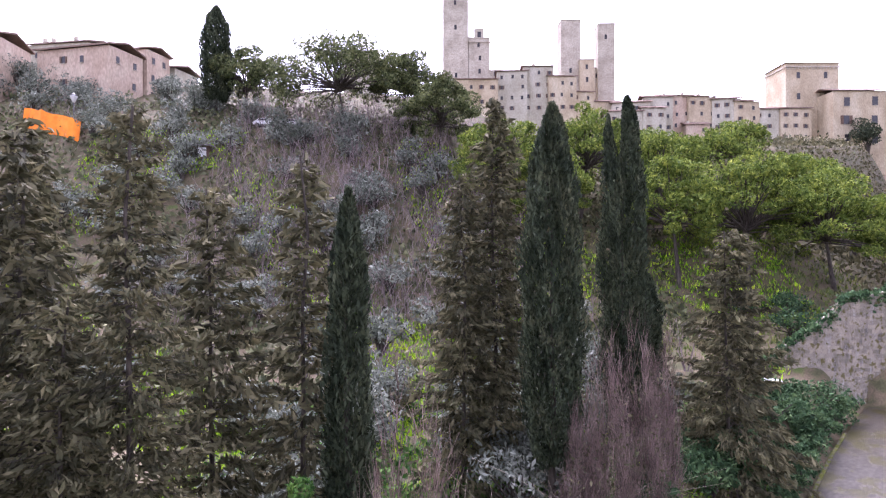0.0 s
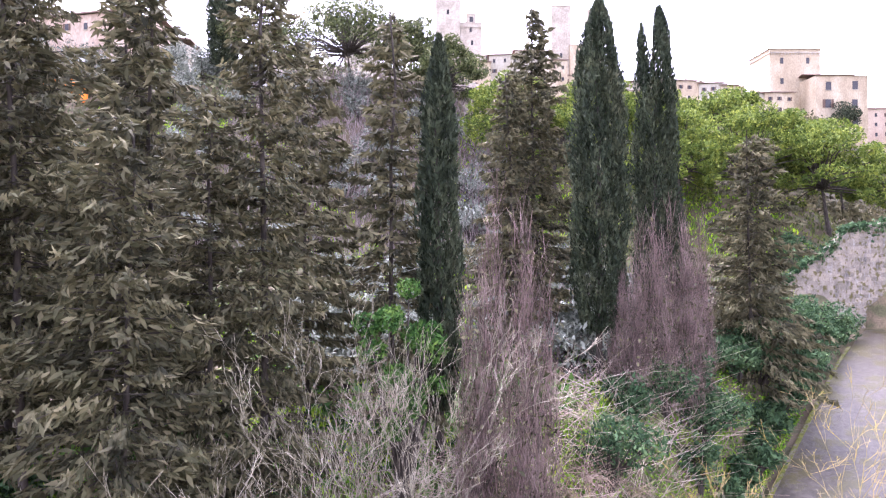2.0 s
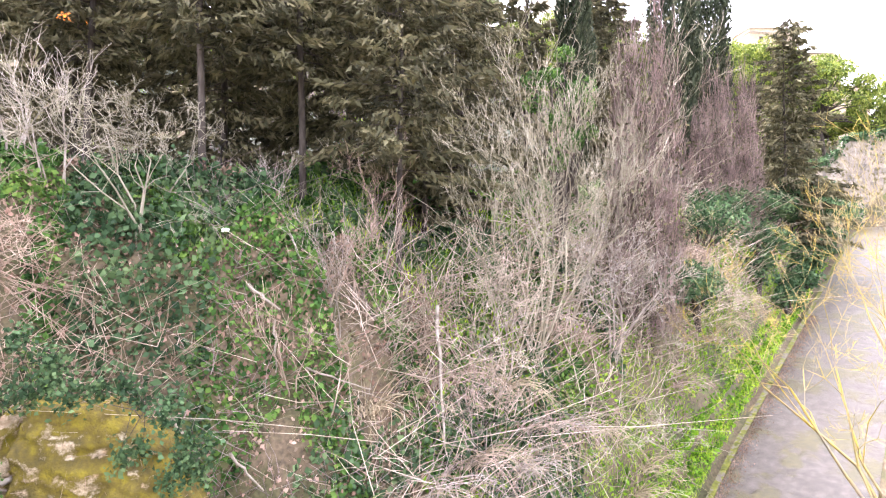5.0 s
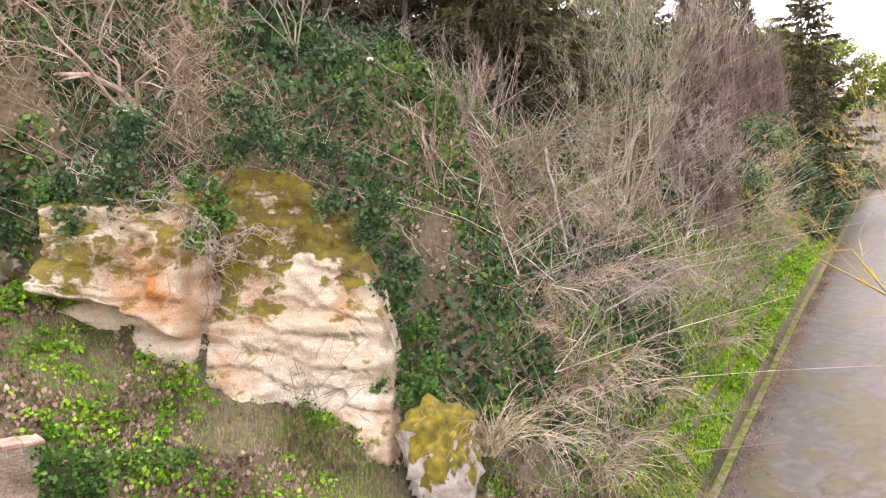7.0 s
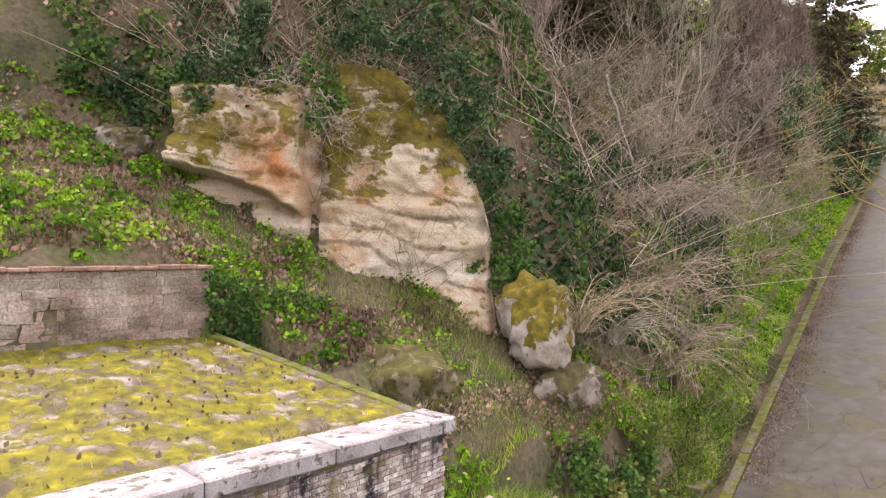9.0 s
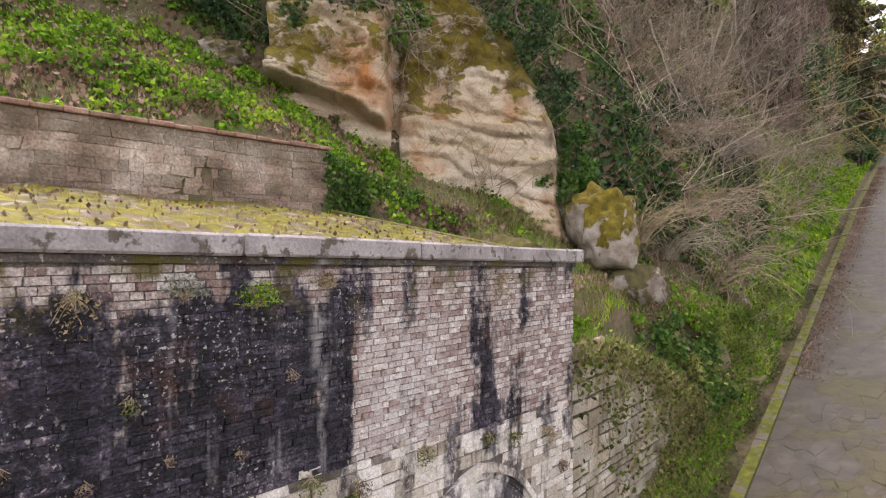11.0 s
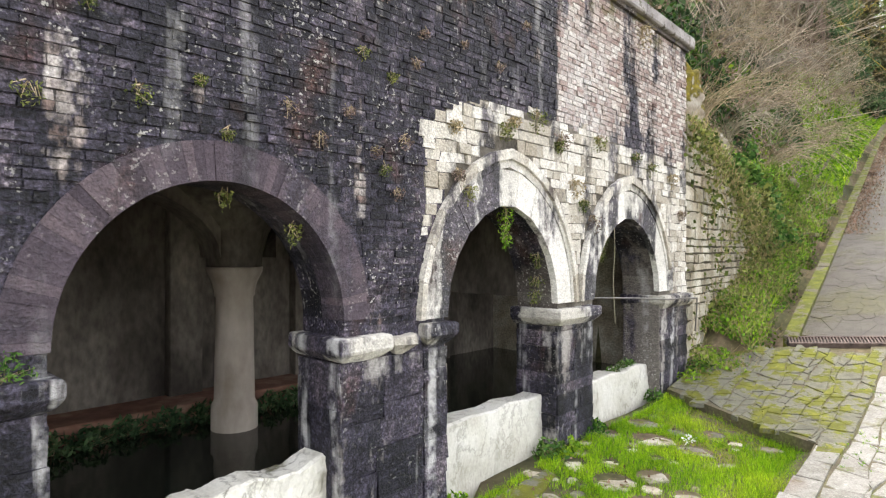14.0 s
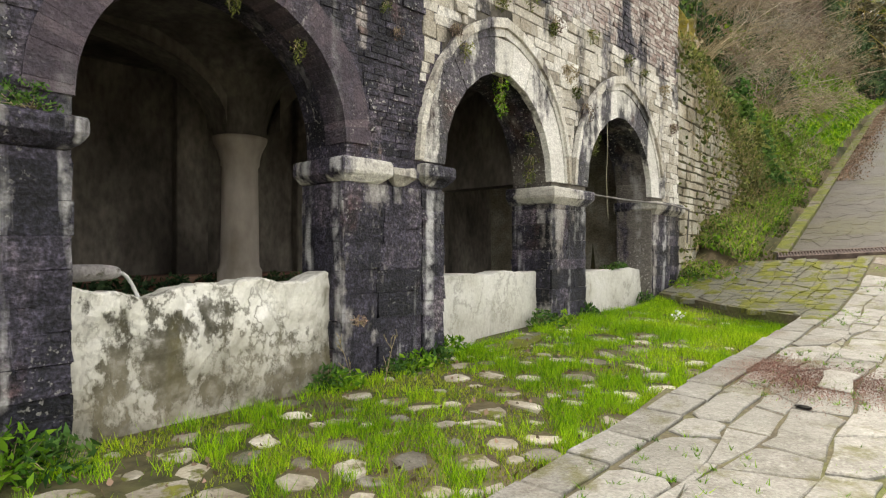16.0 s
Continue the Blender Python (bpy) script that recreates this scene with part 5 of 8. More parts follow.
def bush_tree(x, y, h, r, seed, material, label, name="olive_tree", group="olive trees", leaf=0.4, per=130, n=14, z=None, cat="tree"):
    rg = np.random.default_rng(seed)
    z0 = float(ground_z(x, y)) if z is None else z
    t = empty(name, x, y, z0, label, cat, group)
    C = np.stack([rg.normal(0, 0.42, n) * r, rg.normal(0, 0.42, n) * r, h * rg.uniform(0.35, 0.85, n)], 1)
    P = clumps(rg, C, r * rg.uniform(0.35, 0.6, n), per, 0.8)
    v, f = leaves_np(P, leaf, 0.4, rg, 0.4)
    obj_np("crown", v, f, material, t)
    base = np.repeat([[0.0, 0, -0.3]], n, 0) + rg.normal(0, 0.08, (n, 3)) * np.array([1, 1, 0])
    fork = base * 0.4 + C * 0.3
    fork[:, 2] = h * 0.25
    v1, f1 = tubes_np(base, fork, np.full(n, 0.14), np.full(n, 0.09), 5)
    v2, f2 = tubes_np(fork, C, np.full(n, 0.09), np.full(n, 0.02), 4)
    obj_np("trunk", np.concatenate([v1, v2]), np.concatenate([f1, f2 + len(v1)]), M_BARK, t)
    return t


def bare_tree(x, y, seed, stems, h, r0, depth, material, label, name="bare_tree", group="bare trees", spread=0.5, fan=0.5, split=3, z=None, lean=(0, 0), min_r=0.006, cat="tree", segs=3, rise=0.15, shrink=0.62, bend=0.15):
    rg = np.random.default_rng(seed)
    z0 = float(ground_z(x, y)) if z is None else z
    t = empty(name, x, y, z0, label, cat, group)
    parts_ = []
    for i in range(stems):
        a = rg.uniform(0, 2 * np.pi)
        d = np.array([math.cos(a) * fan * rg.random() + lean[0], math.sin(a) * fan * rg.random() + lean[1], 1.0])
        parts_.append(branching(rg, (rg.normal(0, 0.12), rg.normal(0, 0.12), -0.3), d, h * rg.uniform(0.75, 1.05), r0 * rg.uniform(0.6, 1.1), depth, split, spread, rise, bend, segs, shrink, min_r))
    for A, B, RA, RB in parts_:
        v, f = tubes_np(A, B, RA, RB, 3)
        obj_np("stem", v, f, material, t)
    return t


# conifers along the top of the bank
for k, (x, y, h, r) in enumerate([(2.4, 25.6, 17, 3.6), (5.2, 28.0, 19, 3.6), (8.9, 26.6, 15, 3.4), (11.0, 31.9, 21, 3.2), (6.0, 33, 19, 3.4), (1.0, 31, 20, 3.6), (9.6, 30.4, 15.5, 3.0), (14.7, 38, 19, 2.8),
                                  (-2.5, 27.0, 18, 3.8), (-5.5, 31.0, 19, 3.8), (-9.0, 27.5, 17, 3.6), (3.0, 37, 20, 3.4), (11.0, 37.5, 17, 3.2), (-12.5, 31, 18, 3.6), (-2.0, 36, 19, 3.6), (-6.5, 38, 18, 3.6), (-10.5, 37, 19, 3.6), (0.5, 41, 18, 3.4)]):
    conifer(x, y, h, r, 100 + k, skirt=0.24 if y < 29.5 else 0.06, dens=0.75 if y > 32.5 else 1.0)
conifer(22.5, 52.6, 24.5, 3.4, 120, label="spire-topped grey-green conifer with sparse brown lower branches")
conifer(20.6, 50.0, 19.5, 3.0, 121)
conifer(38.0, 54.8, 18.5, 4.2, 122, skirt=0.05, label="broad blue-green cedar with layered branches beside the lane", z=17.0)
conifer(40.5, 60.0, 12, 3.4, 123, skirt=0.05, z=17.6)
cypress(17.0, 36.3, 18.2, 0.82, 130)
cypress(25.6, 46.4, 22.4, 1.5, 131, label="dense dark cypress with a rounded top")
cypress(30.6, 52.4, 24.6, 1.35, 132, tips=2, label="tall cypress with a forked top")
cypress(33.5, 60.0, 12.5, 1.4, 133)
cypress(-29.3, 119.3, 20, 2.5, 134, leaf=0.6, dens=0.35)


# brown leafless thickets that hang before the cypresses
def thicket(x, y, ztop, r, seed, n=2700, material=None, label="dense leafless brown thicket of hanging twigs", leafy=True):
    rg = np.random.default_rng(seed)
    z0 = float(ground_z(x, y))
    h = ztop - z0
    t = empty("thicket", x, y, z0, label, "shrub", "brown thickets")
    a = rg.uniform(0, 2 * np.pi, n)
    q = 1 - rg.uniform(0, 1, n) ** 1.3
    rad = r * np.sqrt(rg.uniform(0.1, 1, n)) * np.interp(q, [0, 0.6, 1], [1, 0.95, 0.5])
    p0 = np.stack([rad * np.cos(a), rad * np.sin(a), q * h * (0.66 + 0.2 * np.sin(3 * a + seed) + 0.14 * np.sin(7 * a)) - 0.3], 1)
    d = np.stack([rg.normal(0, 0.22, n), rg.normal(0, 0.22, n), rg.uniform(0.6, 1.4, n)], 1)
    v, f = tubes_np(p0, p0 + d * rg.uniform(0.5, 1.3, n)[:, None], np.full(n, 0.011), np.full(n, 0.005))
    obj_np("brushwood", v, f, material or M_DEAD, t)
    m = 700
    k = rg.integers(0, n, m)
    v, f = leaves_np(p0[k] + rg.normal(0, 0.25, (m, 3)), 0.24, 0.3, rg, 0.45)
    obj_np("foliage", v, f, M_CONIFER, t)
    return t


for k, (x, y, h, r) in enumerate([(19.6, 33.3, 30.5, 1.5), (20.8, 34.2, 29.0, 1.1), (18.6, 33.0, 27.5, 0.9), (28.6, 46.5, 30.0, 1.5), (30.6, 47.6, 30.5, 1.4), (32.2, 49.5, 29.5, 1.2), (27.0, 45.5, 26.5, 1.2)]):
    thicket(x, y, h, r, 140 + k)

# umbrella pines on the slope below the town
for k, (x, y, z, h, r) in enumerate([(54.0, 92.2, 28.5, 18.0, 7.4), (65.0, 93.5, 28.3, 16.2, 7.6), (45.5, 92.0, 29.5, 16.6, 6.4), (43.5, 103, 34.0, 17.5, 7.0), (35.0, 106, 39.0, 17.0, 7.4), (23.0, 99.5, 38.0, 15.0, 7.4), (74.0, 94, 27.5, 13.4, 5.4), (29.0, 97, 36.0, 12.5, 5.6), (59.5, 99, 30.0, 17.5, 6.4)]):
    umbrella_pine(x, y, h, r, 150 + k, z=z, deep=0.66, leaf=0.46, per=170)
for k, (x, y, h, r) in enumerate(((42, 118, 10, 6.0), (50, 115, 9.5, 6.4), (60, 117, 9.5, 6.4), (70, 116, 9.5, 6.4), (81, 118, 10, 6.4), (93, 121, 10, 6.4), (66, 128, 9, 6.0), (84, 130, 9, 6.0), (104, 126, 9, 6.0))):
    umbrella_pine(x, y, h, r, 180 + k, deep=0.6, leaf=0.55, per=80)
M_PINEDARK = leaf_mat("far_pine_needles", (0.05, 0.07, 0.025), (0.09, 0.11, 0.04), (0.15, 0.17, 0.07))
for k, (x, y, z, h, r) in enumerate([(-3.3, 113, 53, 17.5, 11.0), (4.5, 118, 55, 14.5, 6.5), (-25.0, 122, 57, 15, 7.5), (13.0, 110, 47, 15.5, 6.5)]):
    umbrella_pine(x, y, h, r, 160 + k, z=z, material=M_PINEDARK, deep=0.62, label="dark broad-crowned pine on the far slope")

# olives and grey shrubs on the far slope
OLV = np.random.default_rng(5)
k = 0
for yy in (62, 70, 78, 86, 94, 102, 110):
    for xx in np.arange(-58, 44, 7.5):
        x, y = xx + OLV.normal(0, 2.2), yy + OLV.normal(0, 2.5)
        if x > 20 and y > 84 or OLV.random() < 0.12:
            continue
        g = OLV.random()
        if g < 0.62:
            bush_tree(x, y, OLV.uniform(3.6, 5.6), OLV.uniform(2.2, 3.4), 200 + k, M_OLIVE, "silvery grey-green olive tree on a terrace", per=46, leaf=0.52)
        else:
            bare_tree(x, y, 200 + k, 4, OLV.uniform(2.6, 4.0), 0.09, 3, M_FARTWIG, "leafless brown tree on the terraced slope", spread=0.45, fan=0.5, min_r=0.02, segs=2)
        k += 1
for j in range(20):
    x, y = OLV.uniform(-14, 22), OLV.uniform(88, 112)
    bare_tree(x, y, 400 + j, 4, OLV.uniform(2.8, 4.6), 0.10, 3, M_FARTWIG, "leafless brown tree in a thicket", spread=0.4, fan=0.35, min_r=0.022, segs=2, group="leafless wood")
for j in range(26):
    x, y = OLV.uniform(10, 46), OLV.uniform(56, 84)
    if x > 38:
        continue
    bush_tree(x, y, OLV.uniform(2.5, 5), OLV.uniform(1.8, 3.0), 460 + j, M_OLIVE if OLV.random() < 0.6 else M_CONIFER, "grey-green shrub among grass", name="shrub", group="slope shrubs", cat="shrub", per=60)
for j in range(14):
    bush_tree(OLV.uniform(50, 72), OLV.uniform(78, 88), OLV.uniform(1.8, 3.2), OLV.uniform(1.8, 3.0), 500 + j, M_IVYDARK, "dark evergreen shrub above the retaining wall", name="shrub", group="slope shrubs", cat="shrub", per=60)
for j in range(26):
    s_ = OLV.uniform(40, 75)
    x, y = road_xy(s_, -1.5 - OLV.uniform(0, 3))
    bush_tree(x, y, OLV.uniform(1.6, 3.2), OLV.uniform(1.2, 2.2), 520 + j, M_IVYDARK, "dark ivy-covered shrub beside the lane", name="shrub", group="lane shrubs", cat="shrub", per=64, leaf=0.36)

# leafless wood and scrub on the far slope
def brush_stuff(name, n, xr, yr, ln, r, material, label, keep=None, seed=3, lean=0.25, lift=(-0.2, 0.7)):
    rg = np.random.default_rng(seed)
    x, y = rg.uniform(*xr, n), rg.uniform(*yr, n)
    if keep is not None:
        m = keep(x, y)
        x, y = x[m], y[m]
    n = len(x)
    p = np.stack([x, y, ground_z(x, y) + rg.uniform(*lift, n) * ln * 0.6], 1)
    d = np.stack([rg.normal(0, lean, n), rg.normal(0, lean, n), rg.uniform(0.3, 1.2, n)], 1) * (ln * rg.uniform(0.4, 1.2, n))[:, None]
    mid = p + d * 0.5 + rg.normal(0, 0.06, (n, 3)) * ln
    rr = np.full(n, r)
    v1, f1 = tubes_np(p, mid, rr, rr * 0.7)
    v2, f2 = tubes_np(mid, p + d, rr * 0.7, rr * 0.3)
    ob = obj_np(name, np.concatenate([v1, v2]), np.concatenate([f1, f2 + len(v1)]), material)
    return tagged(ob, label, "brushwood", kind="stuff")


brush_stuff("leafless_wood", 4800, (-22, 26), (80, 124), 4.5, 0.04, M_FARTWIG, "leafless grey-brown wood on the far slope", seed=31)
brush_stuff("grey_scrub", 1200, (-70, -5), (70, 122), 2.2, 0.03, M_FARTWIG, "grey leafless scrub on the terraces", seed=32)
FARL = np.random.default_rng(33)
fx_, fy_ = FARL.uniform(-75, 45, 24000), FARL.uniform(58, 124, 24000)
fk = (road_sl(fx_, fy_)[1] < -5) & (np.sin(0.21 * fx_ + 2 * np.sin(0.13 * fy_)) * np.sin(0.23 * fy_) > -0.5)
fp_ = np.stack([fx_, fy_, ground_z(fx_, fy_) + np.abs(FARL.normal(0, 0.8, 24000))], 1)[fk]
lv, lf = leaves_np(fp_, 0.8, 0.4, FARL, 0.6)
tagged(obj_np("slope_scrub", lv, lf, M_SLOPELEAF), "dark green scrub covering the far slope", "scrub", kind="stuff")


# more olives between the leafless trees, scrub under the town
for j in range(20):
    x, y = FARL.uniform(-24, 24), FARL.uniform(78, 112)
    bush_tree(x, y, FARL.uniform(3.4, 5.4), FARL.uniform(2.2, 3.4), 1000 + j, M_OLIVE, "silvery grey-green olive tree on a terrace", per=46, leaf=0.52)
for j in range(24):
    x, y = FARL.uniform(-48, 12), FARL.uniform(84, 113)
    bush_tree(x, y, FARL.uniform(3.6, 5.8), FARL.uniform(2.4, 3.6), 1500 + j, M_OLIVE, "silvery grey-green olive tree on a terrace", per=46, leaf=0.52)
tx_, ty_ = FARL.uniform(26, 190, 34000), FARL.uniform(100, 222, 34000)
tp_ = np.stack([tx_, ty_, ground_z(tx_, ty_) + np.abs(FARL.normal(0, 1.0, 34000))], 1)
lv, lf = leaves_np(tp_, 0.95, 0.4, FARL, 0.5)
tagged(obj_np("town_scrub", lv, lf, M_CONIFER), "dark green scrub on the slope below the town", "scrub", kind="stuff")


def lane_bank(m0, m1, s0, s1):
    def keep(x, y):
        s, l = road_sl(x, y)
        return (-l > m0) & (-l < m1) & (s > s0) & (s < s1)
    return keep


brush_stuff("bramble_cover", 16000, (6, 45), (16, 60), 1.6, 0.013, M_TWIGRED, "red-brown bramble stems over the roadside bank", lane_bank(1.9, 8, 8.5, 48), 34, lean=0.95)
brush_stuff("pale_bramble_cover", 4500, (6, 45), (16, 60), 1.4, 0.011, M_BRUSH, "pale dry stems over the roadside bank", lane_bank(1.7, 7, 9.0, 42), 35, lean=0.7)
brush_stuff("scrub_tangle", 2600, (-11, 4), (17.6, 20.8), 1.4, 0.011, M_TWIGRED, "tangle of red-brown leafless stems above the rock", None, 37, lean=0.9, lift=(0.0, 1.0))
brush_stuff("bank_tangle", 2000, (3, 16), (18.2, 25), 1.1, 0.010, M_FARTWIG, "tangle of thin brown stems over the ivy bank", lambda x, y: lane_bank(2.2, 16, 1.0, 30)(x, y) & (np.sin(1.1 * x + 2 * np.sin(0.8 * y)) * np.sin(0.9 * y + x) > 0.0), 38, lean=1.0, lift=(0.0, 0.9))
brush_stuff("pale_bank_tangle", 500, (4, 16), (18.2, 28), 1.0, 0.011, M_PALETWIG, "pale thin dead stems crossing the ivy bank", lane_bank(2.2, 14, 3.5, 30), 39, lean=1.1, lift=(0.1, 1.0))
brush_stuff("roadside_twigs", 8500, (8, 45), (17, 60), 2.3, 0.013, M_BRUSH, "pale bare twigs rising from the roadside thicket", lane_bank(2.2, 7.5, 9.0, 45), 40, lean=1.0, lift=(0.1, 1.1))
brush_stuff("dry_bank_stems", 1500, (-10, 14), (18, 30), 0.9, 0.006, M_TWIG, "thin pale dead stems in the ivy", None, 36, lean=0.7)

# evergreen undergrowth at the feet of the thickets
for j, (x, y) in enumerate(((21.0, 35.2), (24.9, 40.5), (27.0, 44), (29.3, 46.3), (23.5, 37.0))):
    bush_tree(x, y, OLV.uniform(2.4, 3.8), OLV.uniform(1.4, 2.2), 560 + j, M_IVYDARK, "ivy-covered shrub on the bank", name="shrub", group="bank shrubs", cat="shrub", per=120, leaf=0.27)
bush_tree(15.9, 33.5, 11, 1.3, 580, M_IVY, "tree stem wrapped in bright green ivy", name="ivy_tree", group="ivy trees", per=220, leaf=0.22, n=18)

# shrubs and grass-green undergrowth on the level ground behind the conifers
UG = np.random.default_rng(61)
ux, uy = UG.uniform(4, 40, 26000), UG.uniform(30, 66, 26000)
us2, ul2 = road_sl(ux, uy)
uk = (ul2 < -6) & (np.sin(0.4 * ux + 2 * np.sin(0.3 * uy)) * np.sin(0.45 * uy) > -0.3)
up2 = np.stack([ux, uy, ground_z(ux, uy) + np.abs(UG.normal(0, 0.7, 26000))], 1)[uk]
lv, lf = leaves_np(up2, 0.42, 0.4, UG, 0.6)
tagged(obj_np("undergrowth", lv, lf, M_IVY), "green undergrowth beneath the trees", "undergrowth", kind="stuff")
for j in range(22):
    x, y = UG.uniform(8, 36), UG.uniform(40, 64)
    if road_sl(x, y)[1] > -8:
        continue
    bush_tree(x, y, UG.uniform(3, 5.5), UG.uniform(1.8, 2.8), 590 + j, M_OLIVE, "silvery grey-green olive tree on a terrace", per=60, leaf=0.4)


def ivy_clump(x, y, z, r, seed, material=M_IVYDARK, label="dark glossy ivy hanging over the rock"):
    rg = np.random.default_rng(seed)
    t = empty("ivy_clump", x, y, z, label, "ivy", "rock ivy")
    n = int(1500 * r)
    hub = rg.normal(0, 0.75, (7, 3)) * r * np.array([1, 0.35, 1.1])
    p = hub[rg.integers(0, 7, n)] + rg.normal(0, 0.25, (n, 3)) * r * np.array([1, 0.6, 1.2])
    p[:, 2] -= np.abs(p[:, 0]) * 0.3
    v, f = leaves_np(p, 0.11, 0.2, rg, 0.8)
    obj_np("foliage", v, f, material, t)
    m = 14
    v, f = tubes_np(rg.normal(0, 0.2, (m, 3)) + np.array([0, 0.4, 0.5]), p[:m], np.full(m, 0.014), np.full(m, 0.006))
    obj_np("vine", v, f, M_BARK, t)


for j, (x, y, z, r) in enumerate(((-0.9, 16.7, 12.9, 0.8), (1.1, 17.2, 12.6, 0.55), (-0.4, 17.0, 13.4, 0.7), (-1.3, 16.8, 12.4, 0.4), (4.9, 18.7, 12.0, 0.6), (5.6, 18.6, 9.4, 0.5), (5.4, 18.5, 10.8, 0.45), (5.8, 18.3, 8.4, 0.4), (3.9, 18.4, 13.2, 0.6), (6.2, 17.9, 7.7, 0.5), (-3.2, 17.0, 12.6, 0.8), (-4.6, 16.8, 12.8, 0.8), (2.2, 18.2, 14.1, 0.7))):
    ivy_clump(x, y, z, r, 615 + j, M_IVY if j % 2 else M_IVYDARK)

# bare trees and shrubs near by
bare_tree(13.8, 27.9, 600, 10, 6.2, 0.06, 5, M_TWIGOLIVE, "many-stemmed bare grey tree with upright twigs", spread=0.38, fan=0.62, min_r=0.005, segs=3, split=2, rise=0.22, bend=0.2)
bare_tree(12.8, 26.8, 601, 6, 4.2, 0.04, 5, M_TWIGOLIVE, "many-stemmed bare grey tree with upright twigs", spread=0.38, fan=0.5, min_r=0.005, split=2)
bare_tree(15.6, 30.3, 602, 5, 5.6, 0.06, 5, M_TWIGOLIVE, "many-stemmed bare grey tree with upright twigs", spread=0.3, fan=0.35, min_r=0.005, split=2)
bare_tree(17.6, 31.0, 603, 6, 3.6, 0.07, 4, M_TWIG, "sprawling leafless brown shrub", spread=0.6, fan=0.9, min_r=0.008)
bare_tree(1.2, 18.9, 604, 6, 2.6, 0.10, 5, M_TWIG, "gnarled leafless shrub with pale twisted branches above the rock", spread=0.7, fan=1.5, min_r=0.006, lean=(-0.5, -0.6), split=2, bend=0.32, rise=-0.02)
bare_tree(-1.2, 19.2, 605, 5, 2.8, 0.10, 5, M_TWIGRED, "gnarled leafless shrub with twisted red-brown branches", spread=0.6, fan=1.5, min_r=0.006, lean=(-0.3, -0.6), split=2, bend=0.3, rise=-0.02)
bare_tree(2.2, 22.2, 610, 6, 2.7, 0.05, 5, M_PALETWIG, "pale-barked leafless shrub with wide forked branches", spread=0.6, fan=0.8, min_r=0.006, split=2, rise=0.1, bend=0.25)
bare_tree(-4.5, 19.0, 606, 5, 2.6, 0.09, 5, M_TWIGRED, "tangled leafless brown shrub on the bank", spread=0.6, fan=1.0, min_r=0.007, lean=(0, -0.4), split=2)
bare_tree(29.2, 27.2, 607, 3, 7.0, 0.13, 5, M_TWIGYEL, "tall bare tree with yellow lichen on its branches beside the lane", spread=0.5, fan=0.35, min_r=0.006, split=2, lean=(-0.32, 0.02))
bare_tree(26.4, 27.2, 609, 4, 6.4, 0.10, 5, M_TWIGYEL, "bare tree with yellow lichen on its branches beside the lane", spread=0.5, fan=0.4, min_r=0.006, split=2, lean=(-0.24, 0.07), bend=0.22)
bare_tree(31.5, 31.0, 608, 3, 7.0, 0.12, 5, M_TWIGYEL, "bare tree with yellow lichen on its branches beside the lane", spread=0.5, fan=0.35, min_r=0.006, split=2, lean=(-0.3, 0.0))


def arching_bush(x, y, seed, n, ln, material, label, name="arching_shrub", z=None, lean=(0, 0), droop=0.17):
    """Stems that rise from one stool and bow over."""
    rg = np.random.default_rng(seed)
    z0 = float(ground_z(x, y)) if z is None else z
    t = empty(name, x, y, z0, label, "shrub", "arching shrubs")
    A, B, RA, RB = [], [], [], []
    for i in range(n):
        a = rg.uniform(0, 2 * np.pi)
        L = ln * rg.uniform(0.5, 1.2)
        d = np.array([math.cos(a) * 0.5 + lean[0], math.sin(a) * 0.5 + lean[1], 1.0]) * 1.0
        d /= np.linalg.norm(d)
        p = np.array([rg.normal(0, 0.15), rg.normal(0, 0.15), -0.1])
        r = 0.018
        for k in range(8):
            d = d + np.array([math.cos(a) * 0.09, math.sin(a) * 0.09, -droop - 0.03 * k]) + rg.normal(0, 0.07, 3)
            d /= np.linalg.norm(d)
            e = p + d * L / 8
            A.append(p), B.append(e), RA.append(r), RB.append(r * 0.82)
            if k > 2 and rg.random() < 0.6:
                s = d + rg.normal(0, 0.5, 3)
                s /= np.linalg.norm(s)
                A.append(e), B.append(e + s * L * 0.14), RA.append(r * 0.6), RB.append(0.004)
            p, r = e, r * 0.82
    v, f = tubes_np(np.array(A), np.array(B), np.array(RA), np.array(RB))
    obj_np("brush", v, f, material, t)
    return t


M_STRAW = mat("straw_coloured_stems", [(0.18, 0.145, 0.085), (0.33, 0.27, 0.165), (0.48, 0.41, 0.28)], scale=1.0, bump=0, isl=0.35)
arching_bush(7.8, 18.5, 620, 120, 2.7, M_STRAW, "large straw-brown shrub of arching bare stems", z=6.6, lean=(0.05, -0.1), droop=0.05)
arching_bush(9.0, 19.6, 621, 90, 3.0, M_TWIGOLIVE, "straw-brown shrub of arching bare stems")
AB = np.random.default_rng(9)
for j in range(44):
    s_ = AB.uniform(9, 40)
    m_ = AB.uniform(2.2, 6.5)
    x, y = road_xy(s_, -m_)
    arching_bush(x, y, 640 + j, 42, AB.uniform(1.8, 3.2), AB.choice([0, 0, 1]) and M_STRAW or M_TWIGRED, "red-brown bramble thicket of bare stems", lean=(0.1, -0.2))
for j in range(12):
    x, y = AB.uniform(4.5, 13), AB.uniform(20.5, 27)
    bare_tree(x, y, 720 + j, 4, AB.uniform(1.2, 2.4), 0.03, 3, M_TWIG if AB.random() < 0.6 else M_TWIGRED, "thin leafless saplings on the ivy bank", name="sapling", group="bank saplings", spread=0.4, fan=0.5, min_r=0.006, split=2)
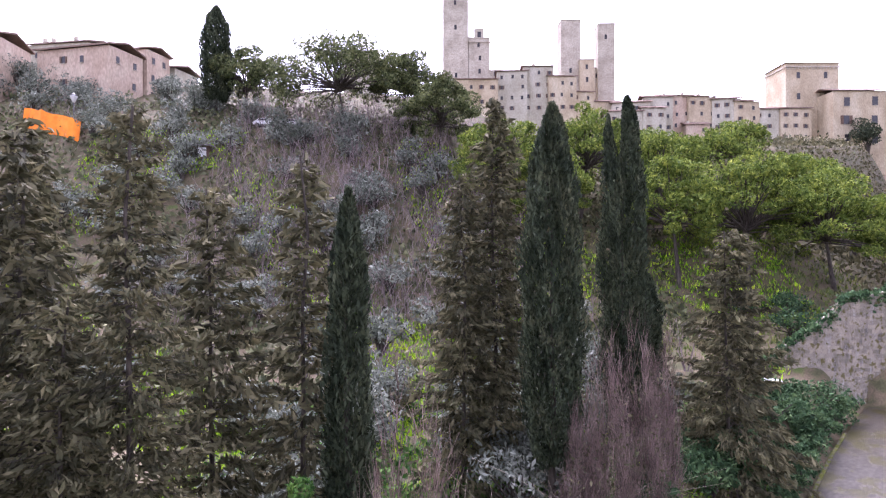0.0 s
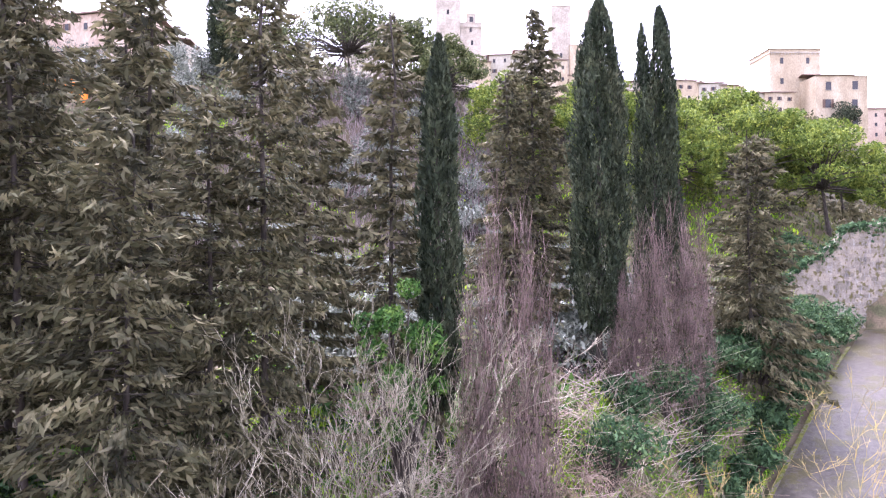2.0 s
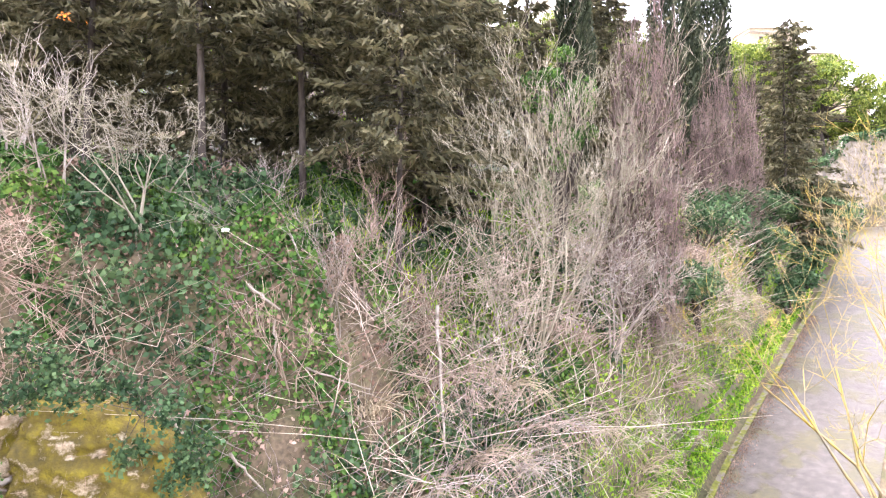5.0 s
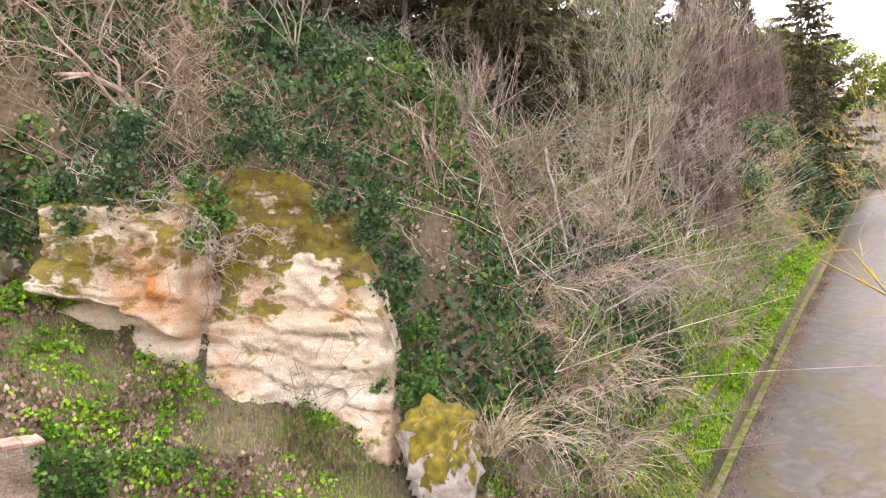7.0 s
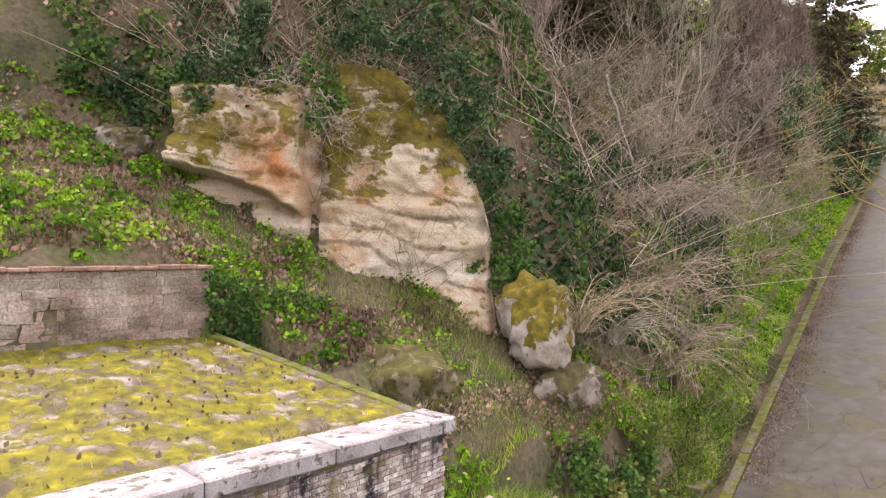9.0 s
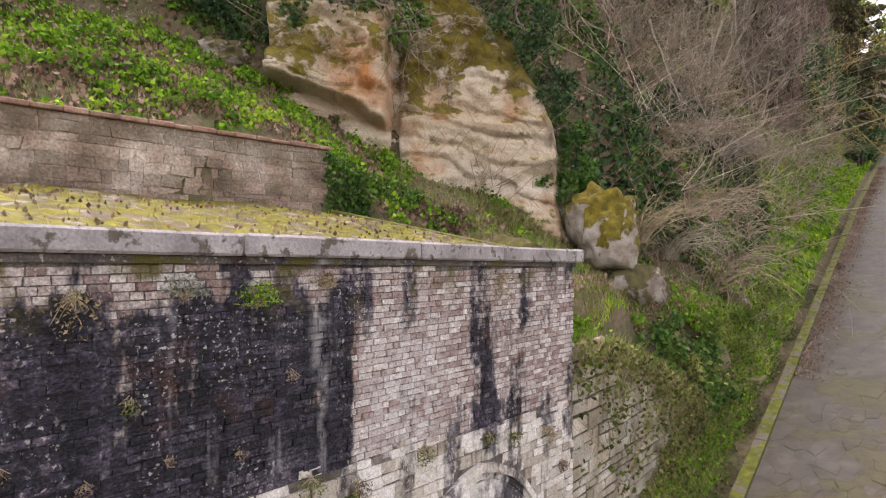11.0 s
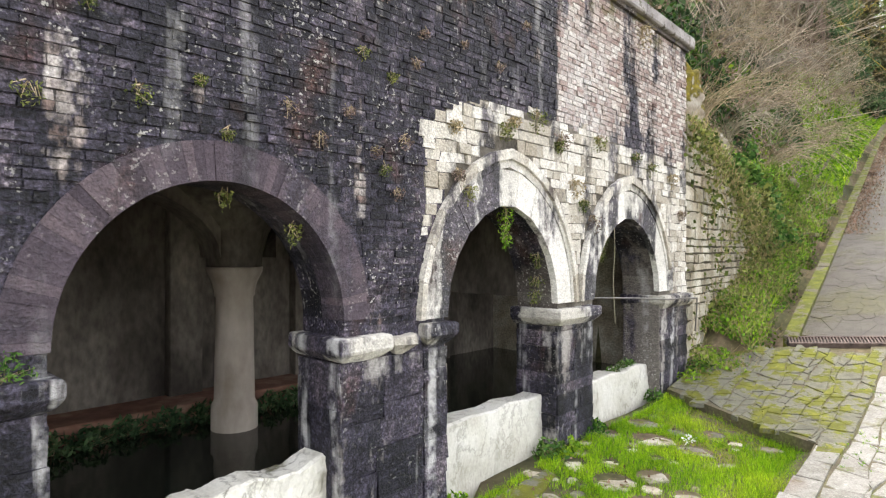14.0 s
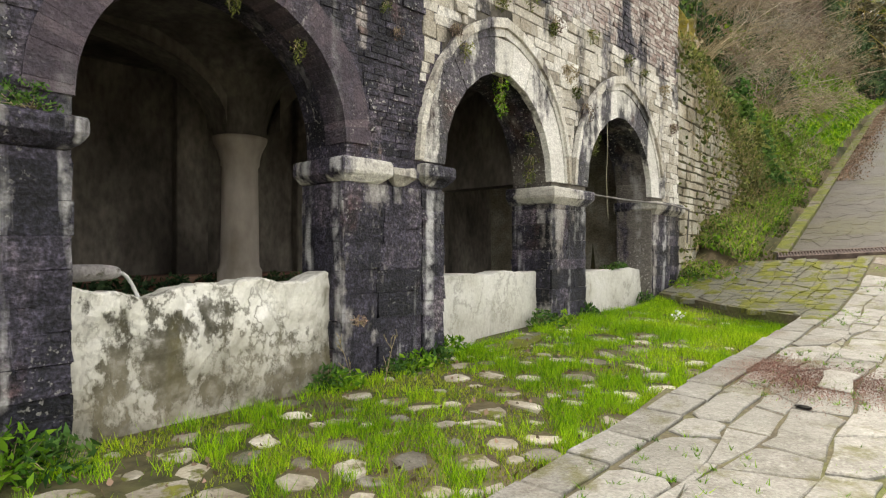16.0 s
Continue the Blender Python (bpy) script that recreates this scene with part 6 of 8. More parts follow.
for j in range(8):
    x, y = AB.uniform(-9, 0), AB.uniform(18, 24)
    bare_tree(x, y, 760 + j, 5, AB.uniform(1.6, 3.0), 0.05, 3, M_TWIG, "leafless brown scrub on the bank", name="scrub", group="bank scrub", spread=0.5, fan=0.7, min_r=0.007, split=2, cat="shrub")


for j in range(18):
    x, y = road_xy(AB.uniform(8.5, 34), -AB.uniform(2.4, 6.5))
    bare_tree(x, y, 1400 + j, 6, AB.uniform(1.3, 2.3), 0.028, 4, (M_TWIGRED, M_BRUSH, M_TWIGOLIVE)[j % 3], "wild leafless shrub of crossing brown branches", name="bare_shrub", group="roadside shrubs", spread=0.7, fan=1.2, min_r=0.007, split=2, cat="shrub", bend=0.3, rise=0.02)


M_DEADWOOD = mat("grey_deadwood", [(0.12, 0.10, 0.075), (0.24, 0.21, 0.165), (0.34, 0.3, 0.25)], scale=3, bump_scale=30, fine=0.4)


def dead_stick(x0, p1, r, name, label):
    a, b = np.array(x0, float), np.array(p1, float)
    n = 8
    pts = np.array([a + (b - a) * t for t in np.linspace(0, 1, n + 1)]) + np.random.default_rng(3).normal(0, 0.015, (n + 1, 3))
    rr = np.linspace(r, r * 0.5, n + 1)
    v, f = tube_path(pts, rr, 6)
    ob = obj_np(name, v, f, M_DEADWOOD)
    tagged(ob, label, "branch", "fallen branches")


dead_stick((10.3, 25.0, 15.2), (10.6, 22.6, 11.4), 0.07, "fallen_branch", "long pale dead trunk lying down the ivy bank")
dead_stick((5.2, 21.9, 16.1), (6.2, 21.6, 15.4), 0.06, "fallen_branch", "bent pale dead branch on the ivy bank")
dead_stick((6.9, 21.5, 13.9), (8.6, 21.9, 13.2), 0.035, "fallen_branch", "thin pale dead branch on the ivy bank")
dead_stick((6.1, 21.4, 15.2), (6.2, 21.2, 13.8), 0.035, "fallen_branch", "thin pale dead branch on the ivy bank")
dead_stick((4.4, 19.2, 13.2), (5.0, 19.3, 12.2), 0.04, "fallen_branch", "pale dead stem beside the rock")
dead_stick((5.5, 19.8, 12.2), (6.2, 20.2, 11.1), 0.04, "fallen_branch", "pale dead stem beside the rock")

for j in range(12):
    s_, m_ = AB.uniform(9, 22), AB.uniform(1.9, 5.0)
    x, y = road_xy(s_, -m_)
    arching_bush(x, y, 1100 + j, 44, AB.uniform(1.8, 3.4), M_STRAW if j % 3 else M_TWIG, "straw-coloured bramble thicket of arching bare stems", lean=(0.12, -0.25))

for j, (s_, z_, r_) in enumerate(((2.6, 4.1, 0.4), (3.4, 3.9, 0.5), (4.2, 3.6, 0.55), (4.9, 3.3, 0.6), (5.5, 3.2, 0.6), (5.9, 2.6, 0.5), (6.6, 3.0, 0.5))):
    x, y = road_xy(s_, -1.45)
    ivy_clump(x, y, z_, r_, 1200 + j, M_WEED if j % 2 else M_IVY, "low green weeds hanging over the bank wall")

for j in range(16):
    x, y = road_xy(44 + 2.1 * j, -0.9 - AB.uniform(0, 0.7))
    bush_tree(x, y, AB.uniform(1.3, 2.2), AB.uniform(0.9, 1.3), 1300 + j, M_IVYDARK, "dark ivy hedge bush along the lane", name="shrub", group="lane hedge", cat="shrub", per=50, leaf=0.34)

# ---- the hill town ----
M_WALLS = [mat("stucco_%s" % n, c, scale=0.25, bump_scale=3, fine=0.35, stretch=(1, 1, 0.5), space="World") for n, c in (
    ("ochre", [(0.35, 0.28, 0.18), (0.45, 0.37, 0.25), (0.53, 0.46, 0.33)]),
    ("pink", [(0.39, 0.29, 0.21), (0.48, 0.37, 0.28), (0.54, 0.45, 0.34)]),
    ("grey", [(0.33, 0.30, 0.22), (0.43, 0.40, 0.31), (0.51, 0.48, 0.39)]))]
M_TOWER = mat("tower_stone", [(0.30, 0.265, 0.20), (0.42, 0.375, 0.295), (0.51, 0.465, 0.375)], scale=0.2, bump_scale=2.0, fine=0.4, space="World")
M_ROOFTILE = mat("roof_tiles", [(0.16, 0.11, 0.09), (0.24, 0.17, 0.13), (0.3, 0.23, 0.18)], scale=0.6, bump_scale=6, fine=0.5, space="World")
M_PANE = mat("dark_window", [(0.02, 0.02, 0.025), (0.05, 0.045, 0.045)], scale=2, rough=0.2, bump=0)
M_METAL = mat("painted_metal", [(0.06, 0.06, 0.065), (0.10, 0.10, 0.10)], scale=5, rough=0.5, bump=0.1, metal=0.6)
M_SHUT = mat("brown_shutters", [(0.10, 0.06, 0.04), (0.15, 0.10, 0.07)], scale=3, bump=0.2)
TR = np.random.default_rng(21)


def house(x, y, z, w, d, h, rz, material, label, rows=3, cols=3, roof="gable", name="house", tower=False, skip=0.25, depth_below=8, eave=0.6, battle=False, group="town houses", win=(0.85, 1.35), side=0):
    t = empty(name, x, y, z, label, "tower" if tower else "house", group, rz=rz)
    box("wall", (-w / 2, 0, -depth_below), (w / 2, d, h), material, t)
    bm = bmesh.new()
    if roof == "gable":
        e, rise = eave, 0.16 * d
        vs_ = [bm.verts.new(p) for p in ((-w / 2 - e, -e, h + 0.02), (w / 2 + e, -e, h + 0.02), (w / 2 + e, d / 2, h + rise), (-w / 2 - e, d / 2, h + rise), (-w / 2 - e, d + e, h + 0.02), (w / 2 + e, d + e, h + 0.02))]
        top = [bm.verts.new(v.co + Vector((0, 0, 0.3))) for v in vs_]
        for q in ((0, 1, 2, 3), (3, 2, 5, 4)):
            bm.faces.new([top[i] for i in q])
            bm.faces.new([vs_[i] for i in q[::-1]])
        for a, b in ((0, 1), (1, 2), (2, 5), (5, 4), (4, 3), (3, 0)):
            bm.faces.new((vs_[a], vs_[b], top[b], top[a]))
        part("roof", bm, M_ROOFTILE, t)
    elif roof == "hip":
        e, rise = eave, 0.17 * min(w, d)
        lo_ = [bm.verts.new(p) for p in ((-w / 2 - e, -e, h + 0.02), (w / 2 + e, -e, h + 0.02), (w / 2 + e, d + e, h + 0.02), (-w / 2 - e, d + e, h + 0.02))]
        ap = bm.verts.new((0, d / 2, h + rise))
        for a in range(4):
            bm.faces.new((lo_[a], lo_[(a + 1) % 4], ap))
        bm.faces.new(lo_[::-1])
        part("roof", bm, M_ROOFTILE, t)
    else:
        box_bm(bm, (-w / 2 - 0.15, -0.15, h + 0.02), (w / 2 + 0.15, d + 0.15, h + 0.35))
        part("roof", bm, M_TOWER, t)
    if battle:
        box("cornice", (-w / 2 - 0.35, -0.35, h - 1.6), (w / 2 + 0.35, d + 0.35, h - 1.2), M_TOWER, t)
        n = int(w / 1.2)
        for i in range(n):
            u = -w / 2 + w * (i + 0.5) / n
            box("corbel", (u - 0.2, -0.32, h - 2.2), (u + 0.2, -0.01, h - 1.6), M_TOWER, t)
    ww, wh = win
    for r in range(rows):
        for c in range(side):
            if TR.random() < skip:
                continue
            yc, zc = d * (c + 0.5) / side + TR.normal(0, 0.15), h - (h * 0.92) * (r + 0.55) / rows
            wn = box("window", (w / 2 - 0.03, yc - ww / 2, zc - wh / 2), (w / 2 + 0.06, yc + ww / 2, zc + wh / 2), M_PANE, t)
            box("sill", (w / 2 + 0.065, yc - ww * 0.65, zc - wh / 2 - 0.12), (w / 2 + 0.2, yc + ww * 0.65, zc - wh / 2 - 0.002), M_TOWER, wn)
    for r in range(rows):
        for c in range(cols):
            if TR.random() < skip:
                continue
            u = -w / 2 + w * (c + 0.5) / cols + TR.normal(0, 0.15)
            zc = h - (h * 0.92) * (r + 0.55) / rows + TR.normal(0, 0.1)
            wn = box("window", (u - ww / 2, -0.06, zc - wh / 2), (u + ww / 2, 0.03, zc + wh / 2), M_PANE, t)
            if not tower:
                box("sill", (u - ww * 0.65, -0.2, zc - wh / 2 - 0.12), (u + ww * 0.65, -0.065, zc - wh / 2 - 0.002), M_TOWER, wn)
                if TR.random() < 0.45:
                    for sg in (-1, 1):
                        box("shutter", (u + sg * ww * 0.78 - ww * 0.24, -0.12, zc - wh / 2), (u + sg * ww * 0.78 + ww * 0.24, -0.065, zc + wh / 2), M_SHUT, wn)
    return t


def chimney(parent, u, v, z):
    box("chimney", (u - 0.4, v - 0.4, z), (u + 0.4, v + 0.4, z + 1.6), M_WALLS[2], parent)


# slender towers
for x, y, z, w, h, lab in ((6.0, 240, 96, 9.4, 40, "tall square medieval stone tower"), (14.8, 241, 96, 8.0, 21.5, "square stone tower with a corbelled crown"), (20.8, 243, 95, 6.0, 10.5, "short square stone tower"), (49.6, 245, 92, 7.4, 32.5, "tall slender medieval stone tower"), (55.6, 244, 88, 5.6, 21.0, "ochre brick tower beside a taller one"), (63.8, 250, 86, 6.4, 38.5, "tall slender medieval stone tower"), (60.5, 252, 86, 4.0, 22.0, "narrow stone tower behind houses")):
    tt = house(x, y, z - 3, w, w, h, 6 + TR.normal(0, 3), M_WALLS[0] if "ochre" in lab else M_TOWER, lab, rows=4, cols=1, roof="flat", name="medieval_tower", tower=True, skip=0.4, depth_below=25, battle="corbelled" in lab, group="town towers", win=(0.9, 1.8))
house(14.8, 243, 114.5, 3.4, 3.0, 4.2, 8, M_TOWER, "small bell turret on a tower", rows=1, cols=1, roof="flat", name="bell_turret", tower=True, skip=0, depth_below=1, group="town towers", win=(1.4, 2.4))

# rows of houses under the towers
ROW = [  # x, y, eaves height, width, wall height, material
    (-3, 240, 92, 14, 9, 2), (12, 229, 95.5, 26, 10, 2), (14.5, 222, 93.5, 15, 11, 0), (27, 229, 98, 11, 16, 2), (36.5, 231, 100, 11, 18, 2), (45, 230, 96, 10, 14, 0), (52, 233, 91, 9, 12, 0),
    (60, 236, 88, 12, 12, 0), (69, 230, 86, 13, 12, 2), (79, 233, 88.5, 10, 14, 2), (86, 236, 89.5, 11, 18, 1), (95, 236, 89, 10, 17, 0), (103.5, 236, 88, 10, 17, 2), (110.5, 236, 87, 9, 17, 0), (119, 238, 84.5, 12, 13, 2), (128, 238, 84.5, 11, 13, 0),
    (66, 226, 82, 12, 9, 2), (76, 226, 83, 8, 9, 2), (92, 231, 78, 8, 8, 1), (150, 241, 80, 18, 12, 1), (165, 243, 79, 18, 12, 1)]
for k, (x, y, top, w, h, mi) in enumerate(ROW):
    hh = house(x, y, top - h, w, 10, h, 5 + TR.normal(0, 4), M_WALLS[mi], ("weathered ochre", "faded pink", "grey-brown")[mi] + " stone town house with tiled roof", rows=max(2, int(h / 4)), cols=max(2, int(w / 3.2)), name="town_house", skip=0.2)
    if TR.random() < 0.6:
        chimney(hh, TR.uniform(-w / 3, w / 3), 3, h + 0.4)
house(135.0, 241, 76, 19.0, 14, 25.5, 5, M_WALLS[0], "massive square fortified tower house with corbelled cornice", rows=3, cols=2, roof="hip", name="tower_house", tower=True, battle=True, skip=0.2, win=(1.2, 2.2))
house(147.0, 233, 68, 19.0, 14, 21, 5, M_WALLS[0], "tall ochre brick palace with arched windows", rows=3, cols=2, roof="gable", name="palace", skip=0.1, win=(2.0, 3.0))

# farmhouse on the near ridge and its neighbours
fh = house(-60.65, 123.25, 60.0, 17, 9.0, 13.7, -8, M_WALLS[1], "pinkish ochre stone farmhouse with a tiled roof on the ridge", rows=3, cols=4, name="farmhouse", skip=0.35, side=2)
chimney(fh, 4.0, 4.5, 13.9)
h2 = house(-58.3, 132.6, 60.0, 16, 7.0, 16.0, -8, M_WALLS[1], "pink-washed house with a small balcony", rows=4, cols=3, name="farmhouse", skip=0.15, side=2)
box("balcony", (8.02, 2.4, 9.2), (8.9, 5.0, 10.1), M_METAL, h2)
house(-56.0, 140.0, 60.0, 15, 8.0, 14.2, -8, M_WALLS[2], "low tiled outbuilding on the ridge", rows=3, cols=2, name="farmhouse", skip=0.3, side=2)
h4 = house(-88.0, 154, 66, 17, 10, 20.0, -4, M_WALLS[2], "tall house with chimneys behind the farmhouse", rows=4, cols=4, name="farmhouse", skip=0.4)
for cu in (-6.0, -3.5, 3.0):
    chimney(h4, cu, 2.5, 20.8)
house(-77.5, 116.5, 56, 11, 12, 19.0, 12, M_WALLS[1], "tall pink house at the end of the ridge", rows=4, cols=2, name="farmhouse", skip=0.5)
house(-9.5, 150, 66, 8, 8, 14, 6, M_TOWER, "square stone tower seen behind trees", rows=2, cols=1, roof="flat", name="medieval_tower", tower=True)
for k in range(14):
    x, y = TR.uniform(-80, -30), TR.uniform(112, 128)
    bush_tree(x, y, TR.uniform(4, 7), TR.uniform(3, 4.5), 900 + k, M_OLIVE, "silvery grey-green olive tree below the farmhouse", per=90, leaf=0.5)
for k, x in enumerate((146.5, 100, 112)):
    bush_tree(x, 228, 14 if k == 0 else 6, 5 if k == 0 else 4, 930 + k, M_CYPRESS, "dark round evergreen below the houses", name="evergreen_tree", group="town evergreens", per=200, leaf=0.7, z=66)

# orange tarpaulin fence on the slope
M_ORANGE = mat("orange_net", [(0.75, 0.16, 0.01), (0.85, 0.24, 0.02), (0.9, 0.3, 0.03)], scale=0.6, bump_scale=4, bump=0.4, space="World")
tarp = empty("safety_fence", -60.5, 110.6, float(ground_z(-60.5, 110.6)), "bright orange plastic safety netting stretched on the slope", "fence", rz=-9)
v, f = [], []
for i in range(13):
    gz_ = float(ground_z(-60.5 + 12.0 * i / 12 * 0.988, 110.6 - 12.0 * i / 12 * 0.156)) - tarp.location.z
    for j in range(6):
        v.append((12.0 * i / 12, 0.25 * math.sin(i * 1.1) + 0.1 * j, gz_ + 0.3 + 3.6 * j / 5 + 0.12 * math.sin(i * 2.0)))
n = 6
for i in range(12):
    for j in range(5):
        f.append((i * n + j, (i + 1) * n + j, (i + 1) * n + j + 1, i * n + j + 1))
obj_np("netting", v + [(a, b + 0.04, c) for a, b, c in v], f + [tuple(k + 78 for k in q[::-1]) for q in f], M_ORANGE, tarp)
for i in range(0, 13, 4):
    x0, y0, z0 = v[i * 6]
    box("post", (x0 - 0.06, y0 + 0.62, z0 - 1.2), (x0 + 0.06, y0 + 0.74, z0 + 3.5), M_BARK, tarp)

# street lamp, shed, parked cars far up the slope
M_LAMPGLASS = mat("lamp_glass", [(0.7, 0.7, 0.7), (0.85, 0.85, 0.85)], scale=2, rough=0.2, bump=0)
lx, ly = -50.1, 109.7
lz = float(ground_z(lx, ly))
lamp = empty("street_lamp", lx, ly, lz, "black lantern street lamp with white glass", "lamp")
part("pole", lathe([(0.16, -0.5), (0.11, 0.6), (0.07, 5.8)], 8), M_METAL, lamp)
part("lantern", lathe([(0.2, 5.8), (0.62, 6.8), (0.66, 6.95)], 6), M_LAMPGLASS, lamp)
part("lantern_cap", lathe([(0.7, 6.95), (0.4, 7.2), (0.06, 7.45)], 6), M_METAL, lamp)
shed = empty("shed", -26.8, 106.9, float(ground_z(-26.8, 106.9)) + 0.3, "small dark open shed with a pale roof", "shed", rz=8)
box("wall", (-2.2, 0, -2), (2.2, 2.5, 1.8), M_SHUT, shed)
box("roof", (-2.6, -0.6, 1.81), (2.6, 2.9, 1.98), M_COPING, shed)
box("door", (0.2, -0.06, 0.0), (1.8, -0.004, 1.5), M_LAMPGLASS, shed)
M_CARW = mat("white_car_paint", [(0.7, 0.7, 0.7), (0.8, 0.8, 0.8)], scale=1, rough=0.25, bump=0, spec=0.6)


def car(x, y, z, rz, seed):
    t = empty("car", x, y, z, "small white parked car", "car", "parked cars", rz=rz)
    bm = bmesh.new()
    prof = [(-2.0, 0.35), (-2.05, 0.75), (-1.5, 0.95), (-0.9, 1.42), (0.6, 1.45), (1.3, 0.98), (1.95, 0.85), (2.05, 0.4)]
    a = [bm.verts.new((px_, -0.82, pz)) for px_, pz in prof]
    b = [bm.verts.new((px_, 0.82, pz)) for px_, pz in prof]
    bm.faces.new(a)
    bm.faces.new(b[::-1])
    for i in range(len(prof)):
        j = (i + 1) % len(prof)
        bm.faces.new((a[j], a[i], b[i], b[j]))
    bmesh.ops.bevel(bm, geom=list(bm.edges), offset=0.06, segments=2, affect="EDGES")
    part("body", bm, M_CARW, t)
    for sg in (-1, 1):
        bm = bmesh.new()
        w = [bm.verts.new((px_, sg * 0.826, pz)) for px_, pz in ((-1.3, 0.98), (-0.85, 1.36), (0.55, 1.38), (1.1, 1.0))]
        bm.faces.new(w if sg < 0 else w[::-1])
        part("side_window", bm, M_PANE, t)
        for wx in (-1.25, 1.25):
            wl = part("wheel", lathe([(0.2, -0.1), (0.31, -0.1), (0.33, 0), (0.31, 0.1), (0.2, 0.1)], 16), M_METAL, t)
            wl.matrix_basis = Matrix.Translation((wx, sg * 0.76, 0.32)) @ Matrix.Rotation(radians(90), 4, "X")
    return t


for k, (x, y) in enumerate(((-17.9, 114.3), (-13.5, 114.6))):
    car(x, y, float(ground_z(x, y)) - 0.15, 8, k)
car(47.6, 71.0, float(ground_z(47.6, 71.0)) - 0.25, 60, 5)

# great retaining wall at the head of the lane
ret = empty("retaining_wall", 48.6, 74.6, 16.0, "high weathered grey stone retaining wall with sloping top", "wall", kind="structure", rz=5)
M_RET = masonry("grey_ashlar", [(0.17, 0.15, 0.12), (0.26, 0.23, 0.185), (0.36, 0.31, 0.24)], stain=0.45)
M_RETJ = masonry("grey_ashlar_joined", [(0.17, 0.15, 0.12), (0.26, 0.23, 0.185), (0.36, 0.31, 0.24)], per="island", stain=0.45)
rw = Pieces("stone", block_data(rng, 6, 0.04, 0.07), M_RET, M_RETJ, ret, 250)
z = 0.0
while z < 15:
    h = rng.uniform(0.3, 0.5)
    u = 0.0
    while u < 26:
        ln = rng.uniform(0.45, 1.0)
        if z + h < np.interp(u, [0, 3, 6.5, 7.5, 12, 26], [7.5, 9.5, 12.0, 13.4, 14.2, 15]):
            rw.add(at_block(u + ln / 2, -0.05, z + h / 2, ln - 0.03, 0.1, h - 0.03), u > 4 and z > 4)
        u += ln
    z += h
rw.close("stonework")
bm = bmesh.new()
pr = [(0, -2), (26, -2), (26, 15), (12, 14.2), (7.5, 13.4), (6.5, 12.0), (3, 9.5), (0, 7.5)]
a = [bm.verts.new((u, 0.0, zz)) for u, zz in pr]
b = [bm.verts.new((u, 0.8, zz)) for u, zz in pr]
bm.faces.new(a)
bm.faces.new(b[::-1])
for i in range(len(pr)):
    j = (i + 1) % len(pr)
    bm.faces.new((a[j], a[i], b[i], b[j]))
part("wall_core", bm, M_RETJ, ret)

# ivy trailing over the top of the retaining wall
IV = np.random.default_rng(88)
iu = IV.uniform(0, 26, 5000)
iz = np.interp(iu, [0, 3, 6.5, 7.5, 12, 26], [7.5, 9.5, 12.0, 13.4, 14.2, 15]) + IV.normal(0.05, 0.22, 5000) - np.abs(IV.normal(0, 0.5, 5000)) * (np.sin(1.3 * iu) > 0.2)
c_, s_ = math.cos(radians(5)), math.sin(radians(5))
iw = IV.uniform(-0.25, 0.9, 5000)
v, f = leaves_np(np.stack([48.6 + iu * c_ - iw * s_, 74.6 + iu * s_ + iw * c_, 16.0 + iz], 1), 0.34, 0.3, IV, 0.7)
tagged(obj_np("wall_ivy", v, f, M_IVYDARK), "dark ivy trailing over the top of the retaining wall", "ivy", kind="stuff")

# ---- paving, kerb, drain ----
def slab_bm(bm, corners, z0, th, rg, inset=0.03):
    """An irregular flat stone from four or more corners given in plan, with a worn rim."""
    c = np.mean(corners, 0)
    top, rim, low = [], [], []
    for p in corners:
        d = (p - c)
        q = c + d * (1 - inset)
        top.append(bm.verts.new((q[0], q[1], q[2] + z0)))
        rim.append(bm.verts.new((p[0], p[1], p[2] + z0 - 0.007)))
        low.append(bm.verts.new((p[0], p[1], p[2] + z0 - th)))
    n = len(corners)
    bm.faces.new(top)
    for i in range(n):
        j = (i + 1) % n
        bm.faces.new((rim[i], rim[j], top[j], top[i]))
        bm.faces.new((low[i], low[j], rim[j], rim[i]))


def cut_cell(c, others, reach):
    """The polygon of points nearer to c than to any of the others."""
    poly = [c + np.array(d) * reach for d in ((-1, -1), (1, -1), (1, 1), (-1, 1))]
    for o in others:
        m, n = (c + o) / 2, o - c
        out = []
        for i in range(len(poly)):
            a, b = poly[i], poly[(i + 1) % len(poly)]
            da, db = (a - m) @ n, (b - m) @ n
            if da <= 0:
                out.append(a)
            if da * db < 0:
                out.append(a + (b - a) * da / (da - db))
        poly = out
        if len(poly) < 3:
            break
    return poly


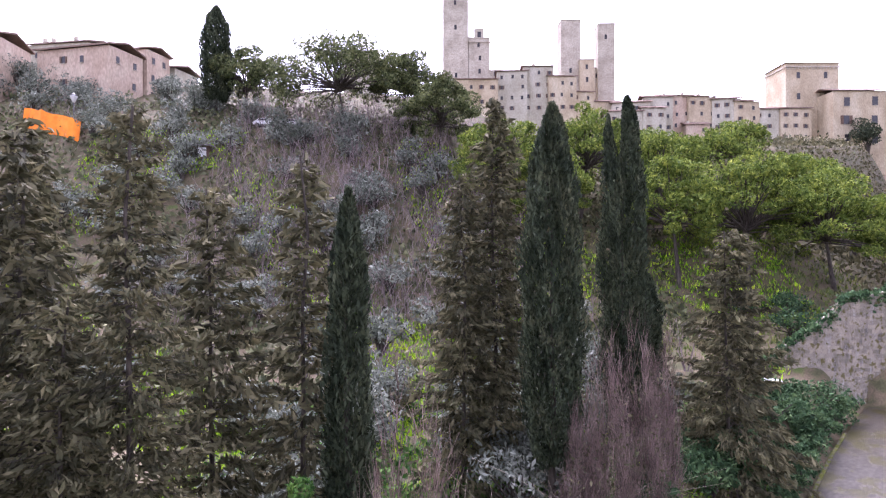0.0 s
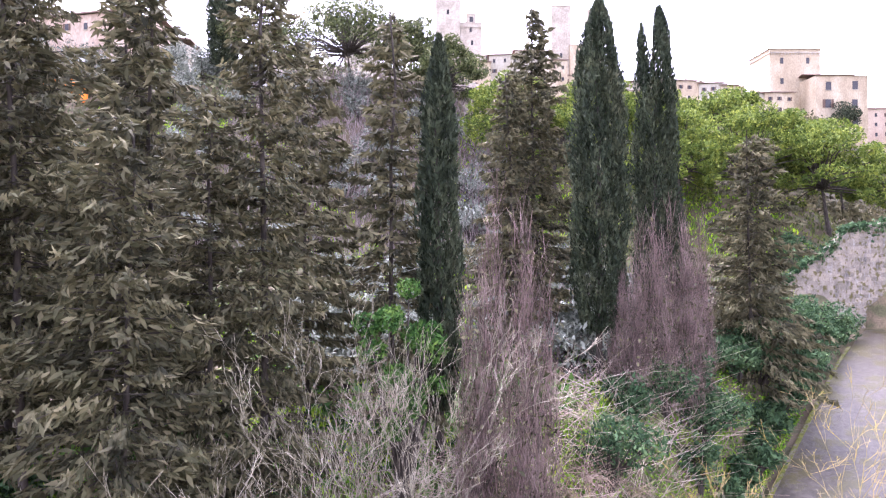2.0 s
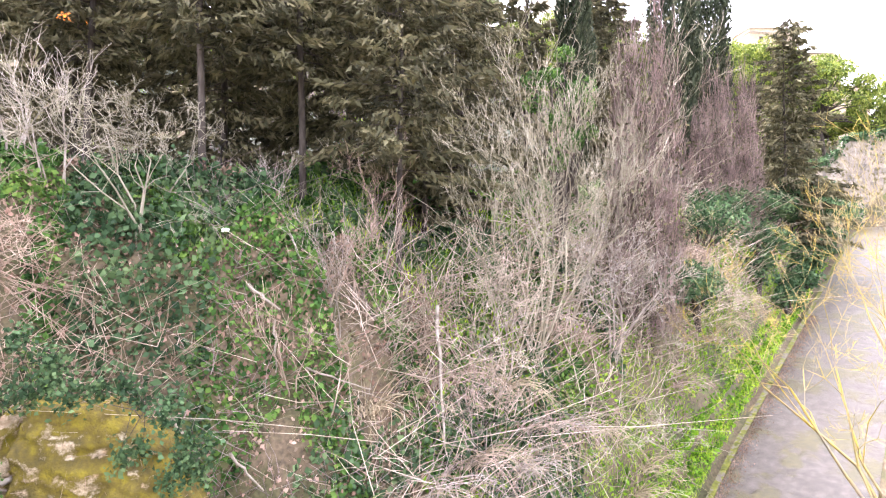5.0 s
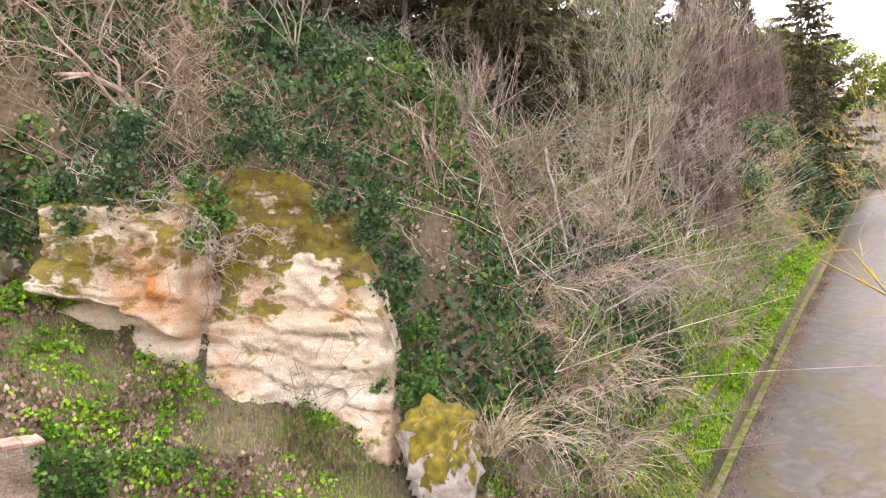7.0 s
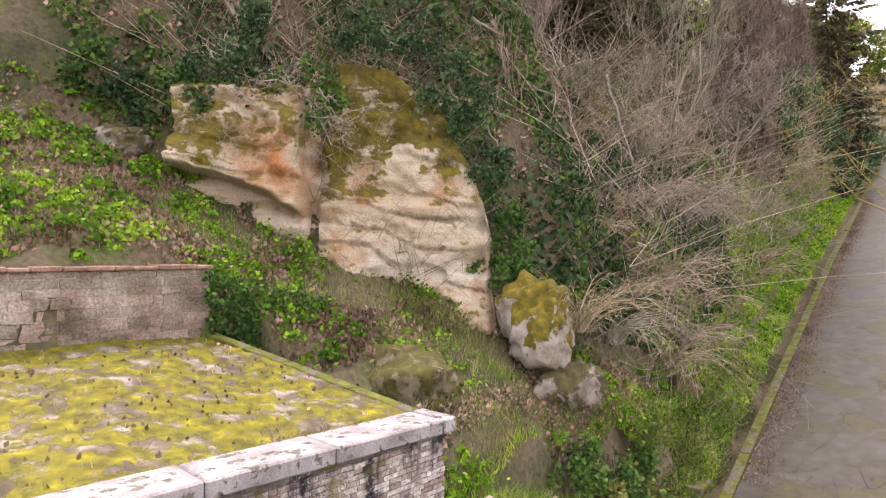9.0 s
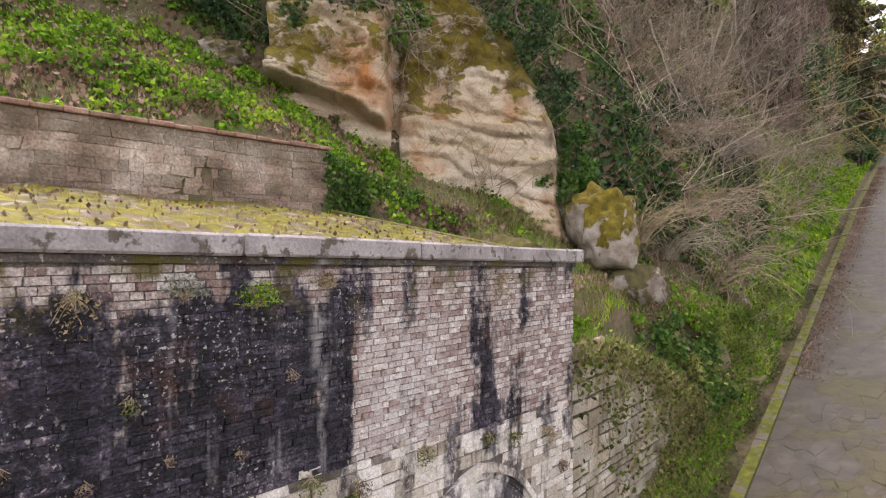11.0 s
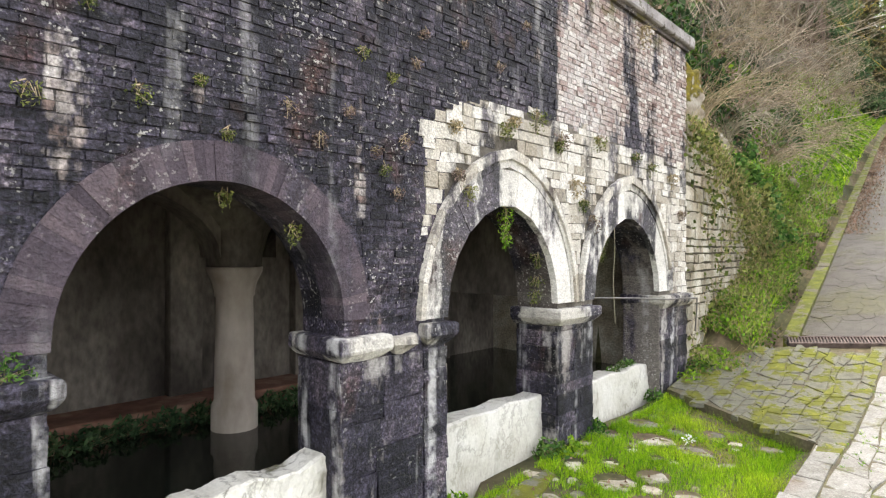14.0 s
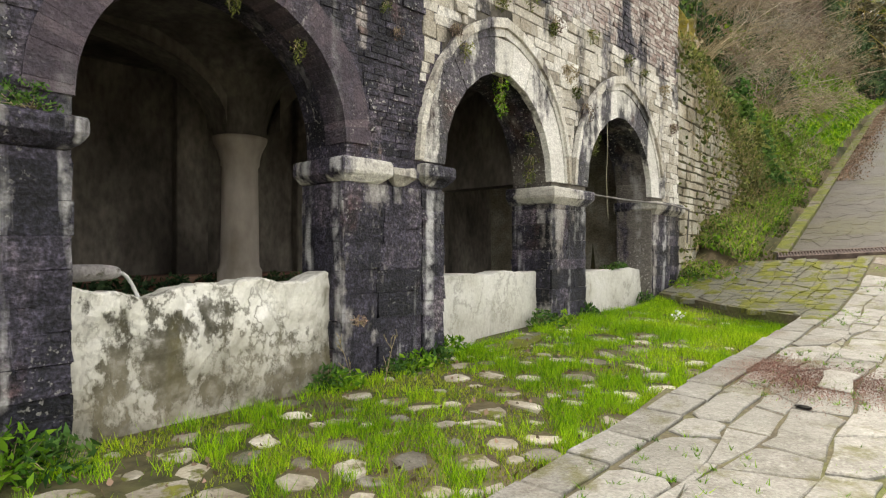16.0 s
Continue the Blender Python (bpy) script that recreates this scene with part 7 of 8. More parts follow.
def lay_flags(name, a0, a1, b0, b1, da, db, parent, material, rg, plan, own, th=0.05, jit=0.28, gap=0.012, lift=0.035, keep=None):
    """Irregular many-cornered flags over a strip; plan turns its two coordinates into x and y."""
    na, nb = int((a1 - a0) / da), max(1, int((b1 - b0) / db))
    ia, ib = np.meshgrid(np.arange(na), np.arange(nb), indexing="ij")
    A = a0 + (ia + 0.5 + 0.5 * (ib % 2) + rg.uniform(-jit, jit, ia.shape) * 1.2) * (a1 - a0) / na
    B = b0 + (ib + 0.5 + rg.uniform(-jit, jit, ia.shape)) * (b1 - b0) / nb
    C = np.stack([A.ravel(), B.ravel()], 1)
    C = C[rg.random(len(C)) > 0.13]
    # measure in units of a flag, so that cells keep the strip's proportions
    U = C / np.array([da, db])
    rest = bmesh.new()
    made = 0
    for i in np.argsort(rg.random(len(C)) + 0.02 * np.abs(C[:, 0])):
        if keep is not None and not keep(*C[i]):
            continue
        d = np.hypot(*(U - U[i]).T)
        near = np.argsort(d)[1:22]
        q = cut_cell(U[i], U[near[d[near] < 4]], 1.6)
        if len(q) < 3:
            continue
        q = np.array(q) * np.array([da, db])
        q[:, 1] = np.clip(q[:, 1], b0, b1)
        c = q.mean(0)
        r = np.hypot(*(q - c).T)
        q = c + (q - c) * np.clip(1 - (gap + 0.008) / np.maximum(r, 0.03), 0.3, 1)[:, None] + rg.normal(0, 0.006, q.shape)
        # drop corners that lie on top of one another
        q = np.array([p for k, p in enumerate(q) if np.hypot(*(p - q[k - 1])) > 0.025])
        if len(q) < 3:
            continue
        x, y = plan(q[:, 0], q[:, 1])
        P = np.stack([x, y, road_z(road_sl(x, y)[0])], 1)
        area = np.sum(P[:, 0] * np.roll(P[:, 1], -1) - np.roll(P[:, 0], -1) * P[:, 1])
        if area < 0:
            P = P[::-1]
        lf = lift + rg.normal(0, 0.005)
        if made < own:
            bm = bmesh.new()
            slab_bm(bm, P, lf, th, rg, 0.035)
            part(name, bm, material, parent)
            made += 1
        else:
            slab_bm(rest, P, lf, th, rg, 0.035)
    if rest.verts:
        ob = part(name + "_paving", rest, material, parent)
        ob["kind"] = "stuff"
    else:
        rest.free()


def lay_rows(name, a0, a1, b0, b1, parent, material, rg, plan, own, th=0.05, lift=0.024, keep=None, deep=(0.17, 0.36), long=(0.26, 0.74), gap=0.011):
    """Rough slabs in wavering rows, with slanted joints and knocked-off corners."""
    lines, b = [], b0
    while b < b1 - 0.1:
        lines.append((b, rg.uniform(0, 6), rg.uniform(0, 6)))
        b += rg.uniform(*deep)
    lines.append((b1, 0.0, 0.0))

    def at(j, a):
        b_, p1, p2 = lines[j]
        wave = 0.0 if j in (0, len(lines) - 1) else 1.0
        return b_ + wave * (0.055 * math.sin(1.4 * a + p1) + 0.028 * math.sin(4.3 * a + p2))

    rest, made = bmesh.new(), 0
    for j in range(len(lines) - 1):
        a, slant = a0 + rg.uniform(-0.3, 0), rg.normal(0, 0.05)
        while a < a1:
            ln, s2 = rg.uniform(*long), rg.normal(0, 0.06)
            e_ = a + ln
            mid = (a + e_) / 2 + rg.normal(0, 0.05)
            q = [(a - slant, at(j, a)), (mid, at(j, mid) + rg.normal(0, 0.008)), (e_ - s2, at(j, e_)), (e_ + s2, at(j + 1, e_)), (mid, at(j + 1, mid) + rg.normal(0, 0.008)), (a + slant, at(j + 1, a))]
            a, slant = e_, s2
            for c_ in (5, 3, 2, 0):
                if rg.random() < 0.3:
                    p_, o_, n_ = np.array(q[c_]), np.array(q[c_ - 1]), np.array(q[(c_ + 1) % len(q)])
                    t_ = rg.uniform(0.12, 0.35)
                    q[c_:c_ + 1] = [tuple(p_ + (o_ - p_) * t_), tuple(p_ + (n_ - p_) * t_)]
            q = np.array(q)
            c = q.mean(0)
            if keep is not None and not keep(*c):
                continue
            r = np.hypot(*(q - c).T)
            q = c + (q - c) * np.clip(1 - gap / np.maximum(r, 0.03), 0.4, 1)[:, None] + rg.normal(0, 0.005, q.shape)
            x, y = plan(q[:, 0], q[:, 1])
            P = np.stack([x, y, road_z(road_sl(x, y)[0])], 1)
            if np.sum(P[:, 0] * np.roll(P[:, 1], -1) - np.roll(P[:, 0], -1) * P[:, 1]) < 0:
                P = P[::-1]
            lf = lift + rg.normal(0, 0.005)
            if made < own:
                bm = bmesh.new()
                slab_bm(bm, P, lf, th, rg, 0.04)
                part(name, bm, material, parent)
                made += 1
            else:
                slab_bm(rest, P, lf, th, rg, 0.04)
    if rest.verts:
        part(name + "_paving", rest, material, parent)["kind"] = "stuff"
    else:
        rest.free()


FG = np.random.default_rng(31)
EDGE = 2.42   # the lawn's edge, parallel to the facade
above = lambda u, v: road_sl(*face_xy(u, v))[0] < -0.32 + 0.25 * max(0.0, road_sl(*face_xy(u, v))[1])
lay_rows("flagstone", -6.0, 9.2, EDGE + 0.30, 7.4, road, M_FLAG, FG, face_xy, 300, keep=above)
lay_flags("upper_flagstone", 1.0, 9.0, 0.16, RW, 0.36, 0.26, road, M_ROADFAR, FG, road_xy, 0, lift=0.016, gap=0.0)

# border row of long stones towards the grass
u_ = -6.0
while u_ < 5.0:
    ln = FG.uniform(0.34, 0.6)
    q = np.array([(u_, EDGE), (u_, EDGE + 0.28), (u_ + ln - 0.015, EDGE + 0.28), (u_ + ln - 0.015, EDGE)]) + FG.normal(0, 0.012, (4, 2))
    x, y = face_xy(q[:, 0], q[:, 1])
    bm = bmesh.new()
    slab_bm(bm, np.stack([x, y, road_z(road_sl(x, y)[0])], 1)[::-1], 0.035, 0.16, FG)
    part("border_stone", bm, M_FLAG, road)
    u_ += ln

# mossy kerb and ditch wall up the lane
s_ = 0.25
while s_ < 73:
    ln = FG.uniform(0.7, 1.3)
    c = [road_xy(s_, -0.12), road_xy(s_ + ln - 0.02, -0.12), road_xy(s_ + ln - 0.02, 0.13), road_xy(s_, 0.13)]
    P = np.array([(p[0], p[1], road_z(s_ + (ln if k in (1, 2) else 0))) for k, p in enumerate(c)])
    bm = bmesh.new()
    slab_bm(bm, P, 0.075 + FG.normal(0, 0.01), 0.4, FG, 0.06)
    part("kerb_stone", bm, M_KERB, road)
    s_ += ln

# steel drain grating across the lane, a little askew to it
gdir = Vector((*(RN + 0.25 * RD), 0.25 * 0.26)).normalized()
gup = Vector((*RD, 0.26)).normalized()
gnor = gdir.cross(gup).normalized()
gup = gnor.cross(gdir)
drain = new("drain_grating")
gx_, gy_ = road_xy(0.10, -0.02)
drain.matrix_world = Matrix(((gdir.x, gup.x, gnor.x, gx_), (gdir.y, gup.y, gnor.y, gy_), (gdir.z, gup.z, gnor.z, float(road_z(0.10)) + 0.045), (0, 0, 0, 1)))
tagged(drain, "rusty steel drain grating across the lane", "grating")
M_RUST = mat("rusty_steel", [(0.05, 0.04, 0.04), (0.12, 0.09, 0.08), (0.18, 0.14, 0.12)], scale=8, rough=0.6, metal=0.5, bump=0.2)
M_VOID = mat("dark_drain", [(0.01, 0.01, 0.01), (0.02, 0.018, 0.015)], scale=3, bump=0)
# solid strip close under the bars; its near-black colour stands for the hollow's shade
box("channel", (0, -0.15, -0.12), (5.3, 0.15, -0.022), M_VOID, drain)
for y0 in (-0.18, 0.14):
    box("frame_bar", (0, y0, -0.08), (5.3, y0 + 0.04, 0.02), M_RUST, drain)
barm = bpy.data.meshes.new("bar")
bm = bmesh.new()
box_bm(bm, (-0.011, -0.139, -0.02), (0.011, 0.139, 0.014))
bm.to_mesh(barm)
bm.free()
barm.materials.append(M_RUST)
for i in range(105):
    ob = new("bar", barm)
    ob.parent = drain
    ob.location = (0.03 + i * 0.05, 0, 0)

# raised mossy apron between the last pier and the grating
apron = new("paved_apron")
tagged(apron, "raised paved apron of small stones with bright moss", "pavement", kind="structure")
M_APRON = moss_stone("mossy_paving", [(0.10, 0.098, 0.075), (0.165, 0.16, 0.125), (0.25, 0.245, 0.20)], [(0.085, 0.09, 0.014), (0.135, 0.14, 0.016), (0.22, 0.22, 0.03)], 0.46, 3.0)


def on_apron(u, v):
    s, l = road_sl(*face_xy(u, v))
    return u > 6.02 - 0.46 * v and s < -0.25 + 0.2 * max(0, l) and l > -1.30 and v > 0.1


lay_rows("paving_stone", 4.7, 9.0, 0.08, EDGE + 0.29, apron, M_APRON, FG, face_xy, 250, th=0.07, lift=0.040, keep=on_apron, deep=(0.12, 0.22), long=(0.14, 0.36), gap=0.008)
v, f = [], []
for i in range(15):
    k_ = i / 14
    for vv in (0.06, 1.3, 2.71):
        uu_ = (6.02 - 0.46 * vv) * (1 - k_) + (7.6 if vv < 1 else 8.42 if vv < 2 else 8.55) * k_
        x, y = face_xy(uu_, vv)
        zz = float(road_z(road_sl(x, y)[0]))
        v += [(x, y, zz + 0.024), (x, y, zz - 0.35)]
for i in range(14):
    for j in range(2):
        a_, b_ = 6 * i + 2 * j, 6 * (i + 1) + 2 * j
        f.append((a_, a_ + 2, b_ + 2, b_))
    f += [(6 * i, 6 * i + 6, 6 * i + 7, 6 * i + 1), (6 * i + 4, 6 * i + 5, 6 * i + 11, 6 * i + 10)]
f += [(0, 1, 3, 2), (2, 3, 5, 4)]
obj_np("slab", v, f, M_ROADBED, apron)

# stone lid over the ditch beside the lane
x, y = road_xy(7.3, -0.8)
lid = empty("ditch_cover", x, y, float(road_z(7.3)) + 0.15, "stone slab lid over the roadside ditch", "slab", rz=51)
box("slab", (-0.45, -0.4, 0.0), (0.45, 0.35, 0.12), M_KERB, lid, 0.02)
for sg in (-0.45, 0.33):
    box("side_stone", (sg, -0.35, -0.5), (sg + 0.12, 0.3, -0.004), M_KERB, lid, 0.015)

# flat stones sunk in the grass
M_COBBLE = moss_stone("pale_cobble", [(0.18, 0.15, 0.11), (0.30, 0.27, 0.22), (0.46, 0.43, 0.38)], [(0.10, 0.11, 0.02), (0.15, 0.15, 0.03), (0.2, 0.2, 0.04)], 0.25, 4.0, vary=0.6)
cob = []
for k in range(9):
    bm = bmesh.new()
    n = 6 + k % 4
    rr = FG.uniform(0.62, 1.15, n)
    P = np.array([(rr[i] * math.cos(2 * math.pi * i / n), rr[i] * math.sin(2 * math.pi * i / n), 0) for i in range(n)])
    slab_bm(bm, P, 0.0, 0.5, FG, 0.16)
    for v_ in bm.verts:
        if v_.co.z > -0.005:
            v_.co.z += 0.12 + FG.normal(0, 0.035)
    me = bpy.data.meshes.new("cobble")
    bm.to_mesh(me)
    bm.free()
    me.materials.append(M_COBBLE)
    cob.append(me)
COBS = []
for k in range(1500):
    u_, v_ = FG.uniform(-4.5, 5.0), FG.uniform(0.12, EDGE - 0.12)
    if u_ > 6.0 - 0.46 * v_ - 0.3:
        continue
    x, y = face_xy(u_, v_)
    r = FG.uniform(0.06, 0.17) * (1.55 if FG.random() < 0.3 else 0.9)
    if any((x - a) ** 2 + (y - b) ** 2 < (r + c) ** 2 * 1.1 for a, b, c in COBS):
        continue
    dens = 0.5 + 0.5 * math.sin(1.7 * x + 2.0 * math.sin(1.1 * y)) * math.sin(1.5 * y)
    if FG.random() > (0.22 + 0.6 * dens) * np.interp(u_, [0.5, 2.2, 3.5], [1.0, 0.5, 0.2]):
        continue
    COBS.append((x, y, r))
for x, y, r in COBS[:230]:
    ob = new("cobble", cob[int(FG.integers(9))])
    ob.parent = ground
    ob.matrix_basis = Matrix.Translation((x, y, float(ground_z(x, y)) + FG.uniform(-0.006, 0.006))) @ Matrix.Rotation(FG.uniform(0, 6.28), 4, "Z") @ Matrix.Rotation(FG.normal(0, 0.06), 4, "X") @ Matrix.Diagonal((r * FG.uniform(1.0, 1.7), r, 0.06, 1))


foot_slab = obj_np("foot_slab", [(*face_xy(u, v), float(ground_z(*face_xy(u, v))) + dz) for dz in (0.022, -0.06) for u, v in ((1.1, 0.16), (1.12, 0.42), (1.4, 0.5), (1.75, 0.47), (2.12, 0.36), (2.18, 0.2))], [(0, 5, 4, 3, 2, 1)] + [(i, (i + 1) % 6, (i + 1) % 6 + 6, i + 6) for i in range(6)], M_APRON)
tagged(foot_slab, "worn grey stone slab at the foot of the parapet", "slab")


# ---- ground cover ----
def scatter(n, xr, yr, keep, rg):
    x, y = rg.uniform(*xr, n), rg.uniform(*yr, n)
    m = keep(x, y)
    x, y = x[m], y[m]
    return np.stack([x, y, ground_z(x, y)], 1)


def cover(name, pts, size, material, label, category, up=0.6, rg=RNG, lift=0.1, aspect=0.8, tuft=0):
    if tuft:
        # low domed plants of many leaves
        c = pts[::tuft]
        r = rg.uniform(0.08, 0.32, len(c)).repeat(tuft)
        pts = c.repeat(tuft, 0)
        o = rg.normal(0, 0.55, (len(pts), 2)) * r[:, None]
        pts = pts + np.concatenate([o, (0.05 + np.clip(r - np.hypot(*o.T), 0, 1) * rg.uniform(0.3, 1.2, len(pts)))[:, None]], 1)
    p = pts + np.stack([rg.normal(0, 0.05, len(pts)), rg.normal(0, 0.05, len(pts)), np.abs(rg.normal(0, lift, len(pts)))], 1)
    v, f = leaves_np(p, size, up, rg, aspect)
    return tagged(obj_np(name, v, f, material), label, category, kind="stuff")


def patch(x, y, k, ph=0.0):
    return np.sin(k * x + ph + 1.7 * np.sin(0.6 * k * y)) * np.sin(k * y * 0.9 - ph + 1.3 * np.sin(0.7 * k * x))


G = np.random.default_rng(41)


def hillside(x, y):
    s, l = road_sl(x, y)
    u, v = face_uv(x, y)
    q, _ = foot_q(x, y)
    rock = (x > -2.5) & (x < 5.2) & (q > 0.1) & (q < 1.0)
    return ((l < -1.38) & (s > -1.55) & (u > 7.05) | (v < -5.4) | (v < -4.97) & (u > 6.1)) & ~rock, s, l, q


def k_ivy(x, y):
    h, s, l, q = hillside(x, y)
    return h & (q > 0.2) & (q < 14)


cover("ivy_cover", scatter(130000, (-10, 16), (17, 31), lambda x, y: k_ivy(x, y) & (patch(x, y, 0.9, 0.7) + 0.4 * patch(x, y, 2.7, 1.2) > np.interp(x, [1, 4], [0.1, -0.35])), G), 0.17, M_IVY, "glossy green ivy covering the steep bank", "ivy", rg=G, lift=0.16)
cover("dark_ivy_cover", scatter(80000, (-8, 18), (17.5, 33), lambda x, y: k_ivy(x, y) & (patch(x, y, 0.6, 2.0) > np.interp(x, [1, 4], [0.25, -0.05])), G), 0.21, M_IVYDARK, "dark ivy in thick patches on the bank", "ivy", rg=G, lift=0.3)

cover("leaf_mould", scatter(30000, (-10, 14), (17, 27), k_ivy, G), 0.13, M_LITTER, "brown leaf mould and dead stems between the ivy", "leaf litter", rg=G, lift=0.07, up=1.4)


def k_bank(x, y):
    h, s, l, q = hillside(x, y)
    return (l < -0.5) & (l > -9) & (s > 9) & (s < 60) & (patch(x, y, 0.8, 1.0) > -0.8)


cover("bank_cover", scatter(160000, (10, 46), (17, 60), k_bank, G), 0.15, M_FRESH, "low green weeds on the roadside bank", "weeds", rg=G, lift=0.12)


def k_slope(x, y):
    h, s, l, q = hillside(x, y)
    return h & (q <= 0.4) & (q > -8) & (s < 12)


sl = scatter(80000, (-14, 13), (9, 21), lambda x, y: k_slope(x, y) & (patch(x, y, 1.3, 0.5) > 0.12), G)
cover("slope_weeds", sl, 0.085, M_FRESH, "low green weeds on the slope", "weeds", rg=G, lift=0.02, tuft=26)
sl = scatter(80000, (-14, 13), (9, 21), lambda x, y: k_slope(x, y) & (patch(x, y, 1.0, 2.5) > 0.05), G)
cover("fresh_weeds", sl, 0.10, M_FRESH, "bright fresh green leaves on the slope", "weeds", rg=G, lift=0.02, tuft=26)
sl = scatter(110000, (-14, 13), (9, 22), lambda x, y: k_slope(x, y) & (patch(x, y, 1.1, 4.0) > -0.35), G)
cover("leaf_litter", sl, 0.10, M_LITTER, "brown fallen leaves on the slope", "leaf litter", rg=G, lift=0.06, up=2.0)

# growth hanging over the bank wall
bu, bz = G.uniform(0, 9.5, 52000), G.uniform(0.2, 4.9, 52000)
btop = np.interp(bu, [0, 1.5, 3.0, 5.0, 6.0, 7.0, 8.5], [4.75, 4.6, 4.1, 3.2, 2.8, 2.5, 2.3])
bk = (bz < btop + 0.15) & (G.random(52000) < np.clip(0.004 + np.interp(bu, [0, 3.2, 4.2, 6.5, 9], [0, 0.0, 0.35, 0.75, 0.9]) + 0.75 * np.exp(-(btop - bz) / 0.42) + 0.2 * np.clip(patch(bu, bz, 2.2) - 0.2, 0, 1), 0, 1))
bx, by = road_xy(bu[bk] - 1.55, -1.36 + 0.09 + np.interp(bu[bk], [0, 2.5, 5], [0.03, 0.1, 0.35]) * G.random(int(bk.sum())))
bp_ = np.stack([bx, by, bz[bk]], 1)
half = len(bp_) // 2
cover("wall_creeper", bp_[:half], 0.08, M_WEED, "green creeper and weeds over the bank wall", "creeper", rg=G, lift=0.03)
v, f = blades_np(bp_[half:], 0.22, 0.006, G, 0.6)
tagged(obj_np("wall_grass", v, f, M_DRYGRASS), "dry grass tufts hanging over the bank wall", "grass", kind="stuff")

# weeds on the soil face above the bank wall and behind the terrace wall's end
cu = G.uniform(1.5, 14, 14000)
cx_, cy_ = road_xy(cu - 1.55, -1.7)
ctop, cg = np.interp(cu, [0, 1.5, 3.0, 5.0, 6.0, 7.0, 8.5], [4.75, 4.6, 4.1, 3.2, 2.8, 2.5, 2.3]), ground_z(cx_, cy_)
ctop = np.where(cu > 8, road_z(cu - 1.55), ctop)
cz = ctop - 0.15 + (np.maximum(cg, ctop) + 0.25 - ctop) * G.random(14000)
cx_, cy_ = road_xy(cu - 1.55, -1.38 - 0.45 * (cu < 6.8) * G.random(14000) + 0.12 * G.random(14000))
cp_ = np.stack([cx_, cy_, cz], 1)
cover("soil_creeper", cp_[:8000], 0.085, M_WEED, "low weeds covering the soil above the bank wall", "weeds", rg=G, lift=0.03)
v, f = blades_np(cp_[8000:], 0.26, 0.006, G, 0.7)
tagged(obj_np("soil_grass", v, f, M_FRESH), "grass hanging over the bank wall", "grass", kind="stuff")
eu = G.uniform(5.9, 8.6, 3500)
ex_, ey_ = face_xy(eu, -5.0)
eg = ground_z(*face_xy(eu, -5.3))
ex_, ey_ = face_xy(eu, -4.93 + 0.08 * G.random(3500))
cover("edge_creeper", np.stack([ex_, ey_, 6.2 + (eg - 6.1) * G.random(3500)], 1), 0.085, M_IVY, "ivy hanging down behind the roof", "ivy", rg=G, lift=0.03)
sl = scatter(18000, (-14, 13), (9, 21), k_slope, G)
cover("thin_weeds", sl, 0.06, M_WEED, "thin low weeds over the whole slope", "weeds", rg=G, lift=0.06)

# weeds that fill the foot of the bank down to the ditch
s_, m_ = G.uniform(-1.4, 14, 30000), G.uniform(0.38, 1.5, 30000)
x, y = road_xy(s_, -m_)
hz = ground_z(x, y) + np.interp(m_, [0.38, 1.4], [0.0, 0.32]) * G.random(30000) * (0.8 + 0.4 * np.sin(3 * s_))
pp = np.stack([x, y, hz], 1)
v, f = blades_np(pp[10000:18000], 0.26, 0.005, G, 0.6)
tagged(obj_np("dry_ditch_grass", v, f, M_DRYGRASS), "dry straw grass along the ditch", "grass", kind="stuff")
cover("ditch_weeds", pp[:10000], 0.07, M_WEED, "leafy green weeds along the ditch", "weeds", rg=G, lift=0.05)
cover("fresh_ditch_weeds", pp[18000:], 0.065, M_FRESH, "bright green weeds along the ditch", "weeds", rg=G, lift=0.06)

# strip of litter along the kerb
s_, l_ = G.uniform(8, 45, 7000), np.abs(G.normal(0, 0.28, 7000)) + 0.15
x, y = road_xy(s_, l_)
cover("kerb_litter", np.stack([x, y, road_z(s_) + 0.04], 1), 0.05, M_LITTER, "pinkish fallen leaves along the kerb", "leaf litter", rg=G, lift=0.01, up=3.0)
M_BUDS = leaf_mat("reddish_litter", (0.15, 0.075, 0.058), (0.24, 0.135, 0.105), (0.34, 0.215, 0.175), through=0)
u_, v_ = G.normal(1.68, 0.3, 30000), 2.55 + np.abs(G.normal(0, 1.1, 30000))
x, y = face_xy(u_ + 0.12 * np.sin(3 * v_) + 0.10 * np.sin(7 * v_ + 1), v_)
cover("pavement_litter", np.stack([x, y, road_z(road_sl(x, y)[0]) + 0.028], 1), 0.012, M_BUDS, "reddish plant litter on the flagstones", "leaf litter", rg=G, lift=0.003, up=0.6, aspect=0.3)


def grass(name, pts, h, w, material, label, rg=G):
    v, f = blades_np(pts, h, w, rg)
    return tagged(obj_np(name, v, f, material), label, "grass", kind="stuff")


def k_front(x, y):
    s, l = road_sl(x, y)
    u, v = face_uv(x, y)
    return (v < EDGE - 0.02) & (v > 0.05) & (u > -6) & (u < 6.0 - 0.46 * v)


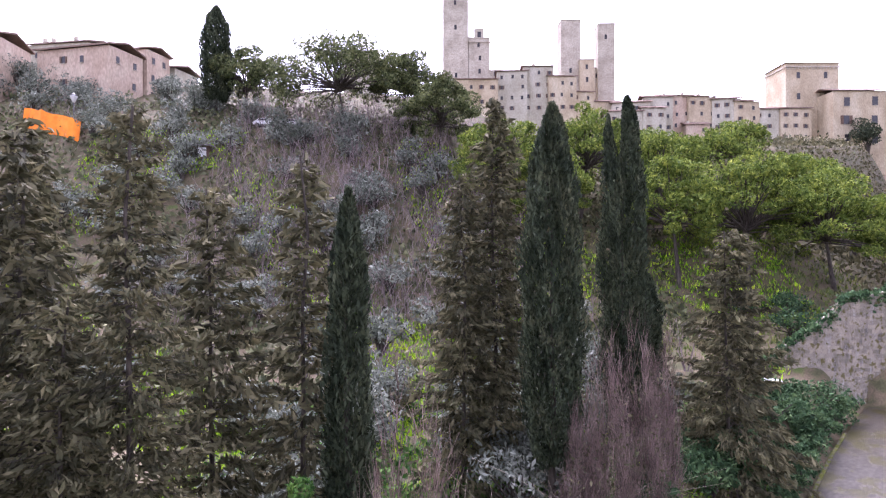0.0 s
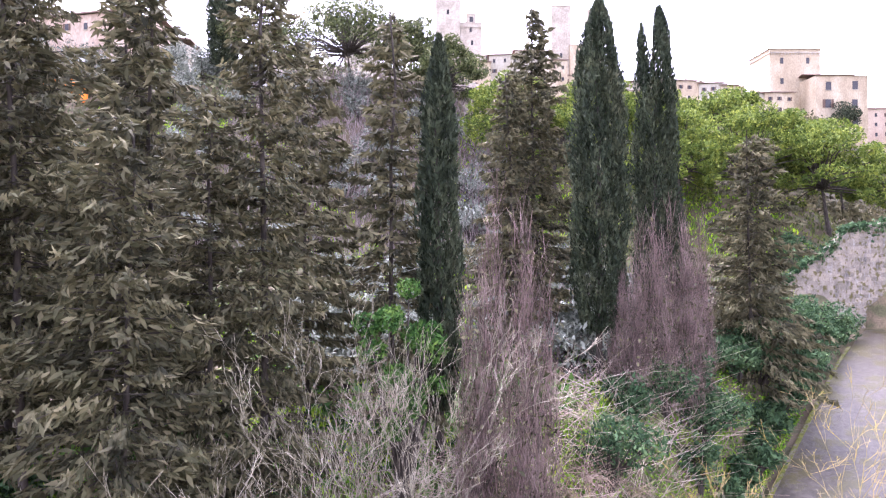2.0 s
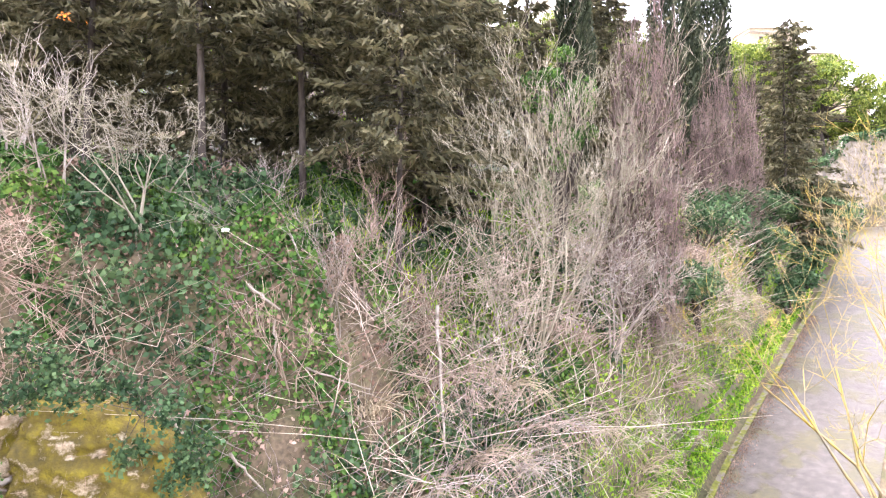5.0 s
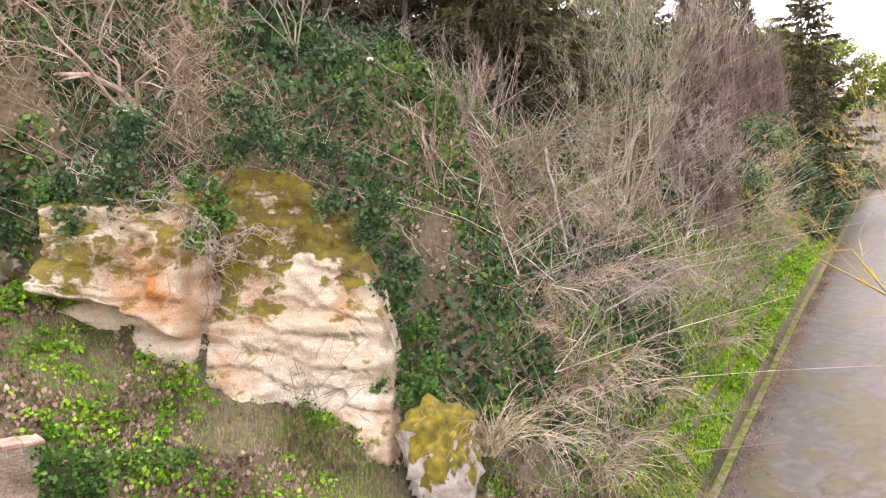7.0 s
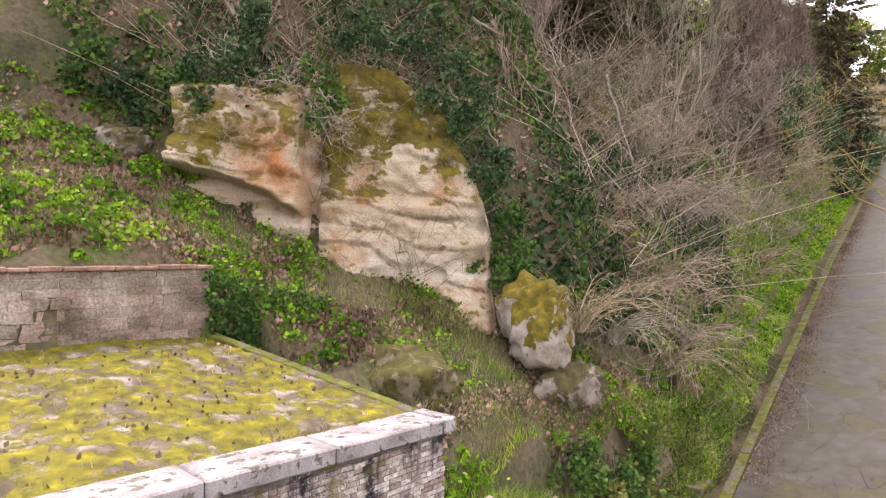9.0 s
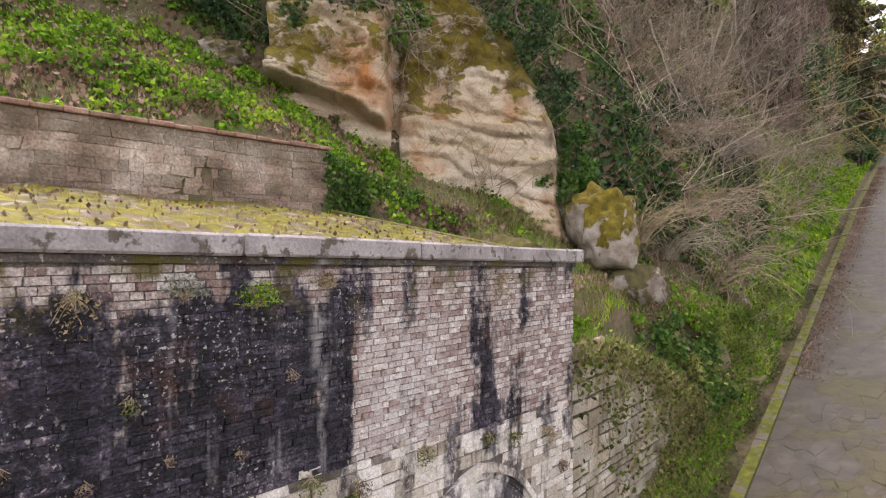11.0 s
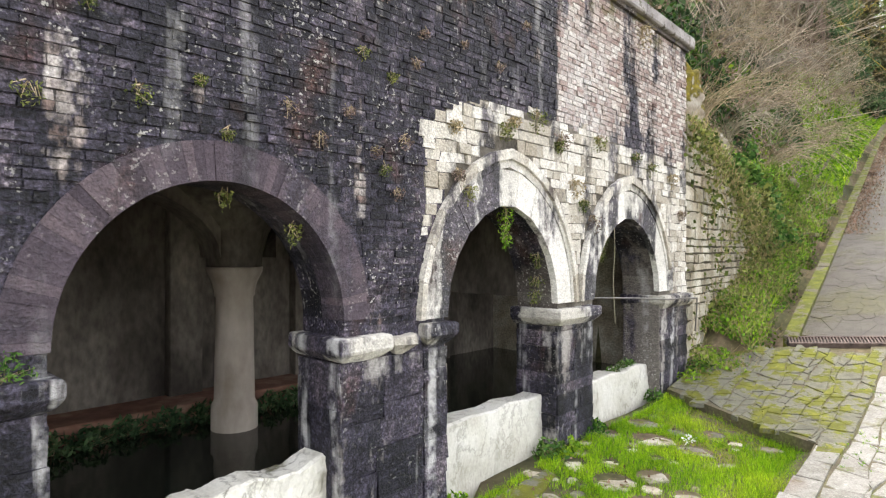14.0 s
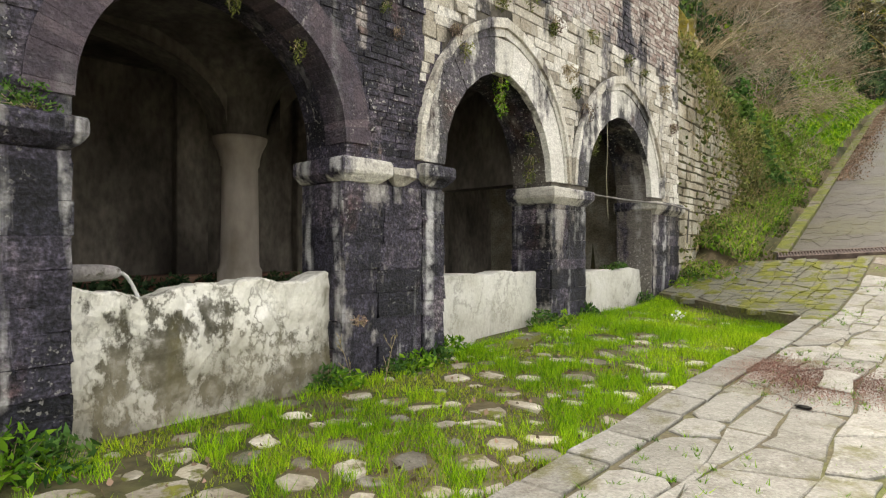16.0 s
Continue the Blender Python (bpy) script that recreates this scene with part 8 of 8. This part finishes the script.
fp = scatter(560000, (-5.5, 5), (0.5, 10.5), k_front, G)
m = np.ones(len(fp), bool)
for cx, cy, cr in COBS[:230]:
    m &= (fp[:, 0] - cx) ** 2 + (fp[:, 1] - cy) ** 2 > (cr * 1.05) ** 2
fp = fp[m]
den = 0.32 + 0.6 * patch(fp[:, 0], fp[:, 1], 1.6, 0.3) + 0.55 * patch(fp[:, 0], fp[:, 1], 5.0, 1.0) + 0.35 * patch(fp[:, 0], fp[:, 1], 11.0, 2.0)
sft, lft = road_sl(fp[:, 0], fp[:, 1])
uft, vft = face_uv(fp[:, 0], fp[:, 1])
den += 0.45 * np.exp(-((vft - EDGE + 0.25) / 0.28) ** 2) + 0.4 * np.exp(-((vft - 0.15) / 0.2) ** 2) + np.interp(uft, [-3, 0.5, 2, 4], [-0.25, 0.05, 0.35, 0.45])
fp = fp[G.random(len(fp)) < np.clip(den - 0.08, 0.03, 1)]
grass("lawn", fp, 0.085, 0.0032, M_GRASS, "bright green uneven grass growing between sunken stones")
tf = scatter(420000, (-5.5, 5), (0.5, 10.5), k_front, G)
m = patch(tf[:, 0], tf[:, 1], 2.2, 1.4) + 0.5 * patch(tf[:, 0], tf[:, 1], 7.0, 0.4) > -0.35
for cx, cy, cr in COBS[:230]:
    m &= (tf[:, 0] - cx) ** 2 + (tf[:, 1] - cy) ** 2 > cr ** 2
grass("short_turf", tf[m], 0.03, 0.0035, M_TURF, "low mossy turf covering damp soil")
fl = scatter(5000, (-5, 6), (1, 11), k_front, G)
cover("lawn_litter", fl[:4200], 0.04, M_LITTER, "brown fallen leaves in the grass", "leaf litter", rg=G, lift=0.01, up=2.5)


ju, jv = G.uniform(-5.5, 8.5, 9000), EDGE + 0.1 + np.abs(G.normal(0, 1.1, 9000))
jx, jy = face_xy(ju, jv)
jk = (patch(jx, jy, 2.4, 0.4) > 0.25) & (road_sl(jx, jy)[0] < -0.4)
jp = np.stack([jx, jy, road_z(road_sl(jx, jy)[0]) + 0.018], 1)[jk]
cell = np.floor(jp[:, :2] / 0.16)
jp[:, :2] = (cell + 0.5) * 0.16 + 0.05 * np.stack([np.sin(cell[:, 0] * 3.1 + cell[:, 1]), np.cos(cell[:, 1] * 2.3 + cell[:, 0])], 1) + G.normal(0, 0.012, (len(jp), 2))
v, f = blades_np(jp, 0.035, 0.004, G, 0.7)
tagged(obj_np("joint_grass", v, f, M_FRESH), "short grass and moss between the flagstones", "grass", kind="stuff")


def k_verge(x, y):
    s, l = road_sl(x, y)
    return (l < -0.45) & (l > -np.interp(s, [6, 12, 30], [2.0, 3.2, 3.0]) - 0.5 * patch(x, y, 0.7)) & (s > -0.5) & (s < 50)


grass("verge_grass", scatter(420000, (4, 40), (9, 50), k_verge, G), 0.2, 0.011, M_GRASS, "bright grass verge along the ditch")
gp = scatter(95000, (3, 13), (9.5, 20), lambda x, y: k_slope(x, y) & (road_sl(x, y)[0] > -1.5), G)
gp = gp[G.random(len(gp)) < np.clip(0.45 + 0.5 * patch(gp[:, 0], gp[:, 1], 1.4, 0.8), 0.05, 1)]
half = patch(gp[:, 0], gp[:, 1], 2.2, 0.5) + G.normal(0, 0.3, len(gp)) > 0
grass("bank_grass", gp[half], 0.2, 0.006, M_FRESH, "long soft grass on the bank above the wall")
grass("faded_bank_grass", gp[~half], 0.24, 0.006, M_WEED, "faded dull grass on the bank above the wall")
grass("dry_bank_grass", gp[::3], 0.3, 0.005, M_DRYGRASS, "dry straw-coloured grass on the bank")
sg = scatter(60000, (-14, 5), (9, 20), lambda x, y: k_slope(x, y) & (patch(x, y, 1.2, 3.0) > -0.35), G)
grass("slope_grass", sg[::2], 0.16, 0.006, M_FRESH, "tufts of fresh grass on the slope")
grass("dry_slope_grass", sg[1::2], 0.2, 0.005, M_DRYGRASS, "dry straw grass on the slope")
far = scatter(60000, (-60, 60), (55, 112), lambda x, y: (patch(x, y, 0.12, 0.7) > 0.0) & (road_sl(x, y)[1] < -5), G)
grass("far_meadow", far, 0.5, 0.12, M_GRASS, "green meadow grass on the terraces")
pm = scatter(24000, (28, 78), (76, 104), lambda x, y: road_sl(x, y)[1] < -3, G)
grass("pine_meadow", pm[::2], 0.45, 0.1, M_WEED, "green grass below the umbrella pines")
up_ = scatter(60000, (2, 40), (26, 56), lambda x, y: (road_sl(x, y)[1] < -5) & (patch(x, y, 0.3, 0.2) > -0.1), G)
grass("upper_grass", up_, 0.35, 0.03, M_GRASS, "green grass under the cypresses")


# ---- plants on and by the fountain ----
def weed(x, y, z, r, n, material, label, name="weed", group="wall weeds", leaf=0.06, hang=0.0, seed=1):
    rg = np.random.default_rng(seed)
    if leaf == 0.06:
        leaf, n = 0.036, int(n * 2)
    t = empty(name, x, y, z, label, "plant", group)
    d = rg.normal(size=(n, 3))
    d /= np.linalg.norm(d, axis=1, keepdims=True)
    p = d * r * (rg.uniform(0.1, 1, n) ** 0.5)[:, None]
    p[:, 2] = np.abs(p[:, 2]) * (1 - 2 * (hang > 0)) * (1 + hang)
    v, f = leaves_np(p, leaf, 0.5 - hang, rg, 0.4)
    obj_np("foliage", v, f, material, t)
    m = max(4, n // 12)
    v, f = tubes_np(np.zeros((m, 3)) + rg.normal(0, 0.02, (m, 3)), p[:m], np.full(m, 0.005), np.full(m, 0.002))
    obj_np("brush", v, f, M_STRAW, t)["kind"] = "stuff"
    return t


def wall_weed(u, z, r, n, material, label, seed, w=0.05, **k):
    x, y = face_xy(u, w)
    return weed(x, y, z, r, n, material, label, seed=seed, **k)


wall_weed(1.65, 5.85, 0.22, 220, M_FRESH, "fresh green fern growing from the wall below the coping", 1)
wall_weed(1.0, 5.95, 0.2, 160, M_OLIVE, "grey-green tuft growing from the wall", 2)
wall_weed(2.35, 5.98, 0.14, 90, M_DRYGRASS, "dry tuft below the coping", 3)
wall_weed(5.1, 6.0, 0.2, 120, M_DRYGRASS, "dry hanging tuft at the coping joint", 4, hang=0.8)
wall_weed(-0.35, 6.0, 0.2, 140, M_DRYGRASS, "dry hanging tuft below the coping", 5, hang=0.8)
wall_weed(-0.9, 6.05, 0.16, 120, M_IVY, "green tuft below the coping", 6)
wall_weed(0.25, 6.02, 0.2, 120, M_DRYGRASS, "dry hanging tuft below the coping", 7, hang=0.8)
WR_ = np.random.default_rng(77)
for j, (u, z) in enumerate(((-0.2, 4.9), (-0.45, 4.3), (-0.6, 3.75), (0.3, 4.65), (-0.1, 4.15), (0.2, 4.35), (-1.2, 3.7), (-1.9, 3.75), (-0.3, 3.45), (0.05, 3.6), (-2.3, 3.6), (-0.05, 3.1), (-1.5, 4.5), (-2.6, 4.1), (-0.9, 3.5), (-1.0, 4.9), (0.6, 5.2), (-2.2, 5.0), (-0.7, 5.4), (-1.7, 3.4), (1.5, 4.6), (2.0, 5.2), (-0.2, 3.3), (0.9, 4.7), (-1.4, 5.6), (-2.9, 3.5))):
    wall_weed(u, z, WR_.uniform(0.05, 0.11), 110, [M_DEAD, M_WEED, M_DEAD][j % 3], "small withered plant rooted in the brickwork", 20 + j, leaf=0.024, hang=0.5)
for j, (u, z) in enumerate(((0.75, 3.85), (0.95, 3.2), (0.8, 3.35), (1.6, 3.95), (1.75, 4.05), (2.7, 3.9), (2.75, 4.0), (3.3, 3.2), (3.1, 3.45), (4.85, 4.0), (3.55, 3.0), (5.4, 3.9), (6.2, 3.8), (2.2, 4.2), (6.6, 3.2), (3.7, 4.1))):
    wall_weed(u, z, WR_.uniform(0.09, 0.18), 190, [M_DRYGRASS, M_WEED, M_DEAD, M_WEED][j % 4], "tuft of weeds between the white stones", 50 + j, leaf=0.034, hang=0.6)
# ferns hanging inside the arches
for j, (u, z, w, r) in enumerate(((1.72, 3.02, -0.05, 0.12), (1.74, 2.85, -0.06, 0.1), (1.76, 2.7, -0.06, 0.08), (-1.05, 2.75, -0.12, 0.09), (-1.6, 2.98, -0.2, 0.07), (2.5, 2.5, -0.15, 0.1), (2.56, 2.2, -0.2, 0.12), (2.6, 2.0, -0.25, 0.1), (4.1, 2.7, -0.1, 0.1), (4.05, 2.5, -0.1, 0.08))):
    wall_weed(u, z, r, 90, M_FRESH if j < 3 else M_WEED, "small fern hanging in the arch", 90 + j, w=w, leaf=0.035, hang=1.2, name="hanging_fern", group="ferns")
# weeds along the foot of piers and parapets
for j, (u, w, r, n) in enumerate(((-3.2, 0.2, 0.34, 360), (-2.95, 0.28, 0.26, 260), (-3.6, 0.3, 0.35, 300), (-0.78, 0.02, 0.22, 240), (-0.7, 0.1, 0.2, 180), (-0.1, 0.16, 0.2, 160), (0.1, 0.18, 0.22, 160), (0.4, 0.15, 0.2, 160), (0.75, 0.02, 0.24, 220), (2.55, 0.0, 0.25, 260), (2.85, 0.12, 0.2, 160), (3.6, 0.0, 0.22, 200), (3.75, -0.05, 0.18, 140), (5.7, -0.05, 0.2, 160), (6.6, 0.2, 0.28, 240), (7.0, 0.2, 0.35, 320), (7.5, 0.3, 0.4, 360))):
    x, y = face_xy(u, w)
    weed(x, y, float(ground_z(x, y)) - 0.02, r, n, M_IVY if j % 2 else M_FRESH, "leafy green weeds at the foot of the pier", seed=120 + j, leaf=0.07, group="foot weeds")
for j, (u, z) in enumerate(((4.9, 0.62), (5.2, 0.64), (5.5, 0.62), (5.35, 0.66))):
    wall_weed(u, z, 0.13, 110, M_IVY, "green seedlings on the parapet", 150 + j, w=-0.35, leaf=0.045)
# plants inside on the ledge
for j in range(12):
    u = -2.9 + j * 0.42
    wall_weed(u, 0.42, 0.24, 180, M_IVYDARK, "dark ferns along the water's edge", 170 + j, w=-3.1 + 0.1 * math.sin(j), leaf=0.09, name="fern", group="basin ferns")
wall_weed(-3.05, 1.80, 0.2, 220, M_IVY, "leafy weed growing on the impost", 190, w=0.0, leaf=0.06)
# plants along the roof edge
for j in range(16):
    u = WR_.uniform(-1.0, 6.6)
    x, y = face_xy(u, -0.62 - 0.1 * WR_.random())
    bare_tree(x, y, 860 + j, 4, WR_.uniform(0.12, 0.3), 0.006, 3, M_TWIGRED if j % 2 else M_STRAW, "dry leafless seedlings behind the coping", name="dry_weed", group="roof weeds", spread=0.5, fan=0.8, min_r=0.002, z=6.28, cat="plant", split=2)
# white flowers in the grass
M_PETAL = mat("white_petals", [(0.75, 0.75, 0.72), (0.85, 0.85, 0.82)], scale=3, bump=0)
x, y = 3.15, 8.0
fl = empty("flower_tuft", x, y, float(ground_z(x, y)) + 0.12, "tuft of small white flowers in the grass", "flowers")
v, f = leaves_np(np.random.default_rng(4).normal(0, 0.035, (26, 3)), 0.03, 1.0, np.random.default_rng(4), 0.9)
obj_np("blossom", v, f, M_PETAL, fl)
v, f = tubes_np(np.array([[0, 0, -0.14]] * 6) + np.random.default_rng(5).normal(0, 0.02, (6, 3)), np.random.default_rng(6).normal(0, 0.03, (6, 3)), np.full(6, 0.003), np.full(6, 0.002))
obj_np("brush", v, f, M_FRESH, fl)

# stone spout with running water
spout = empty("water_spout", *face_xy(-2.62, -0.28), 0.79, "worn stone spout with a thin stream of water", "spout", rz=FANG)
bm = lathe([(0.062, -0.2), (0.058, 0.08), (0.046, 0.17), (0.03, 0.2)], 14)
sp = part("channel", bm, M_COPING, spout)
sp.matrix_basis = Matrix.Translation((0.0, 0, 0)) @ Matrix.Rotation(radians(90), 4, "Y")
M_STREAM = mat("falling_water", [(0.35, 0.36, 0.36), (0.6, 0.6, 0.6)], scale=20, rough=0.05, bump=0.4, spec=0.6)
pts = np.array([(0.19 + 0.17 * t, 0, 0.0 - 0.3 * t * t) for t in np.linspace(0, 1.15, 9)])
v, f = tubes_np(pts[:-1], pts[1:], np.full(8, 0.016), np.full(8, 0.013), 6)
obj_np("stream", v, f, M_STREAM, spout)

# a scrap of white rubbish on the ivy bank
boulder(4.4, 22.4, float(ground_z(4.4, 22.4)) + 0.3, 0.12, 0.09, 0.05, M_PETAL, "scrap of white plastic on the ivy", 8.0, "plastic_bag")

# thin wire hanging in the third arch, a dry stalk by the pier, a dark scrap on the paving
wire = empty("hanging_wire", *face_xy(4.46, -0.1), 0, "thin pale wire hanging down in the third arch", "wire", rz=FANG)
v, f = tube_path([(0.0, 0, 2.92), (0.03, 0.01, 2.5), (0.0, 0.02, 2.1), (0.02, 0.0, 1.45)], [0.007] * 4, 5)
obj_np("strand", v, f, M_PALETWIG, wire)
x, y = face_xy(-0.52, 0.16)
bare_tree(x, y, 1600, 2, 0.62, 0.009, 2, M_STRAW, "tall dry brown stalk in front of the pier", name="dry_stalk", group="dry stalks", spread=0.3, fan=0.12, min_r=0.003, cat="plant", shrink=0.25)
x, y = face_xy(-0.62, 0.2)
weed(x, y, float(ground_z(x, y)) + 0.55, 0.09, 90, M_LITTER, "withered seed head on a dry stalk", seed=1601, leaf=0.03, group="dry stalks")
x, y = 2.53, 4.20
boulder(x, y, float(road_z(road_sl(x, y)[0])) + 0.038, 0.05, 0.028, 0.012, M_VOID, "small dark scrap lying on the reddish litter", 3.0, "scrap")
